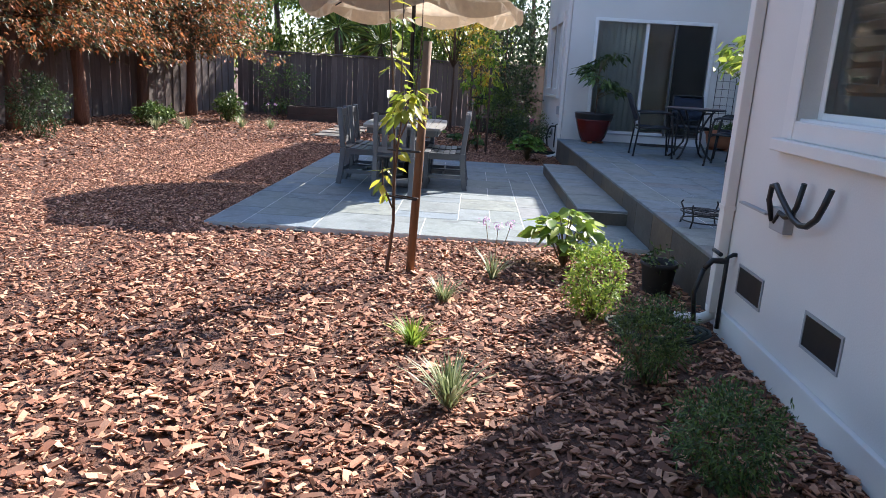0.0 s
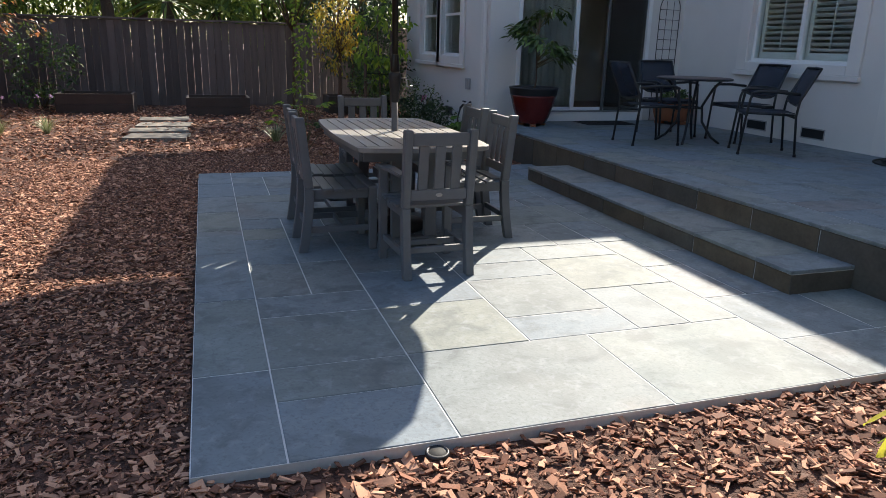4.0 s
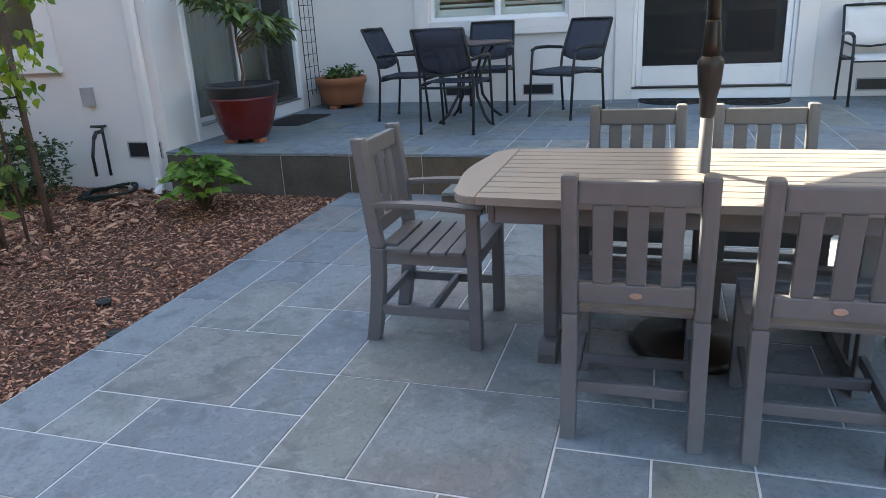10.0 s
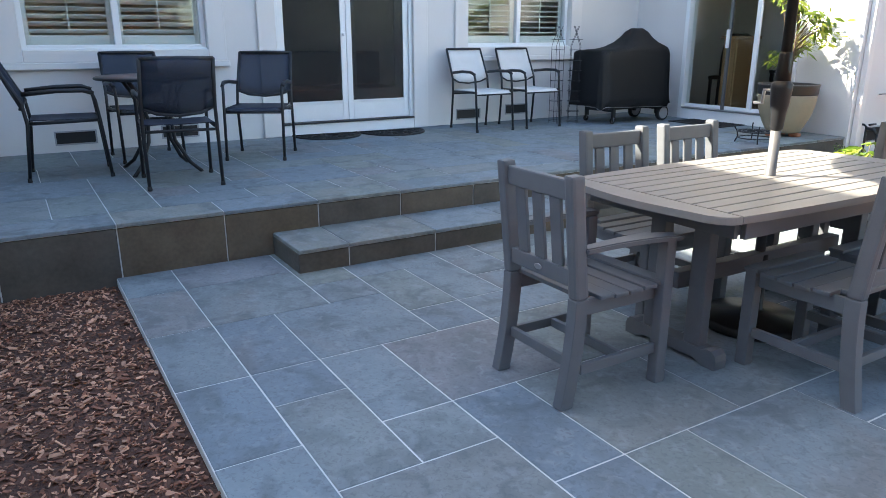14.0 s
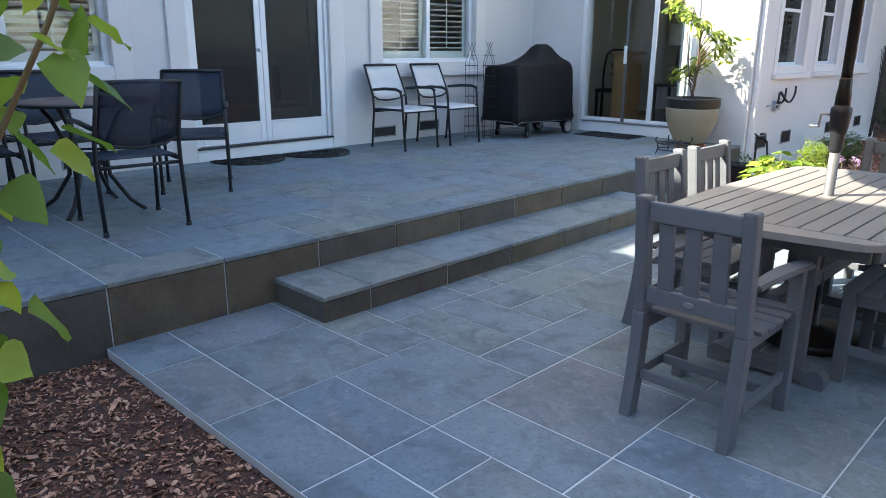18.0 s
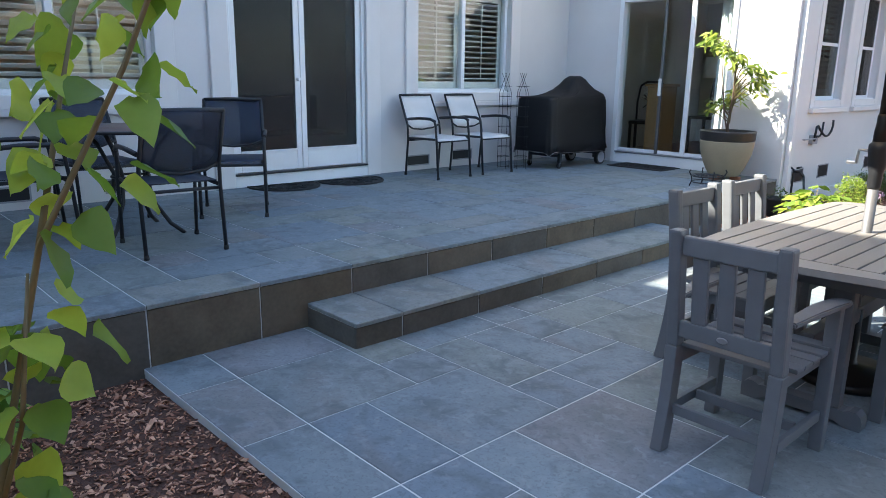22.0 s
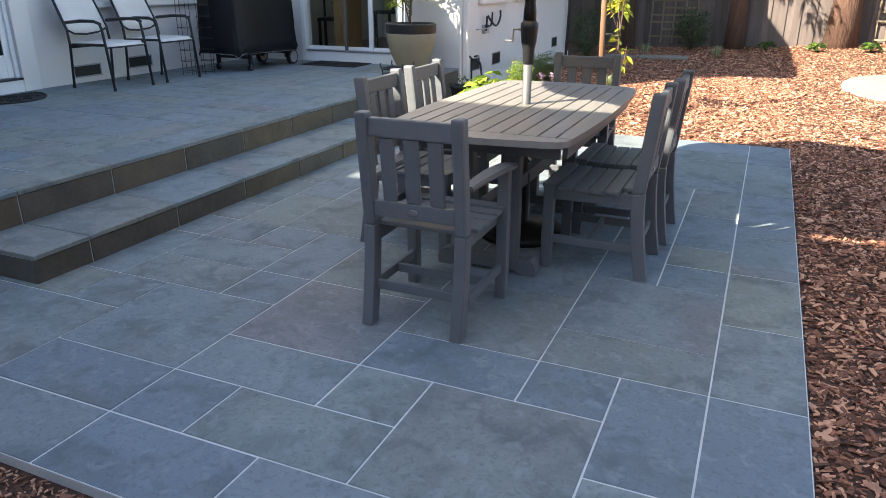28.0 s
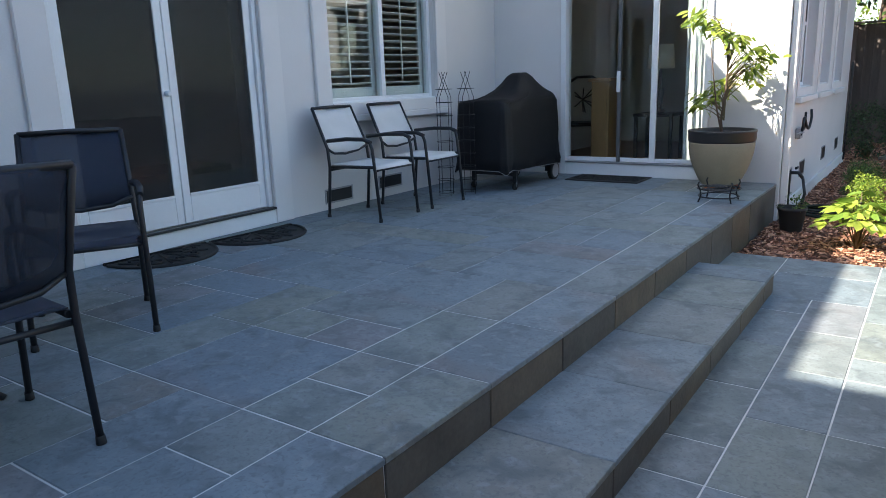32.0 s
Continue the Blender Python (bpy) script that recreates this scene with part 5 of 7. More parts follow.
# ---------- leaves ----------
def leaf_batch(name, places, ways, length, width, mat, parent=None, droop=0.25, seed=0, label="", shape="plain"):
    """Many leaves in one mesh: each a folded blade from its place along its way."""
    r = np.random.RandomState(seed)
    places, ways = np.asarray(places, float), np.asarray(ways, float)
    n = len(places)
    ways = ways / np.maximum(np.linalg.norm(ways, axis=1, keepdims=True), 1e-6)
    side = np.cross(ways, np.tile([0, 0, 1.0], (n, 1)) + r.normal(0, 0.45, (n, 3)))
    side /= np.maximum(np.linalg.norm(side, axis=1, keepdims=True), 1e-6)
    up = np.cross(side, ways)
    ln = length * r.uniform(0.65, 1.25, n)[:, None]
    wd = width * r.uniform(0.7, 1.2, n)[:, None]
    if shape == "plain":
        prof = [(0, 0), (0.42, 0.5), (1.0, 0.0)]
        rows = [(0.0, 0.0), (0.42, 0.5), (1.0, 0.0)]
        b = places
        m = places + ways * ln * 0.45 - up * wd * 0.10
        lft = places + ways * ln * 0.42 - side * wd * 0.5 + up * wd * 0.08
        rgt = places + ways * ln * 0.42 + side * wd * 0.5 + up * wd * 0.08
        tip = places + ways * ln + np.array([0, 0, -1.0]) * ln * droop
        v = np.stack([b, lft, m, rgt, tip], 1).reshape(-1, 3)
        tri = np.array([(0, 3, 2), (0, 2, 1), (1, 2, 4), (2, 3, 4)])
        f = (np.arange(n)[:, None, None] * 5 + tri[None]).reshape(-1, 3)
    else:
        us = np.array([0.0, 0.06, 0.22, 0.45, 0.68, 0.86, 1.0])
        ws = np.array([0.06, 0.34, 0.50, 0.47, 0.33, 0.15, 0.0]) if shape == "heart" else np.array([0.02, 0.07, 0.28, 0.45, 0.36, 0.16, 0.0])
        out = []
        for u, w in zip(us, ws):
            ctr = places + ways * ln * u + np.array([0, 0, -1.0]) * ln * droop * u * u - up * wd * 0.12 * (w / 0.5)
            wave = up * wd * 0.07 * np.sin(u * 9 + r.uniform(0, 6, n))[:, None]
            out += [ctr - side * wd * w + up * wd * 0.12 * (w / 0.5) + wave, ctr, ctr + side * wd * w + up * wd * 0.12 * (w / 0.5) - wave]
        v = np.stack(out, 1).reshape(-1, 3)
        q = []
        for k in range(len(us) - 1):
            a = 3 * k
            q += [(a, a + 1, a + 4, a + 3), (a + 1, a + 2, a + 5, a + 4)]
        f = (np.arange(n)[:, None, None] * (3 * len(us)) + np.array(q)[None]).reshape(-1, 4)
    return part(name, big_mesh(name, v, f, mat, shape != "plain"), mat, parent, label)


def sprigs(r, centre, radii, clumps, per, spread, lo=0.45):
    """Leaf places in clumps inside an egg-shaped crown, with gaps between the clumps, and the ways they point."""
    d = r.normal(0, 1, (clumps, 3))
    d /= np.linalg.norm(d, axis=1, keepdims=True)
    c = np.asarray(centre) + d * np.asarray(radii) * (r.uniform(lo, 1.0, clumps) ** 0.6)[:, None]
    p = np.repeat(c, per, 0) + r.normal(0, spread, (clumps * per, 3)) * np.array([1, 1, 0.7])
    w = (p - np.asarray(centre)) * 0.6 / max(radii) + r.normal(0, 0.6, p.shape)
    return p, w


def branches(parent, base, tips, mat, r0, r1, name="branch"):
    for k, tip in enumerate(tips):
        b, t = Vector(base), Vector(tip)
        mid = b.lerp(t, 0.5) + Vector((random.uniform(-0.06, 0.06), random.uniform(-0.06, 0.06), random.uniform(0.0, 0.1))) * (t - b).length
        part(name, tube(bmesh.new(), [b, mid, t], [r0, (r0 + r1) / 2, r1], 6), mat, parent)


def stem_leaves(r, pts, start, count, reach):
    """Places along a stem, and ways out of it."""
    pts = np.asarray(pts, float)
    seg = np.linalg.norm(np.diff(pts, axis=0), axis=1)
    cum = np.r_[0, np.cumsum(seg)] / seg.sum()
    u = r.uniform(start, 1, count)
    p = np.stack([np.interp(u, cum, pts[:, k]) for k in range(3)], -1)
    a = r.uniform(0, 2 * np.pi, count)
    w = np.stack([np.cos(a), np.sin(a), r.uniform(-0.5, 0.5, count)], -1)
    return p + w * reach * r.uniform(0.2, 1, count)[:, None], w


# ---------- fences ----------
def fence(name, p0, p1, z0, z1, label, board=0.142, lapped=True):
    a, b = Vector((*p0, 0)), Vector((*p1, 0))
    length, ang = (b - a).length, math.degrees(math.atan2(b.y - a.y, b.x - a.x))
    f = tagged(new(name), label, "fence", kind="structure")
    f.matrix_basis = pose(p0[0], p0[1], 0, 0, 0, ang)
    shapes = []
    for k in range(4):
        bm = boxes((0.001 * k, board + (0.008 if lapped else -0.004) + 0.001 * (k % 2), -0.010, 0.010, z0, z1 - 0.006 * k), bevel=0.003, seg=1)
        shapes.append(to_mesh("board", bm, FENCE_WOOD))
    rr = random.Random(len(name))
    for i in range(int(length / board)):
        part("board", rr.choice(shapes), FENCE_WOOD, f, at=pose(i * board, rr.uniform(-0.001, 0.001) + (0.024 if lapped and i % 2 else 0.0), 0, 0, 0, rr.uniform(-0.3, 0.3)))
    for z in (z0 + 0.25, z1 - 0.62, z1 - 0.10):
        part("rail", boxes((0, length, -0.05, -0.0135, z, z + 0.085), bevel=0.004, seg=1), FENCE_WOOD, f)
    part("cap", boxes((0, length, -0.07, 0.06, z1 + 0.002, z1 + 0.04), bevel=0.006, seg=1), FENCE_WOOD, f)
    post = to_mesh("post", boxes((-0.055, 0.055, -0.155, -0.055, z0, z1 + 0.0), bevel=0.006, seg=1), FENCE_WOOD)
    k = 0.0
    while k < length:
        part("post", post, FENCE_WOOD, f, at=pose(k + 0.06, 0, 0))
        k += 2.35
    return f


fence("fence_left", (-7.0, 20.6), (-10.3, 8.0), -0.15, 1.62, "tall weathered brown board fence along the trees")
fence("fence_far", (6.0, 20.7), (-7.0, 20.7), -0.15, 1.66, "weathered dark brown board fence with a flat cap", lapped=False)
fence("fence_back", (-10.5, -3.3), (6.0, -3.1), -0.2, 2.18, "weathered grey-brown board fence behind the mulch")


def lattice(m, w, h, nx, nz, label):
    t = thing("trellis", m, label, "trellis", "wooden trellises")
    for k in range(nx):
        x = w * k / (nx - 1)
        part("lath", boxes((x - 0.018, x + 0.018, 0.0, 0.012, 0, h * (0.8 + 0.2 * ((k * 7) % 3) / 2)), bevel=0.002, seg=1), TRELLIS_WOOD, t)
    for k in range(nz):
        z = 0.12 + (h - 0.25) * k / (nz - 1)
        a, b = (-0.03, w * 0.75) if k % 3 == 1 else ((w * 0.25, w + 0.03) if k % 3 == 2 else (-0.03, w + 0.03))
        part("lath", boxes((a, b, 0.0125, 0.0245, z, z + 0.036), bevel=0.002, seg=1), TRELLIS_WOOD, t)
    return t


lattice(pose(-0.95, -3.14, 0.05), 0.95, 1.75, 5, 11, "wooden lath trellis fixed to the back fence")
lattice(pose(-5.3, -3.16, 0.10), 0.95, 1.85, 6, 10, "wooden lath trellis fixed to the back fence")

# ---------- wire trellis at the end of the garden wall ----------
wt = thing("wall_trellis", pose(XN - 0.03, 0.42, 0.0, 0, 0, -90), "curved thin metal trellis against the garden wall", "trellis")
for k in range(4):
    part("rod", tube(bmesh.new(), [(0.05 * k, -0.02, 0.02), (0.03 + 0.05 * k, -0.03, 0.9), (0.09 * k - 0.05, -0.03, 1.35), (0.12 * k - 0.1, -0.03, 1.5 - 0.05 * abs(k - 1.5))], 0.006, 5), BLACK_METAL, wt)


# ---------- raised beds, pads, small garden fixtures ----------
def raised_bed(x0, y0, w, d, h):
    z = float(rise(np.array(x0), np.array(y0)))
    b = thing("raised_bed", pose(x0, y0, z - 0.02), "dark-stained timber raised planting bed before the fence", "raised bed", "raised beds")
    for a in ((0, w, 0, 0.045), (0, w, d - 0.045, d), (0, 0.045, 0.046, d - 0.046), (w - 0.045, w, 0.046, d - 0.046)):
        for k in range(2):
            part("plank", boxes((*a, k * h / 2 + 0.002, (k + 1) * h / 2), bevel=0.005, seg=1), BED_WOOD, b)
    part("bed_soil", boxes((0.05, w - 0.05, 0.05, d - 0.05, 0.05, h - 0.07)), SOIL, b)


raised_bed(-5.1, 18.9, 1.25, 0.75, 0.36)
raised_bed(-2.95, 18.5, 1.1, 0.75, 0.34)
raised_bed(-0.4, 18.6, 1.2, 0.7, 0.36)
for k, (x, y, w, d) in enumerate(((-3.75, 15.6, 0.85, 0.55), (-3.72, 16.25, 0.85, 0.5), (-3.68, 16.85, 0.82, 0.55), (-3.66, 17.5, 0.8, 0.5), (-1.05, -0.9, 0.9, 0.5), (-0.2, -0.55, 0.7, 0.45))):
    z = float(rise(np.array(x), np.array(y)))
    p = [(0, 0.03), (0.3 * w, 0), (w, 0.02), (w * 0.97, d * 0.6), (w, d), (0.4 * w, d * 0.97), (0.02, d)]
    ob = tagged(part("stepping_stone", slab(p, -0.03, 0.03, 0.006), CONCRETE), "pale flat stepping stone set in the mulch", "stepping stone", "stepping stones")
    ob.matrix_basis = pose(x, y, z + 0.012, 0, 0, (-6, 4, -3, 5, 10, -12)[k])
PAD, PAD_R = (-5.35, 2.35), 1.90
pad_z = float(rise(np.array(PAD[0] + 1.0), np.array(PAD[1])))
disc = tagged(part("stone_pad", lathe([(0.01, -0.08), (PAD_R - 0.01, -0.08), (PAD_R, 0.02), (0.01, 0.022)], 72), GROUT), "large round pad of pale flagstones in the mulch", "stone pad")
disc.matrix_basis = pose(PAD[0], PAD[1], pad_z + 0.01)
prng = random.Random(12)
for r0, r1, count in ((0.0, 0.5, 1), (0.52, 1.18, 7), (1.20, PAD_R - 0.02, 13)):
    turn = prng.uniform(0, 1)
    for k in range(count):
        a0, a1 = (turn + 2 * math.pi * k / count + 0.012 / max(r1, 0.1), turn + 2 * math.pi * (k + 1) / count - 0.012 / max(r1, 0.1))
        steps = 40 if count == 1 else 8
        arc = [a0 + (a1 - a0) * q / steps for q in range(steps + 1)]
        wob = [1 + 0.012 * math.sin(5 * a + k) for a in arc]
        if count == 1:
            outline = [(r1 * math.cos(a), r1 * math.sin(a)) for a in arc[:-1]]
        else:
            outline = [(r1 * w * math.cos(a), r1 * w * math.sin(a)) for a, w in zip(arc, wob)] + [(r0 * math.cos(a), r0 * math.sin(a)) for a in reversed(arc)]
        part("flagstone", slab(outline, 0.0, 0.036 + prng.uniform(-0.002, 0.002), 0.004), PAD_STONE, disc)
for x, y in ((-1.89, 7.02), (-1.58, 12.72), (-1.245, 13.08)):
    lt = thing("path_light", pose(x, y, MULCH + 0.006), "small round dark metal well light set flush in the mulch", "garden light", "well lights")
    part("housing", lathe([(0.02, 0.0), (0.042, 0.0), (0.045, 0.018), (0.036, 0.024), (0.034, 0.018)], 24), BLACK_METAL, lt)
    part("lens", lathe([(0.001, 0.016), (0.034, 0.016), (0.03, 0.02), (0.001, 0.022)], 20), RUBBER, lt)
np_ = thing("nursery_pot", pose(0.84, 5.88, MULCH + 0.01), "black plastic nursery pot with a small grey-green plant", "pot")
part("body", lathe([(0.085, 0), (0.09, 0.005), (0.115, 0.19), (0.125, 0.20), (0.125, 0.225), (0.115, 0.225), (0.105, 0.18)], 24), RUBBER, np_)
part("soil", lathe([(0.001, 0.18), (0.108, 0.18), (0.001, 0.19)], 20), SOIL, np_)
rr = np.random.RandomState(5)
pp, ww = sprigs(rr, (0, 0, 0.24), (0.11, 0.11, 0.07), 12, 8, 0.02)
leaf_batch("foliage", pp, ww, 0.05, 0.02, L_SHRUB, np_, seed=5)


# ---------- shrubs and grasses ----------
def grass_tuft(x, y, h, n, seed, mat=None, flowers=0):
    r = np.random.RandomState(seed)
    z = float(rise(np.array(x), np.array(y)))
    g = thing("grass_tuft", pose(x, y, z), "tuft of variegated pale green lily turf" + (" with lilac flowers" if flowers else ""), "plant", "grass tufts")
    a, lean = r.uniform(0, 2 * np.pi, n), np.abs(r.normal(0.28, 0.16, n))
    ln = h * r.uniform(0.7, 1.2, n)
    d = np.stack([np.cos(a), np.sin(a), 0 * a], -1)
    side = np.stack([-np.sin(a), np.cos(a), 0 * a], -1)
    base = d * r.uniform(0, 0.03, n)[:, None]
    rows = []
    for u in (0, 0.35, 0.7, 1.0):
        c = base + d * (ln * np.sin(lean) * (u + 0.6 * u * u))[:, None] + np.array([0, 0, 1.0]) * (ln * np.cos(lean) * (u - 0.32 * u * u))[:, None]
        w = 0.0045 * (1 - u ** 3) + 0.0006
        rows += [c - side * w, c + side * w]
    v = np.stack(rows, 1).reshape(-1, 3)
    q = np.array([(0, 1, 3, 2), (2, 3, 5, 4), (4, 5, 7, 6)])
    f = (np.arange(n)[:, None, None] * 8 + q[None]).reshape(-1, 4)
    part("leaf_tuft", big_mesh("leaf_tuft", v, f, mat or L_GRASS), mat or L_GRASS, g)
    for k in range(flowers):
        a = 2.4 * k
        tip = (0.10 * math.cos(a), 0.10 * math.sin(a), h * 1.55)
        part("flower_stalk", tube(bmesh.new(), [(0, 0, 0), (tip[0] * 0.6, tip[1] * 0.6, tip[2] * 0.6), tip], 0.0025, 5), STEM, g)
        p = np.array(tip) + r.normal(0, 0.014, (26, 3))
        leaf_batch("flower", p, r.normal(0, 1, (26, 3)), 0.022, 0.012, LILAC, g, seed=seed + k, label="lilac flower head")
    return g


grass_tuft(-0.59, 5.38, 0.19, 70, 1)
grass_tuft(-0.71, 4.60, 0.18, 90, 2, L_BRIGHT)
grass_tuft(-0.50, 3.96, 0.27, 110, 3)
grass_tuft(-0.27, 5.97, 0.26, 40, 8, flowers=3)
for k, (x, y) in enumerate(((-6.1, 15.1), (-5.35, 16.15), (-4.8, 16.4), (-6.5, 14.6), (-1.35, 16.5), (-1.7, 15.2))):
    grass_tuft(x, y, 0.34, 90, 10 + k, flowers=2 if k in (1, 2) else 0)
for k, (x, y) in enumerate(((-0.2, -1.2), (-1.55, -1.1), (-5.2, -2.2))):
    grass_tuft(x, y, 0.32, 80, 30 + k)
for k in range(9):
    grass_tuft(-7.0 - 0.25 * (k % 3) , 10.3 + 0.22 * (k // 3), 0.12, 120, 60 + k, L_SHRUB)


def shrub(x, y, rx, rz, clumps, per, leaf, width, mat, seed, label, stems=9, lift=0.12):
    r = np.random.RandomState(seed)
    z = float(rise(np.array(x), np.array(y)))
    s = thing("shrub", pose(x, y, z), label, "shrub")
    p, w = sprigs(r, (0, 0, rz * 0.62 + lift * 0.3), (rx, rx, rz * 0.62), clumps, per, rx * 0.13, 0.35)
    keep = p[:, 2] > 0.02
    leaf_batch("foliage", p[keep], w[keep] + np.array([0, 0, 0.35]), leaf, width, mat, s, seed=seed)
    random.seed(seed)
    branches(s, (0, 0, 0), [(rx * 0.75 * math.cos(a), rx * 0.75 * math.sin(a), rz * random.uniform(0.5, 0.95)) for a in [2 * math.pi * k / stems for k in range(stems)]], STEM, 0.008, 0.003, "stem")
    return s


shrub(0.31, 5.27, 0.19, 0.36, 120, 22, 0.026, 0.016, L_BRIGHT, 41, "small rounded bright green boxwood shrub in mulch")
shrub(0.42, 4.35, 0.19, 0.34, 150, 24, 0.034, 0.008, L_SHRUB, 42, "rounded dark green fine-leaved shrub in the shade")
shrub(0.47, 3.44, 0.20, 0.30, 150, 24, 0.034, 0.008, L_SHRUB, 43, "rounded dark green fine-leaved shrub in the shade")
shrub(-6.8, 15.2, 0.36, 0.32, 110, 18, 0.07, 0.04, L_SHRUB, 44, "leafy green shrub with pale flower heads near the fence")
shrub(-7.3, 12.2, 0.45, 0.75, 110, 18, 0.07, 0.028, L_DARK, 45, "dark green upright shrub below the trees")
shrub(-5.95, 17.1, 0.27, 0.55, 70, 16, 0.11, 0.035, L_SHRUB, 46, "green shrub with long upright leaves")
shrub(-5.4, 19.6, 0.65, 1.15, 70, 14, 0.09, 0.05, L_SHRUB, 47, "loose leggy shrub with few leaves at the fence")
shrub(-0.95, -2.35, 0.35, 0.7, 110, 18, 0.05, 0.03, L_DARK, 48, "dark green rounded shrub before the back fence")
shrub(0.75, -0.35, 0.38, 0.72, 120, 18, 0.05, 0.025, L_DARK, 49, "dark green shrub at the end of the garden wall")
shrub(-5.5, -2.6, 0.45, 0.65, 100, 16, 0.09, 0.06, L_BRIGHT, 50, "bright green leafy shrub at the back fence")
shrub(0.55, 15.5, 0.42, 0.5, 100, 16, 0.06, 0.035, L_DARK, 51, "dark green shrub under the far window")
shrub(0.75, 16.6, 0.40, 0.65, 60, 12, 0.05, 0.03, L_SHRUB, 52, "loose rose shrub under the far window")
shrub(0.45, 18.1, 0.55, 1.5, 130, 16, 0.08, 0.05, L_DARK, 53, "tall dark shrub with pale flowers by the far corner")
shrub(0.15, 17.2, 0.38, 0.95, 100, 14, 0.07, 0.04, L_SHRUB, 54, "green shrub with white flowers before the far fence")
r = np.random.RandomState(70)
rose = thing("rose_bloom", pose(0.72, 16.1, 0.52), "single pink rose bloom on a thin stem", "flower")
leaf_batch("bloom", r.normal(0, 0.022, (40, 3)), r.normal(0, 1, (40, 3)), 0.045, 0.04, PINK, rose, seed=71)
part("flower_stalk", tube(bmesh.new(), [(0, 0, 0), (0.02, 0.05, -0.25), (0.03, 0.12, -0.53)], 0.004, 5), STEM, rose)


def broad_plant(x, y, h, n, leaf, mat, seed, label):
    """Large lobed leaves on arching stalks from one crown."""
    r = np.random.RandomState(seed)
    z = float(rise(np.array(x), np.array(y)))
    b = thing("leafy_plant", pose(x, y, z), label, "plant")
    ps, ws = [], []
    for k in range(n):
        a, u = 2.4 * k, math.sqrt((k + 0.5) / n)
        tip = Vector((h * 0.52 * u * math.cos(a), h * 0.52 * u * math.sin(a), h * (1.0 - 0.5 * u * u) * r.uniform(0.75, 1.08)))
        part("stalk", tube(bmesh.new(), [(0, 0, 0), (tip.x * 0.4, tip.y * 0.4, tip.z * 0.62), tip], [0.006, 0.004, 0.003], 5), STEM, b)
        for q in range(5):
            w = a + (q - 2) * 0.62
            ps.append(tip)
            ws.append((math.cos(w), math.sin(w), -0.08 + r.uniform(-0.15, 0.15)))
    leaf_batch("foliage", ps, ws, leaf, leaf * 0.62, mat, b, droop=0.22, seed=seed, shape="lobe")
    return b


broad_plant(0.27, 6.42, 0.48, 24, 0.145, L_BRIGHT, 81, "bright yellow-green plant with large lobed leaves beside the patio")
broad_plant(0.49, 13.62, 0.48, 48, 0.12, L_BROAD, 82, "green plant with large lobed leaves beside the terrace")
broad_plant(-1.46, 14.02, 0.95, 16, 0.10, L_APRICOT, 83, "green plant with lobed leaves at the patio edge")
for k, (x, y) in enumerate(((-0.40, 15.3), (-0.85, 16.2), (-2.4, -2.45), (-3.3, -2.1), (-4.2, -2.0))):
    broad_plant(x, y, 0.20, 12, 0.12, L_SHRUB, 84 + k, "low clump of broad grey-green leaves in the mulch")
r = np.random.RandomState(90)
pp, ww = sprigs(r, (0, 0, 0.34), (0.22, 0.22, 0.10), 36, 12, 0.025, 0.2)
clay_plant = thing("pot_plant", clay.matrix_basis.copy(), "low trailing green plants filling a terracotta pot", "plant")
leaf_batch("foliage", pp, ww, 0.045, 0.03, L_SHRUB, clay_plant, seed=90)


def pot_tree(m, h, crown_r, clumps, per, leaf, width, mat, seed, label, lean=(0, 0), low=0.60):
    """A small tree in a pot: a crooked stem, forks and a loose crown of drooping leaves."""
    r = np.random.RandomState(seed)
    random.seed(seed)
    t = thing("pot_plant", m, label, "plant")
    top = (lean[0], lean[1], h)
    part("trunk", tube(bmesh.new(), [(0, 0, 0.46), (0.02, -0.015, h * 0.42), (lean[0] * 0.5, lean[1] * 0.5, h * 0.62), top], [0.013, 0.011, 0.009, 0.004], 7), BARK, t)
    for q in range(1 if mat is L_CITRUS else 0):
        a = 2.1 * q + 0.5
        part("side_stem", tube(bmesh.new(), [(0, 0, 0.46), (0.06 * math.cos(a), 0.06 * math.sin(a), h * 0.5), (0.15 * math.cos(a), 0.15 * math.sin(a), h * 0.95)], [0.009, 0.007, 0.003], 6), BARK, t)
    ps, ws = [], []
    for k in range(clumps):
        a, u = 2.4 * k + r.uniform(-0.4, 0.4), r.uniform(0.35, 1.0)
        zz = h * (low + (1.04 - low) * ((k * 0.618) % 1.0))
        tip = Vector((lean[0] * 0.8 + crown_r * u * math.cos(a), lean[1] * 0.8 + crown_r * u * math.sin(a), zz + 0.05))
        part("branch", tube(bmesh.new(), [(lean[0] * 0.5, lean[1] * 0.5, min(zz, h) * 0.88), ((tip.x + lean[0]) / 2, (tip.y + lean[1]) / 2, zz), tip], [0.006, 0.004, 0.002], 5), STEM, t)
        for q in range(per):
            ps.append(tip + Vector((r.normal(0, 0.035), r.normal(0, 0.035), r.normal(0, 0.03))))
            ws.append((math.cos(a + r.normal(0, 1.1)), math.sin(a + r.normal(0, 1.1)), r.uniform(-0.7, 0.25)))
    leaf_batch("foliage", ps, ws, leaf, width, mat, t, droop=0.3, seed=seed, shape="lobe")
    return t


pot_tree(tan.matrix_basis.copy(), 1.42, 0.36, 62, 7, 0.10, 0.036, L_CITRUS, 101, "young tree with glossy bright green leaves in a tan pot", (-0.03, 0.02), 0.48)
pot_tree(red.matrix_basis.copy(), 1.42, 0.37, 40, 9, 0.14, 0.045, L_SHRUB, 102, "young tree with long dark drooping leaves in a red pot", (0.03, 0.0))


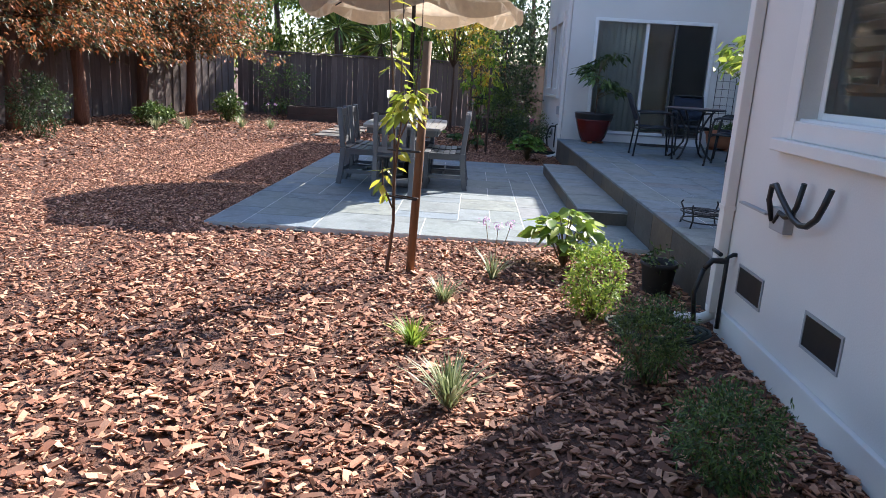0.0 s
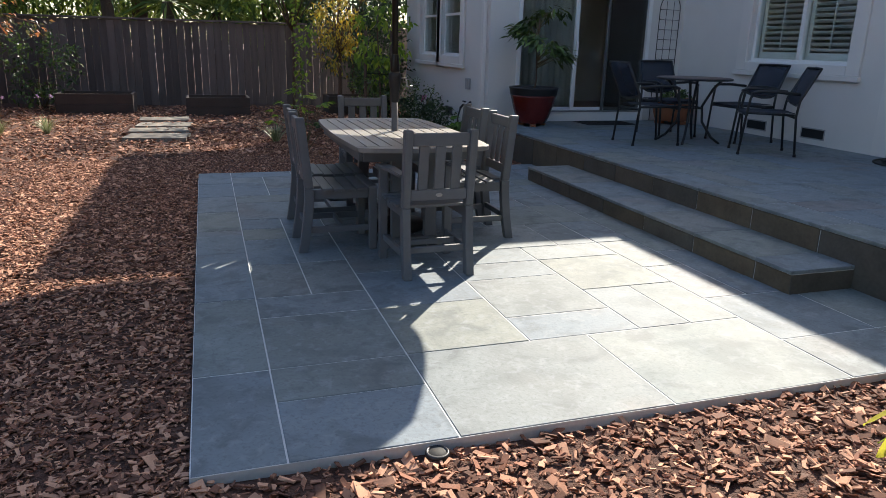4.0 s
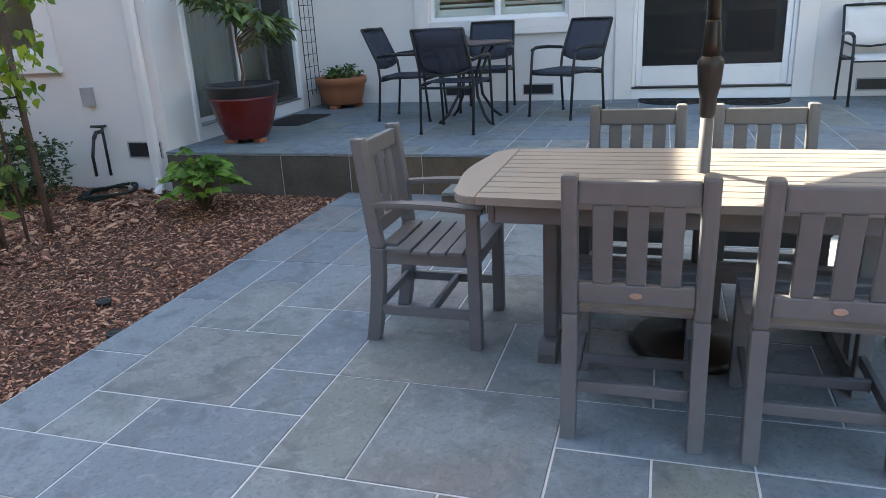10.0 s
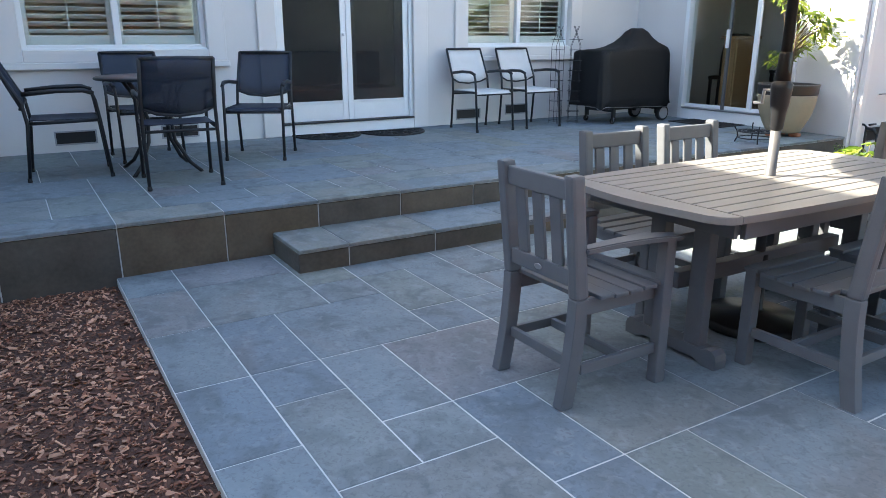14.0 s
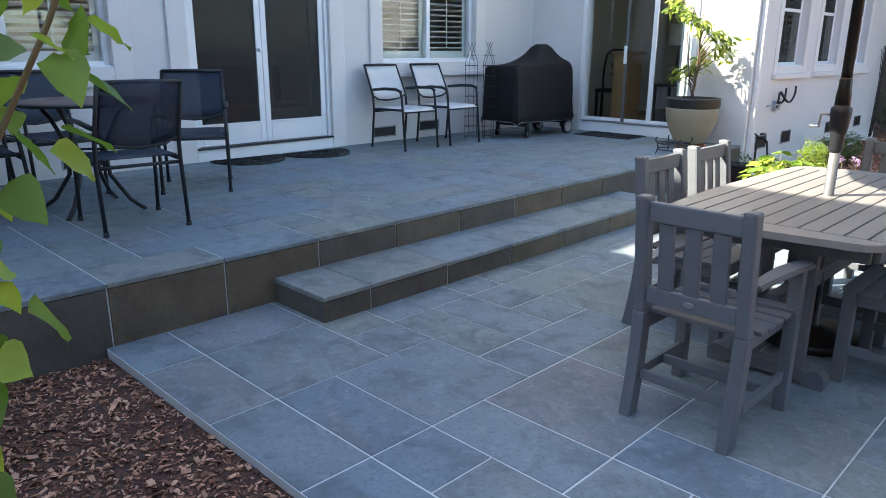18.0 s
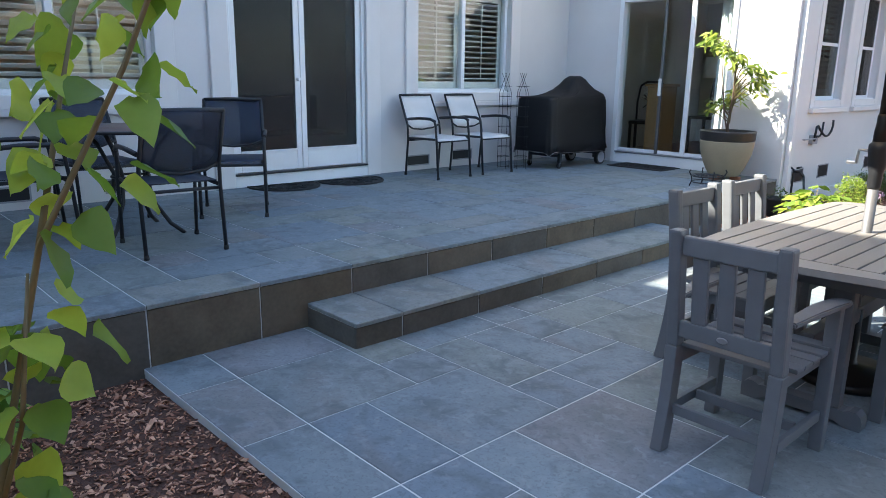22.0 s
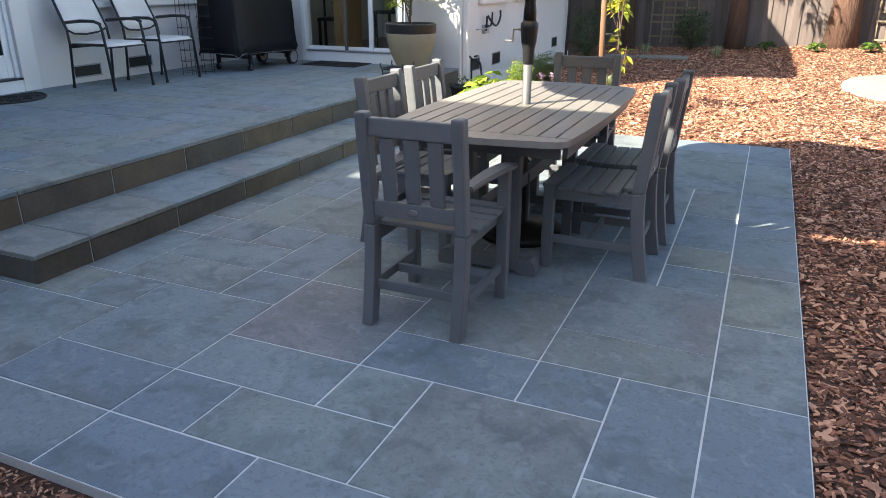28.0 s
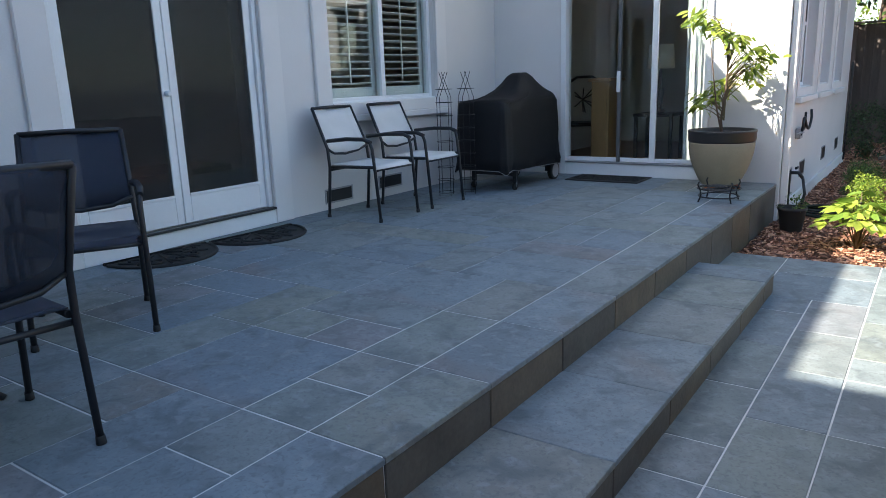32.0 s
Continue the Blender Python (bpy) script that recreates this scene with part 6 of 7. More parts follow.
# ---------- staked saplings ----------
def stake_post(x, y, z0, h, r, label, m=STAKE_WOOD):
    s = tagged(part("stake", tube(bmesh.new(), [(0, 0, 0), (0.005, 0.004, h * 0.5), (0.0, 0.0, h)], [r, r * 0.98, r * 0.96], 12), m), label, "stake", "tree stakes")
    s.matrix_basis = pose(x, y, z0, -1.0, 1.6)
    return s


stake_post(-0.855, 6.02, MULCH - 0.02, 1.60, 0.030, "round brown wooden tree stake beside a sapling")
sap = thing("sapling", pose(-1.02, 6.0, MULCH), "slim young fruit tree with sparse yellow-green leaves tied to a stake", "tree")
r = np.random.RandomState(111)
random.seed(3)
trunk = [(0, 0, -0.02), (0.035, 0.02, 0.35), (0.03, 0.0, 0.62), (0.02, 0.02, 0.9), (-0.01, 0.03, 1.35), (-0.05, 0.02, 1.8), (-0.08, 0.0, 2.35)]
part("trunk", tube(bmesh.new(), trunk, [0.013, 0.012, 0.011, 0.009, 0.007, 0.005, 0.002], 7), BARK, sap)
ps, ws = stem_leaves(r, trunk, 0.30, 30, 0.03)
for k, st in enumerate((
        [(0.03, 0.0, 0.62), (0.06, -0.03, 1.0), (0.05, -0.02, 1.5), (0.04, 0.0, 2.4)], [(0.02, 0.02, 0.85), (0.14, 0.03, 1.15), (0.17, 0.05, 1.6), (0.16, 0.05, 2.2)],
        [(0.03, 0.0, 0.62), (0.06, -0.17, 0.88), (0.10, -0.33, 1.10), (0.17, -0.48, 1.28)], [(0.03, 0.0, 0.45), (-0.04, -0.04, 0.62), (-0.05, -0.06, 0.78)])):
    part("branch", tube(bmesh.new(), st, [0.007, 0.006, 0.004, 0.002][:len(st)], 6), BARK, sap)
    p, w = stem_leaves(r, st, (0.3, 0.4, 0.68, 0.3)[k], (20, 5, 62, 8)[k], (0.03, 0.02, 0.10, 0.03)[k])
    ps, ws = np.r_[ps, p], np.r_[ws, w]
leaf_batch("foliage", ps, ws + np.array([0, 0, -0.3]), 0.098, 0.052, L_SAPLING, sap, droop=0.3, seed=112, shape="lobe")
for z in (0.545, 0.86):
    part("tie", tube(bmesh.new(), [(-0.02, -0.01, z), (0.07, -0.08, z + 0.004), (0.20, -0.16, z + 0.008), (0.205, -0.09, z + 0.006), (0.10, 0.0, z), (0.04, 0.03, z)], 0.006, 6, closed=True), RUBBER, sap, "black rubber tree tie")

lean_tree = thing("sapling", pose(-1.50, 13.86, MULCH), "young apricot tree with round bright green leaves at the patio corner", "tree")
r = np.random.RandomState(121)
main = [(0, 0, -0.02), (0.02, -0.06, 0.5), (0.0, -0.14, 0.95), (-0.03, -0.22, 1.30), (-0.06, -0.31, 1.48), (-0.10, -0.43, 1.78), (-0.12, -0.50, 2.05)]
part("trunk", tube(bmesh.new(), main, [0.007, 0.0055, 0.0045, 0.0035, 0.003, 0.0025, 0.0015], 7), STEM, lean_tree)
ps, ws = stem_leaves(r, main, 0.42, 92, 0.065)
for st in ([(0.0, -0.14, 0.95), (-0.05, -0.18, 1.12), (-0.06, -0.2, 1.28)], [(0.02, -0.06, 0.5), (-0.05, -0.12, 0.75), (-0.08, -0.16, 1.0)], [(0.0, -0.10, 0.9), (0.10, -0.12, 1.2), (0.14, -0.1, 1.6)],
           [(-0.03, -0.22, 1.30), (0.06, -0.28, 1.45), (0.12, -0.34, 1.62)]):
    part("branch", tube(bmesh.new(), st, [0.004, 0.003, 0.0015], 6), STEM, lean_tree)
    p, w = stem_leaves(r, st, 0.2, 22, 0.05)
    ps, ws = np.r_[ps, p], np.r_[ws, w]
leaf_batch("foliage", ps, ws + np.array([0, 0, -0.5]), 0.042, 0.043, L_APRICOT, lean_tree, droop=0.45, seed=122, shape="heart")

vine = thing("sapling", pose(-0.38, 14.48, MULCH), "young leafy tree trained between two dark stakes near the far wall", "tree")
r = np.random.RandomState(131)
for x, y in ((-0.18, 0.02), (0.16, -0.05)):
    part("stake", tube(bmesh.new(), [(x, y, -0.02), (x, y, 1.55)], 0.022, 8), BARK, vine)
part("crossbar", tube(bmesh.new(), [(-0.2, 0.02, 1.0), (0.18, -0.05, 1.0)], 0.008, 6), RUBBER, vine)
part("trunk", tube(bmesh.new(), [(0, 0, -0.02), (0.02, 0.02, 0.8), (-0.02, 0.0, 1.5), (0.0, 0.03, 2.2)], [0.014, 0.011, 0.008, 0.003], 7), BARK, vine)
pp, ww = sprigs(r, (0, 0, 1.55), (0.42, 0.42, 0.75), 46, 9, 0.05, 0.3)
leaf_batch("foliage", pp, ww + np.array([0, 0, -0.4]), 0.075, 0.055, L_APRICOT, vine, droop=0.4, seed=132, shape="heart")
pp, ww = sprigs(r, (0, 0, 0.7), (0.22, 0.2, 0.5), 16, 7, 0.04, 0.3)
leaf_batch("foliage", pp, ww + np.array([0, 0, -0.4]), 0.07, 0.05, L_SHRUB, vine, droop=0.4, seed=133, shape="heart")


def small_tree(x, y, h, crown, clumps, per, leaf, mat, seed, label, trunks=1, centre=0.68):
    r = np.random.RandomState(seed)
    random.seed(seed)
    z = float(rise(np.array(x), np.array(y)))
    t = thing("tree", pose(x, y, z), label, "tree")
    for k in range(trunks):
        part("trunk", tube(bmesh.new(), [(0.1 * k, 0, -0.05), (0.1 * k + 0.03, 0.02, h * 0.4), (0.05 * k, 0.0, h * 0.85)], [0.035, 0.025, 0.008], 8), BARK, t)
    tips = [(crown[0] * 0.7 * math.cos(a), crown[1] * 0.7 * math.sin(a), h * random.uniform(0.55, 0.95)) for a in [2.4 * k for k in range(9)]]
    branches(t, (0, 0, h * 0.42), tips, BARK, 0.014, 0.004)
    p, w = sprigs(r, (0, 0, h * centre), crown, clumps, per, min(crown) * 0.16, 0.3)
    leaf_batch("crown", p, w + np.array([0, 0, -0.2]), leaf, leaf * 0.5, mat, t, seed=seed)
    return t


small_tree(-0.42, 17.35, 2.6, (0.42, 0.42, 0.85), 90, 16, 0.07, L_YELLOW, 141, "small maple with yellow and orange autumn leaves", 1, 0.66)
small_tree(-1.05, 18.6, 3.6, (0.8, 0.7, 0.8), 90, 16, 0.08, L_YELLOW, 142, "small tree with golden leaves before the far fence", 1, 0.82)
small_tree(0.2, 19.3, 3.6, (0.8, 0.8, 1.6), 160, 18, 0.10, L_DARK, 143, "dark evergreen tree by the far fence", 1, 0.6)


# ---------- larger trees ----------
def spray_tree(x, y, h, trunk_r, low, crown_r, clumps, per, mat, bark, seed, label, spray=0.30, lean=(0, 0), broad=0.2):
    """A conifer: a tall tapering trunk, long limbs and flat drooping sprays."""
    r = np.random.RandomState(seed)
    random.seed(seed)
    z = float(rise(np.array(x), np.array(y)))
    t = thing("tree", pose(x, y, z), label, "tree", "trees along the fences")
    n = 8
    pts = [(lean[0] * k / n + r.normal(0, 0.02), lean[1] * k / n + r.normal(0, 0.02), -0.1 + h * k / n) for k in range(n + 1)]
    part("trunk", tube(bmesh.new(), pts, [trunk_r * (1.25 if k == 0 else 1 - 0.85 * k / n) for k in range(n + 1)], 14), bark, t)
    ps, ws = [], []
    for k in range(clumps):
        u = (k + 0.5) / clumps
        a, zz = 2.39996 * k + r.uniform(-0.3, 0.3), low + (h - low) * u ** 1.4
        reach = crown_r * (1 - 0.75 * u) * r.uniform(0.6, 1.1)
        b = Vector((lean[0] * zz / h, lean[1] * zz / h, zz))
        tip = b + Vector((reach * math.cos(a), reach * math.sin(a), -0.10 * reach + r.uniform(-0.15, 0.15)))
        mid = b.lerp(tip, 0.5) + Vector((0, 0, 0.08 * reach))
        if k < 70:
            part("limb", tube(bmesh.new(), [b, mid, tip], [0.022 + trunk_r * 0.06, 0.014, 0.005], 5), bark, t)
        tufts = max(4, per // 12)
        pick = r.randint(0, tufts, per)
        q = r.uniform(0.2, 1.05, tufts)[pick] + r.normal(0, 0.025, per)
        side = np.array([-math.sin(a), math.cos(a), 0.0])
        base = np.outer(1 - q, np.array(b)) + np.outer(q, np.array(tip)) + np.outer(r.normal(0, 0.22, tufts)[pick], side) + r.normal(0, 0.10, (tufts, 3))[pick] + r.normal(0, 0.055, (per, 3))
        ps.append(base)
        ws.append(np.outer(np.ones(per), [math.cos(a), math.sin(a), -0.35]) + np.outer(r.normal(0, 0.9, per), side) + r.normal(0, 0.5, (per, 3)))
    leaf_batch("crown", np.concatenate(ps), np.concatenate(ws), spray, spray * broad, mat, t, droop=0.35, seed=seed)
    return t


for k, (x, y, tr, ln) in enumerate(((-8.05, 12.8, 0.13, (0, 0)), (-7.75, 14.3, 0.12, (-0.4, 0.2)), (-7.75, 16.85, 0.12, (0, 0)), (-7.0, 17.6, 0.12, (0, 0)), (-8.9, 10.2, 0.13, (0, 0)))):
    spray_tree(x, y, 7.5, tr, 1.62, 2.0, 150, 150, L_CONIFER, RED_BARK, 200 + k, "tall conifer with reddish-green tufted foliage along the fence", 0.085, ln, 0.62)
for k, (x, y, tr) in enumerate(((-1.75, -2.75, 0.17), (-3.75, -2.85, 0.27), (-6.8, -2.6, 0.25))):
    spray_tree(x, y, 11.0, tr, 2.9, 3.0, 190, 80, L_REDWOOD, RED_BARK, 220 + k, "tall redwood with furrowed bark and green sprays", 0.24)


def leafy_mass(x, y, z, rx, ry, rz, clumps, per, leaf, mat, seed, label, trunk_h):
    r = np.random.RandomState(seed)
    t = thing("tree", pose(x, y, -0.1), label, "tree", "trees beyond the fences")
    part("trunk", tube(bmesh.new(), [(0, 0, 0), (0.1, 0.05, trunk_h * 0.5), (0.0, 0.0, trunk_h)], [0.16, 0.12, 0.05], 8), BARK, t)
    p, w = sprigs(r, (0, 0, z), (rx, ry, rz), clumps, per, 0.24, 0.3)
    keep = p[:, 2] > 0.1
    leaf_batch("crown", p[keep], w[keep] + np.array([0, 0, -0.3]), leaf, leaf * 0.5, mat, t, seed=seed)


MASS = "leafy green tree beyond the garden fence, or added inside to shade it"
for k, (x, y, z, rx, rz, mat) in enumerate((
        (-9.5, 23.0, 3.0, 2.2, 2.6, L_BACK), (-6.6, 23.2, 3.0, 1.9, 2.2, L_BACK), (-1.2, 23.2, 2.6, 1.6, 1.5, L_BACK), (1.0, 22.6, 2.8, 1.7, 2.4, L_DARK), (3.6, 22.4, 3.2, 2.0, 3.0, L_DARK),
        (-12.0, 19.0, 3.4, 2.3, 3.0, L_DARK), (-12.6, 14.5, 3.4, 2.4, 3.2, L_DARK), (-12.8, 10.0, 3.2, 2.2, 3.0, L_DARK), (-4.2, 25.0, 3.6, 2.4, 2.6, L_BACK),
        (1.0, -6.2, 3.2, 2.6, 3.0, L_BACK), (-2.6, -6.4, 3.4, 2.6, 3.0, L_BACK), (-6.2, -6.4, 3.2, 2.6, 3.0, L_BACK), (4.6, -6.0, 3.4, 2.4, 3.0, L_BACK), (-10.0, -5.5, 3.2, 2.6, 3.0, L_DARK), (-12.8, 4.0, 3.2, 2.4, 3.2, L_DARK),
        # The first two here are added inside the back fence to shade its boards.
        (2.4, -1.5, 3.6, 1.1, 1.5, L_DARK), (0.3, -2.1, 3.9, 1.3, 1.2, L_DARK), (-5.4, 26.6, 5.0, 2.8, 4.2, L_BACK), (-9.4, 26.0, 5.2, 2.8, 4.4, L_BACK), (-1.4, 26.6, 5.0, 2.8, 4.2, L_BACK), (-13.2, 21.5, 5.0, 2.8, 4.4, L_DARK))):
    leafy_mass(x, y, z, rx, rx * 0.8, rz, 150, 34, 0.17, mat, 300 + k, MASS, z + rz * 0.4)


def blade_palm(x, y, h, blades, length, seed, label):
    r = np.random.RandomState(seed)
    t = thing("palm", pose(x, y, -0.1), label, "palm")
    part("trunk", tube(bmesh.new(), [(0, 0, 0), (0.05, 0, h * 0.5), (0, 0, h)], [0.16, 0.13, 0.12], 10), BARK, t)
    a, e = r.uniform(0, 2 * np.pi, blades), r.uniform(-0.5, 1.3, blades)
    w = np.stack([np.cos(a) * np.cos(e), np.sin(a) * np.cos(e), np.sin(e)], -1)
    leaf_batch("crown", np.tile([0, 0, h], (blades, 1)) + w * 0.1, w, length, 0.07, L_PALM, t, droop=0.18, seed=seed)


blade_palm(-4.5, 22.2, 2.55, 170, 1.15, 401, "spiky yucca palm rising above the far fence")
blade_palm(-3.3, 22.6, 2.2, 150, 1.25, 402, "spiky yucca palm with bright arching blades")
blade_palm(-3.9, 22.9, 3.3, 150, 1.1, 403, "spiky yucca palm rising above the far fence")
blade_palm(-2.3, 22.8, 2.0, 120, 1.3, 404, "spiky yucca palm with bright arching blades")


# ---------- furniture seen through the doors ----------
hutch = thing("cabinet", pose(3.20, 4.56, 0.33), "light oak cabinet standing inside the glass door", "cabinet")
part("body", boxes((-0.12, 0.10, -0.3, 0.12, 0.0, 1.0), bevel=0.008), OAK, hutch)
part("top", boxes((-0.15, 0.13, -0.33, 0.15, 1.002, 1.04), bevel=0.006), OAK, hutch)
part("door", boxes((-0.10, 0.08, 0.122, 0.14, 0.08, 0.94), bevel=0.004), OAK, hutch)
dchair = thing("dining_chair", pose(3.75, 3.9, 0.33, 0, 0, 20), "dark carved wooden dining chair inside the house", "chair")
part("seat", boxes((-0.24, 0.24, -0.22, 0.22, 0.43, 0.48), bevel=0.012), DARK_WOOD, dchair)
for x in (-0.21, 0.21):
    for y in (-0.19, 0.19):
        part("leg", boxes((x - 0.02, x + 0.02, y - 0.02, y + 0.02, 0, 0.43), bevel=0.004), DARK_WOOD, dchair)
    part("back_post", tube(bmesh.new(), [(x, -0.2, 0.48), (x * 1.05, -0.24, 0.75), (x * 0.9, -0.27, 1.0)], 0.017, 8), DARK_WOOD, dchair)
part("back_hoop", tube(bmesh.new(), [(-0.19, -0.27, 1.0), (-0.1, -0.28, 1.06), (0.1, -0.28, 1.06), (0.19, -0.27, 1.0)], 0.018, 8), DARK_WOOD, dchair)
for k in range(5):
    a = 0.4 + 1.1 * k
    part("fretwork", tube(bmesh.new(), [(0.13 * math.cos(a), -0.25, 0.75 + 0.16 * math.sin(a)), (0.02, -0.25, 0.76), (0.15 * math.cos(a + 2), -0.255, 0.77 + 0.19 * math.sin(a + 2))], 0.010, 6), DARK_WOOD, dchair)
mantel = thing("fireplace", pose(2.3, 1.32, 0.33), "painted fireplace surround with a dark opening", "fireplace")
part("surround", boxes((-0.75, -0.45, 0, 0.15, 0, 1.15), (0.45, 0.75, 0, 0.15, 0, 1.15), (-0.45, 0.45, 0, 0.15, 0.78, 1.15), bevel=0.006), SHUTTER, mantel)
part("mantel_shelf", boxes((-0.85, 0.85, 0, 0.24, 1.152, 1.21), bevel=0.008), SHUTTER, mantel)
part("firebox", boxes((-0.449, 0.449, 0.02, 0.04, 0.0, 0.779)), DARK_WOOD, mantel)
picture = thing("picture_frame", pose(2.3, 1.31, 1.78), "dark framed picture hanging above the fireplace", "picture")
part("frame", boxes((-0.5, 0.5, 0, 0.03, 0, 0.05), (-0.5, 0.5, 0, 0.03, 0.65, 0.7), (-0.5, -0.45, 0, 0.03, 0.05, 0.65), (0.45, 0.5, 0, 0.03, 0.05, 0.65)), DARK_WOOD, picture)
part("canvas", boxes((-0.45, 0.45, 0.005, 0.015, 0.05, 0.65)), TERRACOTTA, picture)
lamp = thing("table_lamp", pose(2.76, 3.8, 0.33), "white drum-shade lamp standing on a side table", "lamp")
part("side_table", boxes((-0.25, 0.25, -0.25, 0.25, 0.55, 0.59), (-0.24, -0.2, -0.24, -0.2, 0, 0.55), (0.2, 0.24, -0.24, -0.2, 0, 0.55), (-0.24, -0.2, 0.2, 0.24, 0, 0.55), (0.2, 0.24, 0.2, 0.24, 0, 0.55), bevel=0.004), DARK_WOOD, lamp)
part("lamp_base", lathe([(0.07, 0.592), (0.075, 0.61), (0.03, 0.66), (0.05, 0.85), (0.02, 1.05), (0.01, 1.15)], 20), DARK_RIM, lamp)
part("shade", lathe([(0.17, 1.13), (0.15, 1.42), (0.146, 1.42), (0.166, 1.13)], 32), LAMP_LINEN, lamp)
sofa = thing("sofa", pose(5.4, 9.6, 0.33, 0, 0, 90), "dark sofa inside behind the double door", "sofa")
part("seat", boxes((-0.9, 0.9, -0.4, 0.4, 0.1, 0.42), bevel=0.03), DARK_WOOD, sofa)
part("backrest", boxes((-0.9, 0.9, -0.42, -0.2, 0.421, 0.85), bevel=0.03), DARK_WOOD, sofa)


# ---------- flagstones, last ----------
def stone_mesh(w, d, h, seed, mat, name="flagstone"):
    """One sawn flagstone with slightly worn edges, its top at z = 0."""
    e = 0.003
    v = [(0, 0, -h), (w, 0, -h), (w, d, -h), (0, d, -h), (0, 0, -e), (w, 0, -e), (w, d, -e), (0, d, -e), (e, e, 0), (w - e, e, 0), (w - e, d - e, 0), (e, d - e, 0)]
    f = [(8, 9, 10, 11)] + [(i, (i + 1) % 4, (i + 1) % 4 + 4, i + 4) for i in range(4)] + [(i + 4, (i + 1) % 4 + 4, (i + 1) % 4 + 8, i + 8) for i in range(4)]
    return big_mesh(name, v, f, mat)


cache = {}


def stone(parent, x0, x1, y0, y1, z, mat=SLATE, joint=0.0031, h=0.03):
    w, d = round(x1 - x0 - 2 * joint, 3), round(y1 - y0 - 2 * joint, 3)
    key = (w, d, mat.name)
    if key not in cache:
        cache[key] = stone_mesh(w, d, h, len(cache), mat)
    return part("flagstone", cache[key], mat, parent, at=pose(x0 + joint, y0 + joint, z + random.uniform(-0.0012, 0.0012)))


def fill(nx, ny, fixed, sizes, rng):
    """Covers an nx by ny grid: the fixed stones first, then stones of the given sizes."""
    grid = [[False] * ny for _ in range(nx)]
    out = []

    def lay(i0, i1, j0, j1):
        for i in range(i0, i1):
            for j in range(j0, j1):
                grid[i][j] = True
        out.append((i0, i1, j0, j1))
    for r in fixed:
        lay(*r)
    for j in range(ny):
        for i in range(nx):
            if grid[i][j]:
                continue
            opts = sizes[:]
            rng.shuffle(opts)
            for a, b in opts + [(1, 1)]:
                if i + a <= nx and j + b <= ny and all(not grid[i + p][j + q] for p in range(a) for q in range(b)):
                    lay(i, i + a, j, j + b)
                    break
    return out


# patio: a 12-inch module counted from the garden edge (i) and from the far end (j)
GX = [PATIO[0]] + [-2.405 + 0.3075 * k for k in range(11)] + [PATIO[1]]
GY = [PATIO[3] - 0.3045 * k for k in range(18)] + [PATIO[2]]
FIXED = [(0, 1, a, b) for a, b in ((0, 2), (2, 4), (4, 6), (6, 8), (8, 10), (10, 13), (13, 16), (16, 18))] + [(1, 3, 0, 1), (3, 5, 0, 1), (5, 7, 0, 1), (7, 9, 0, 1), (9, 11, 0, 1), (11, 12, 0, 1)]
FIXED += [(1, 2, 1, 2), (1, 2, 2, 4), (2, 4, 1, 3), (2, 3, 3, 4), (1, 3, 4, 5), (1, 3, 5, 7), (1, 2, 7, 8), (1, 2, 8, 9), (1, 2, 9, 11), (3, 5, 3, 4), (4, 6, 1, 2), (6, 7, 1, 2),
          (4, 5, 2, 3), (5, 7, 2, 3), (5, 7, 3, 5), (7, 9, 1, 2), (7, 9, 2, 4), (9, 11, 1, 3), (11, 12, 1, 3), (9, 10, 3, 4), (10, 12, 3, 4), (7, 8, 4, 5), (8, 10, 4, 5),
          (8, 10, 5, 6), (3, 5, 4, 6), (5, 7, 5, 7), (7, 8, 5, 7), (9, 10, 6, 7), (7, 9, 7, 9), (10, 12, 4, 6), (10, 12, 6, 7), (10, 12, 7, 8), (10, 12, 8, 10),
          (8, 9, 9, 11), (9, 10, 7, 9), (9, 10, 9, 11)]
rng = random.Random(4)
for i0, i1, j0, j1 in fill(12, 18, FIXED, [(2, 1), (1, 2), (2, 2), (2, 2), (3, 2)], rng):
    stone(patio, GX[i0], GX[i1], GY[j1], GY[j0], 0.0)
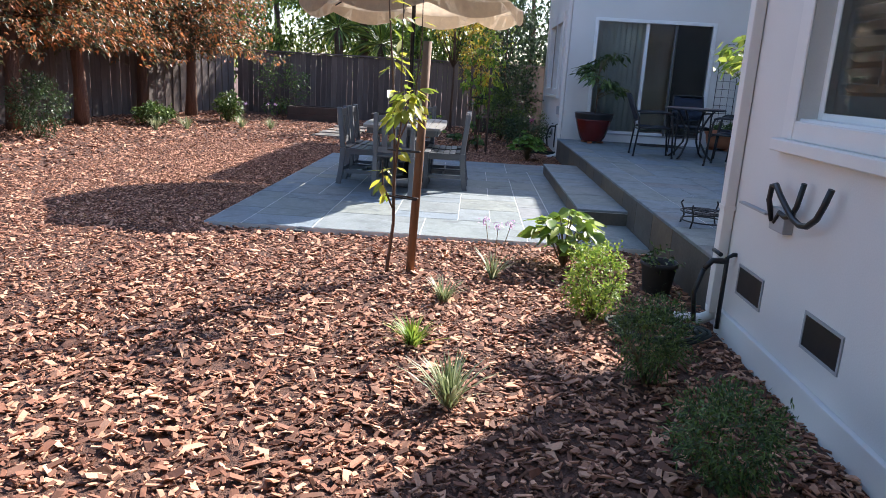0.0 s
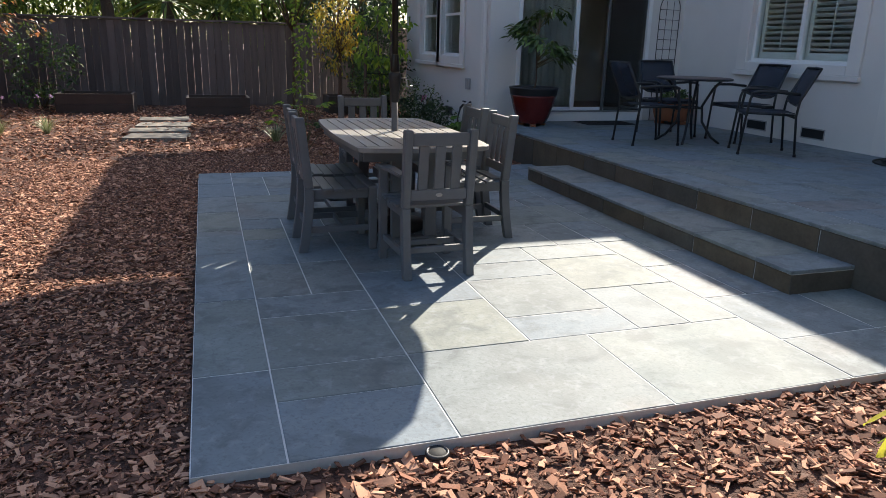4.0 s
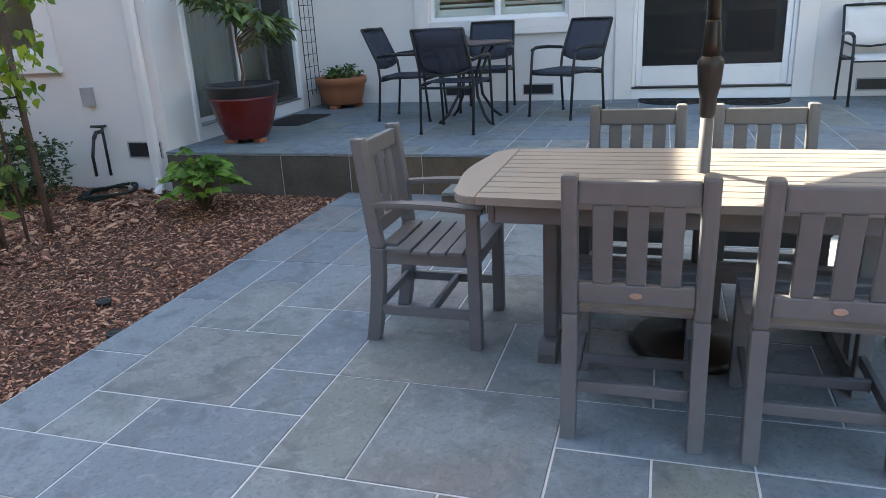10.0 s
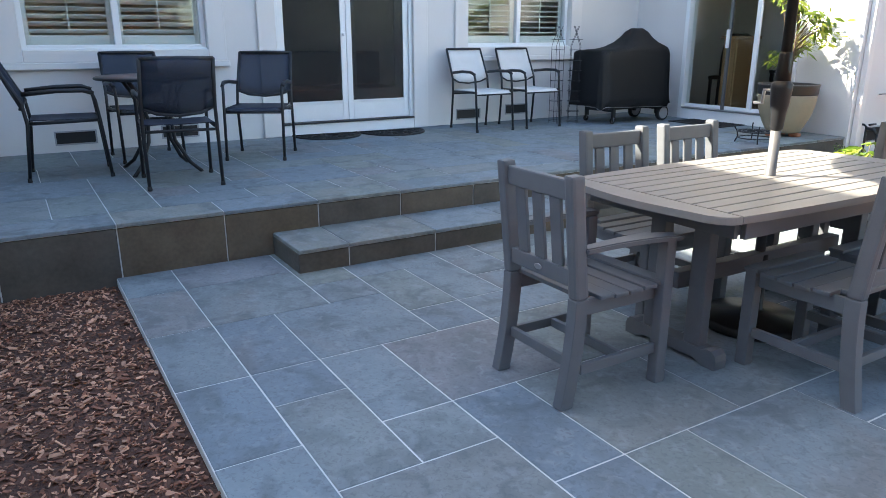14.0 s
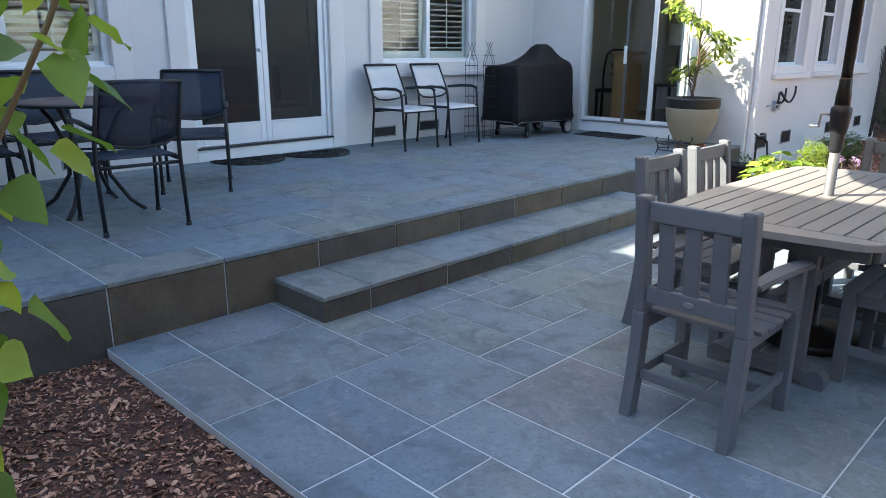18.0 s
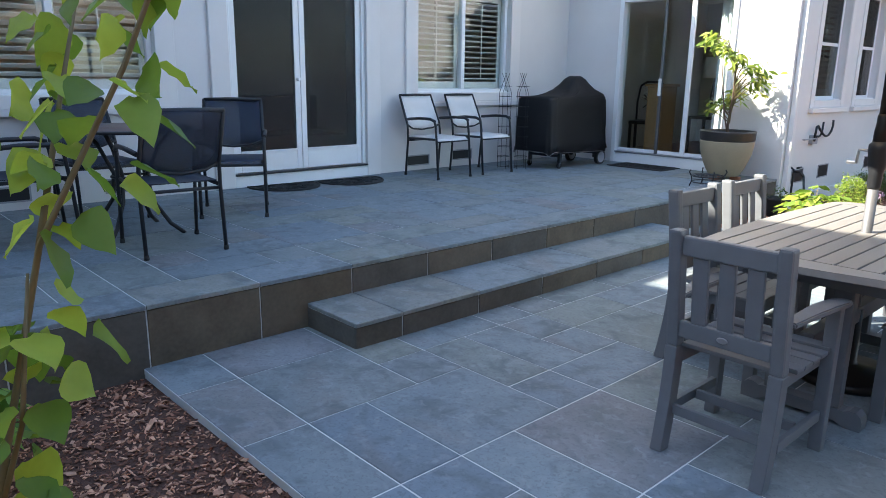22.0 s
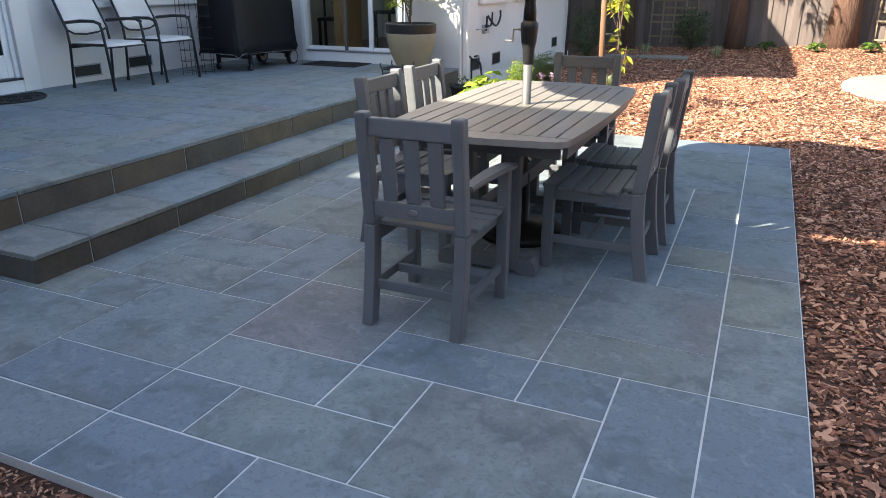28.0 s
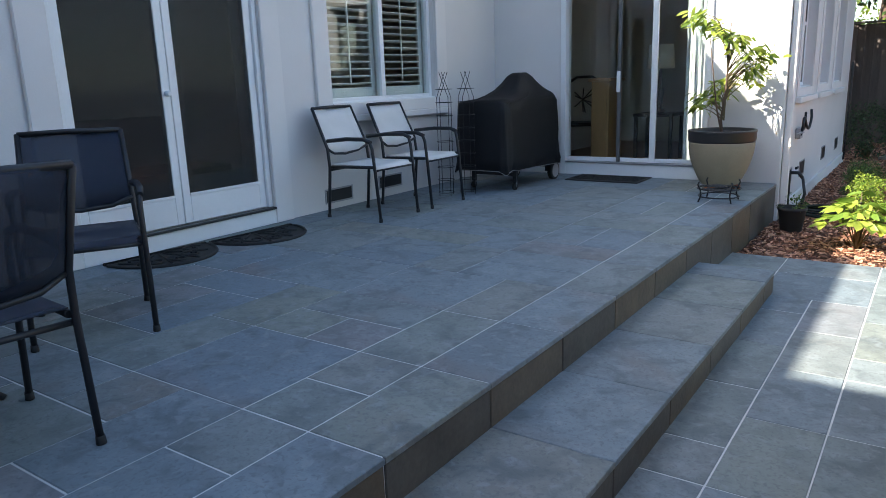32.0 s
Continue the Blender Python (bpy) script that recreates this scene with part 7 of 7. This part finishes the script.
# step: long stones on top and on the faces
SY = [STEP[2], 8.33, 8.94, 9.555, 10.17, 10.785, 11.40, STEP[3]]
for a, b in zip(SY, SY[1:]):
    stone(stone_step, STEP[0] - 0.008, STEP[1], a, b, STEP[4], h=0.022)
# terrace: a border of long stones, then the module
TY = [TERR[3]] + [14.1725 - 0.3075 * k for k in range(28)] + [TERR[2]]
TX = [TERR[0] - 0.008, 1.39, 1.71, 2.035, 2.36, 2.68, 3.0, 3.32, 3.64, 3.93, TERR[1]]
TFIX = [(0, 1, j, j + 2) for j in range(0, 28, 2)] + [(1, 2, 10, 11), (1, 2, 11, 12), (2, 4, 10, 12), (1, 2, 12, 14), (2, 3, 12, 13), (3, 4, 9, 10), (3, 4, 12, 13), (2, 3, 8, 10), (3, 5, 7, 9), (2, 4, 14, 16)]
for i0, i1, j0, j1 in fill(10, 29, TFIX, [(2, 1), (1, 2), (2, 2), (2, 1), (2, 2)], rng):
    stone(terrace, TX[i0], TX[i1], TY[j1], TY[j0], TERR[4], h=0.022)


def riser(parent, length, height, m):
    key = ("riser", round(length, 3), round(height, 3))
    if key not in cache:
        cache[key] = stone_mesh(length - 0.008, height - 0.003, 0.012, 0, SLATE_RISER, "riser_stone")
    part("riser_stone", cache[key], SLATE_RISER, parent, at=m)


def face_x(parent, x, y0, y1, z0, z1):
    riser(parent, y1 - y0, z1 - z0, Matrix(((0, 0, -1, x), (-1, 0, 0, y1 - 0.004), (0, 1, 0, z0), (0, 0, 0, 1))))


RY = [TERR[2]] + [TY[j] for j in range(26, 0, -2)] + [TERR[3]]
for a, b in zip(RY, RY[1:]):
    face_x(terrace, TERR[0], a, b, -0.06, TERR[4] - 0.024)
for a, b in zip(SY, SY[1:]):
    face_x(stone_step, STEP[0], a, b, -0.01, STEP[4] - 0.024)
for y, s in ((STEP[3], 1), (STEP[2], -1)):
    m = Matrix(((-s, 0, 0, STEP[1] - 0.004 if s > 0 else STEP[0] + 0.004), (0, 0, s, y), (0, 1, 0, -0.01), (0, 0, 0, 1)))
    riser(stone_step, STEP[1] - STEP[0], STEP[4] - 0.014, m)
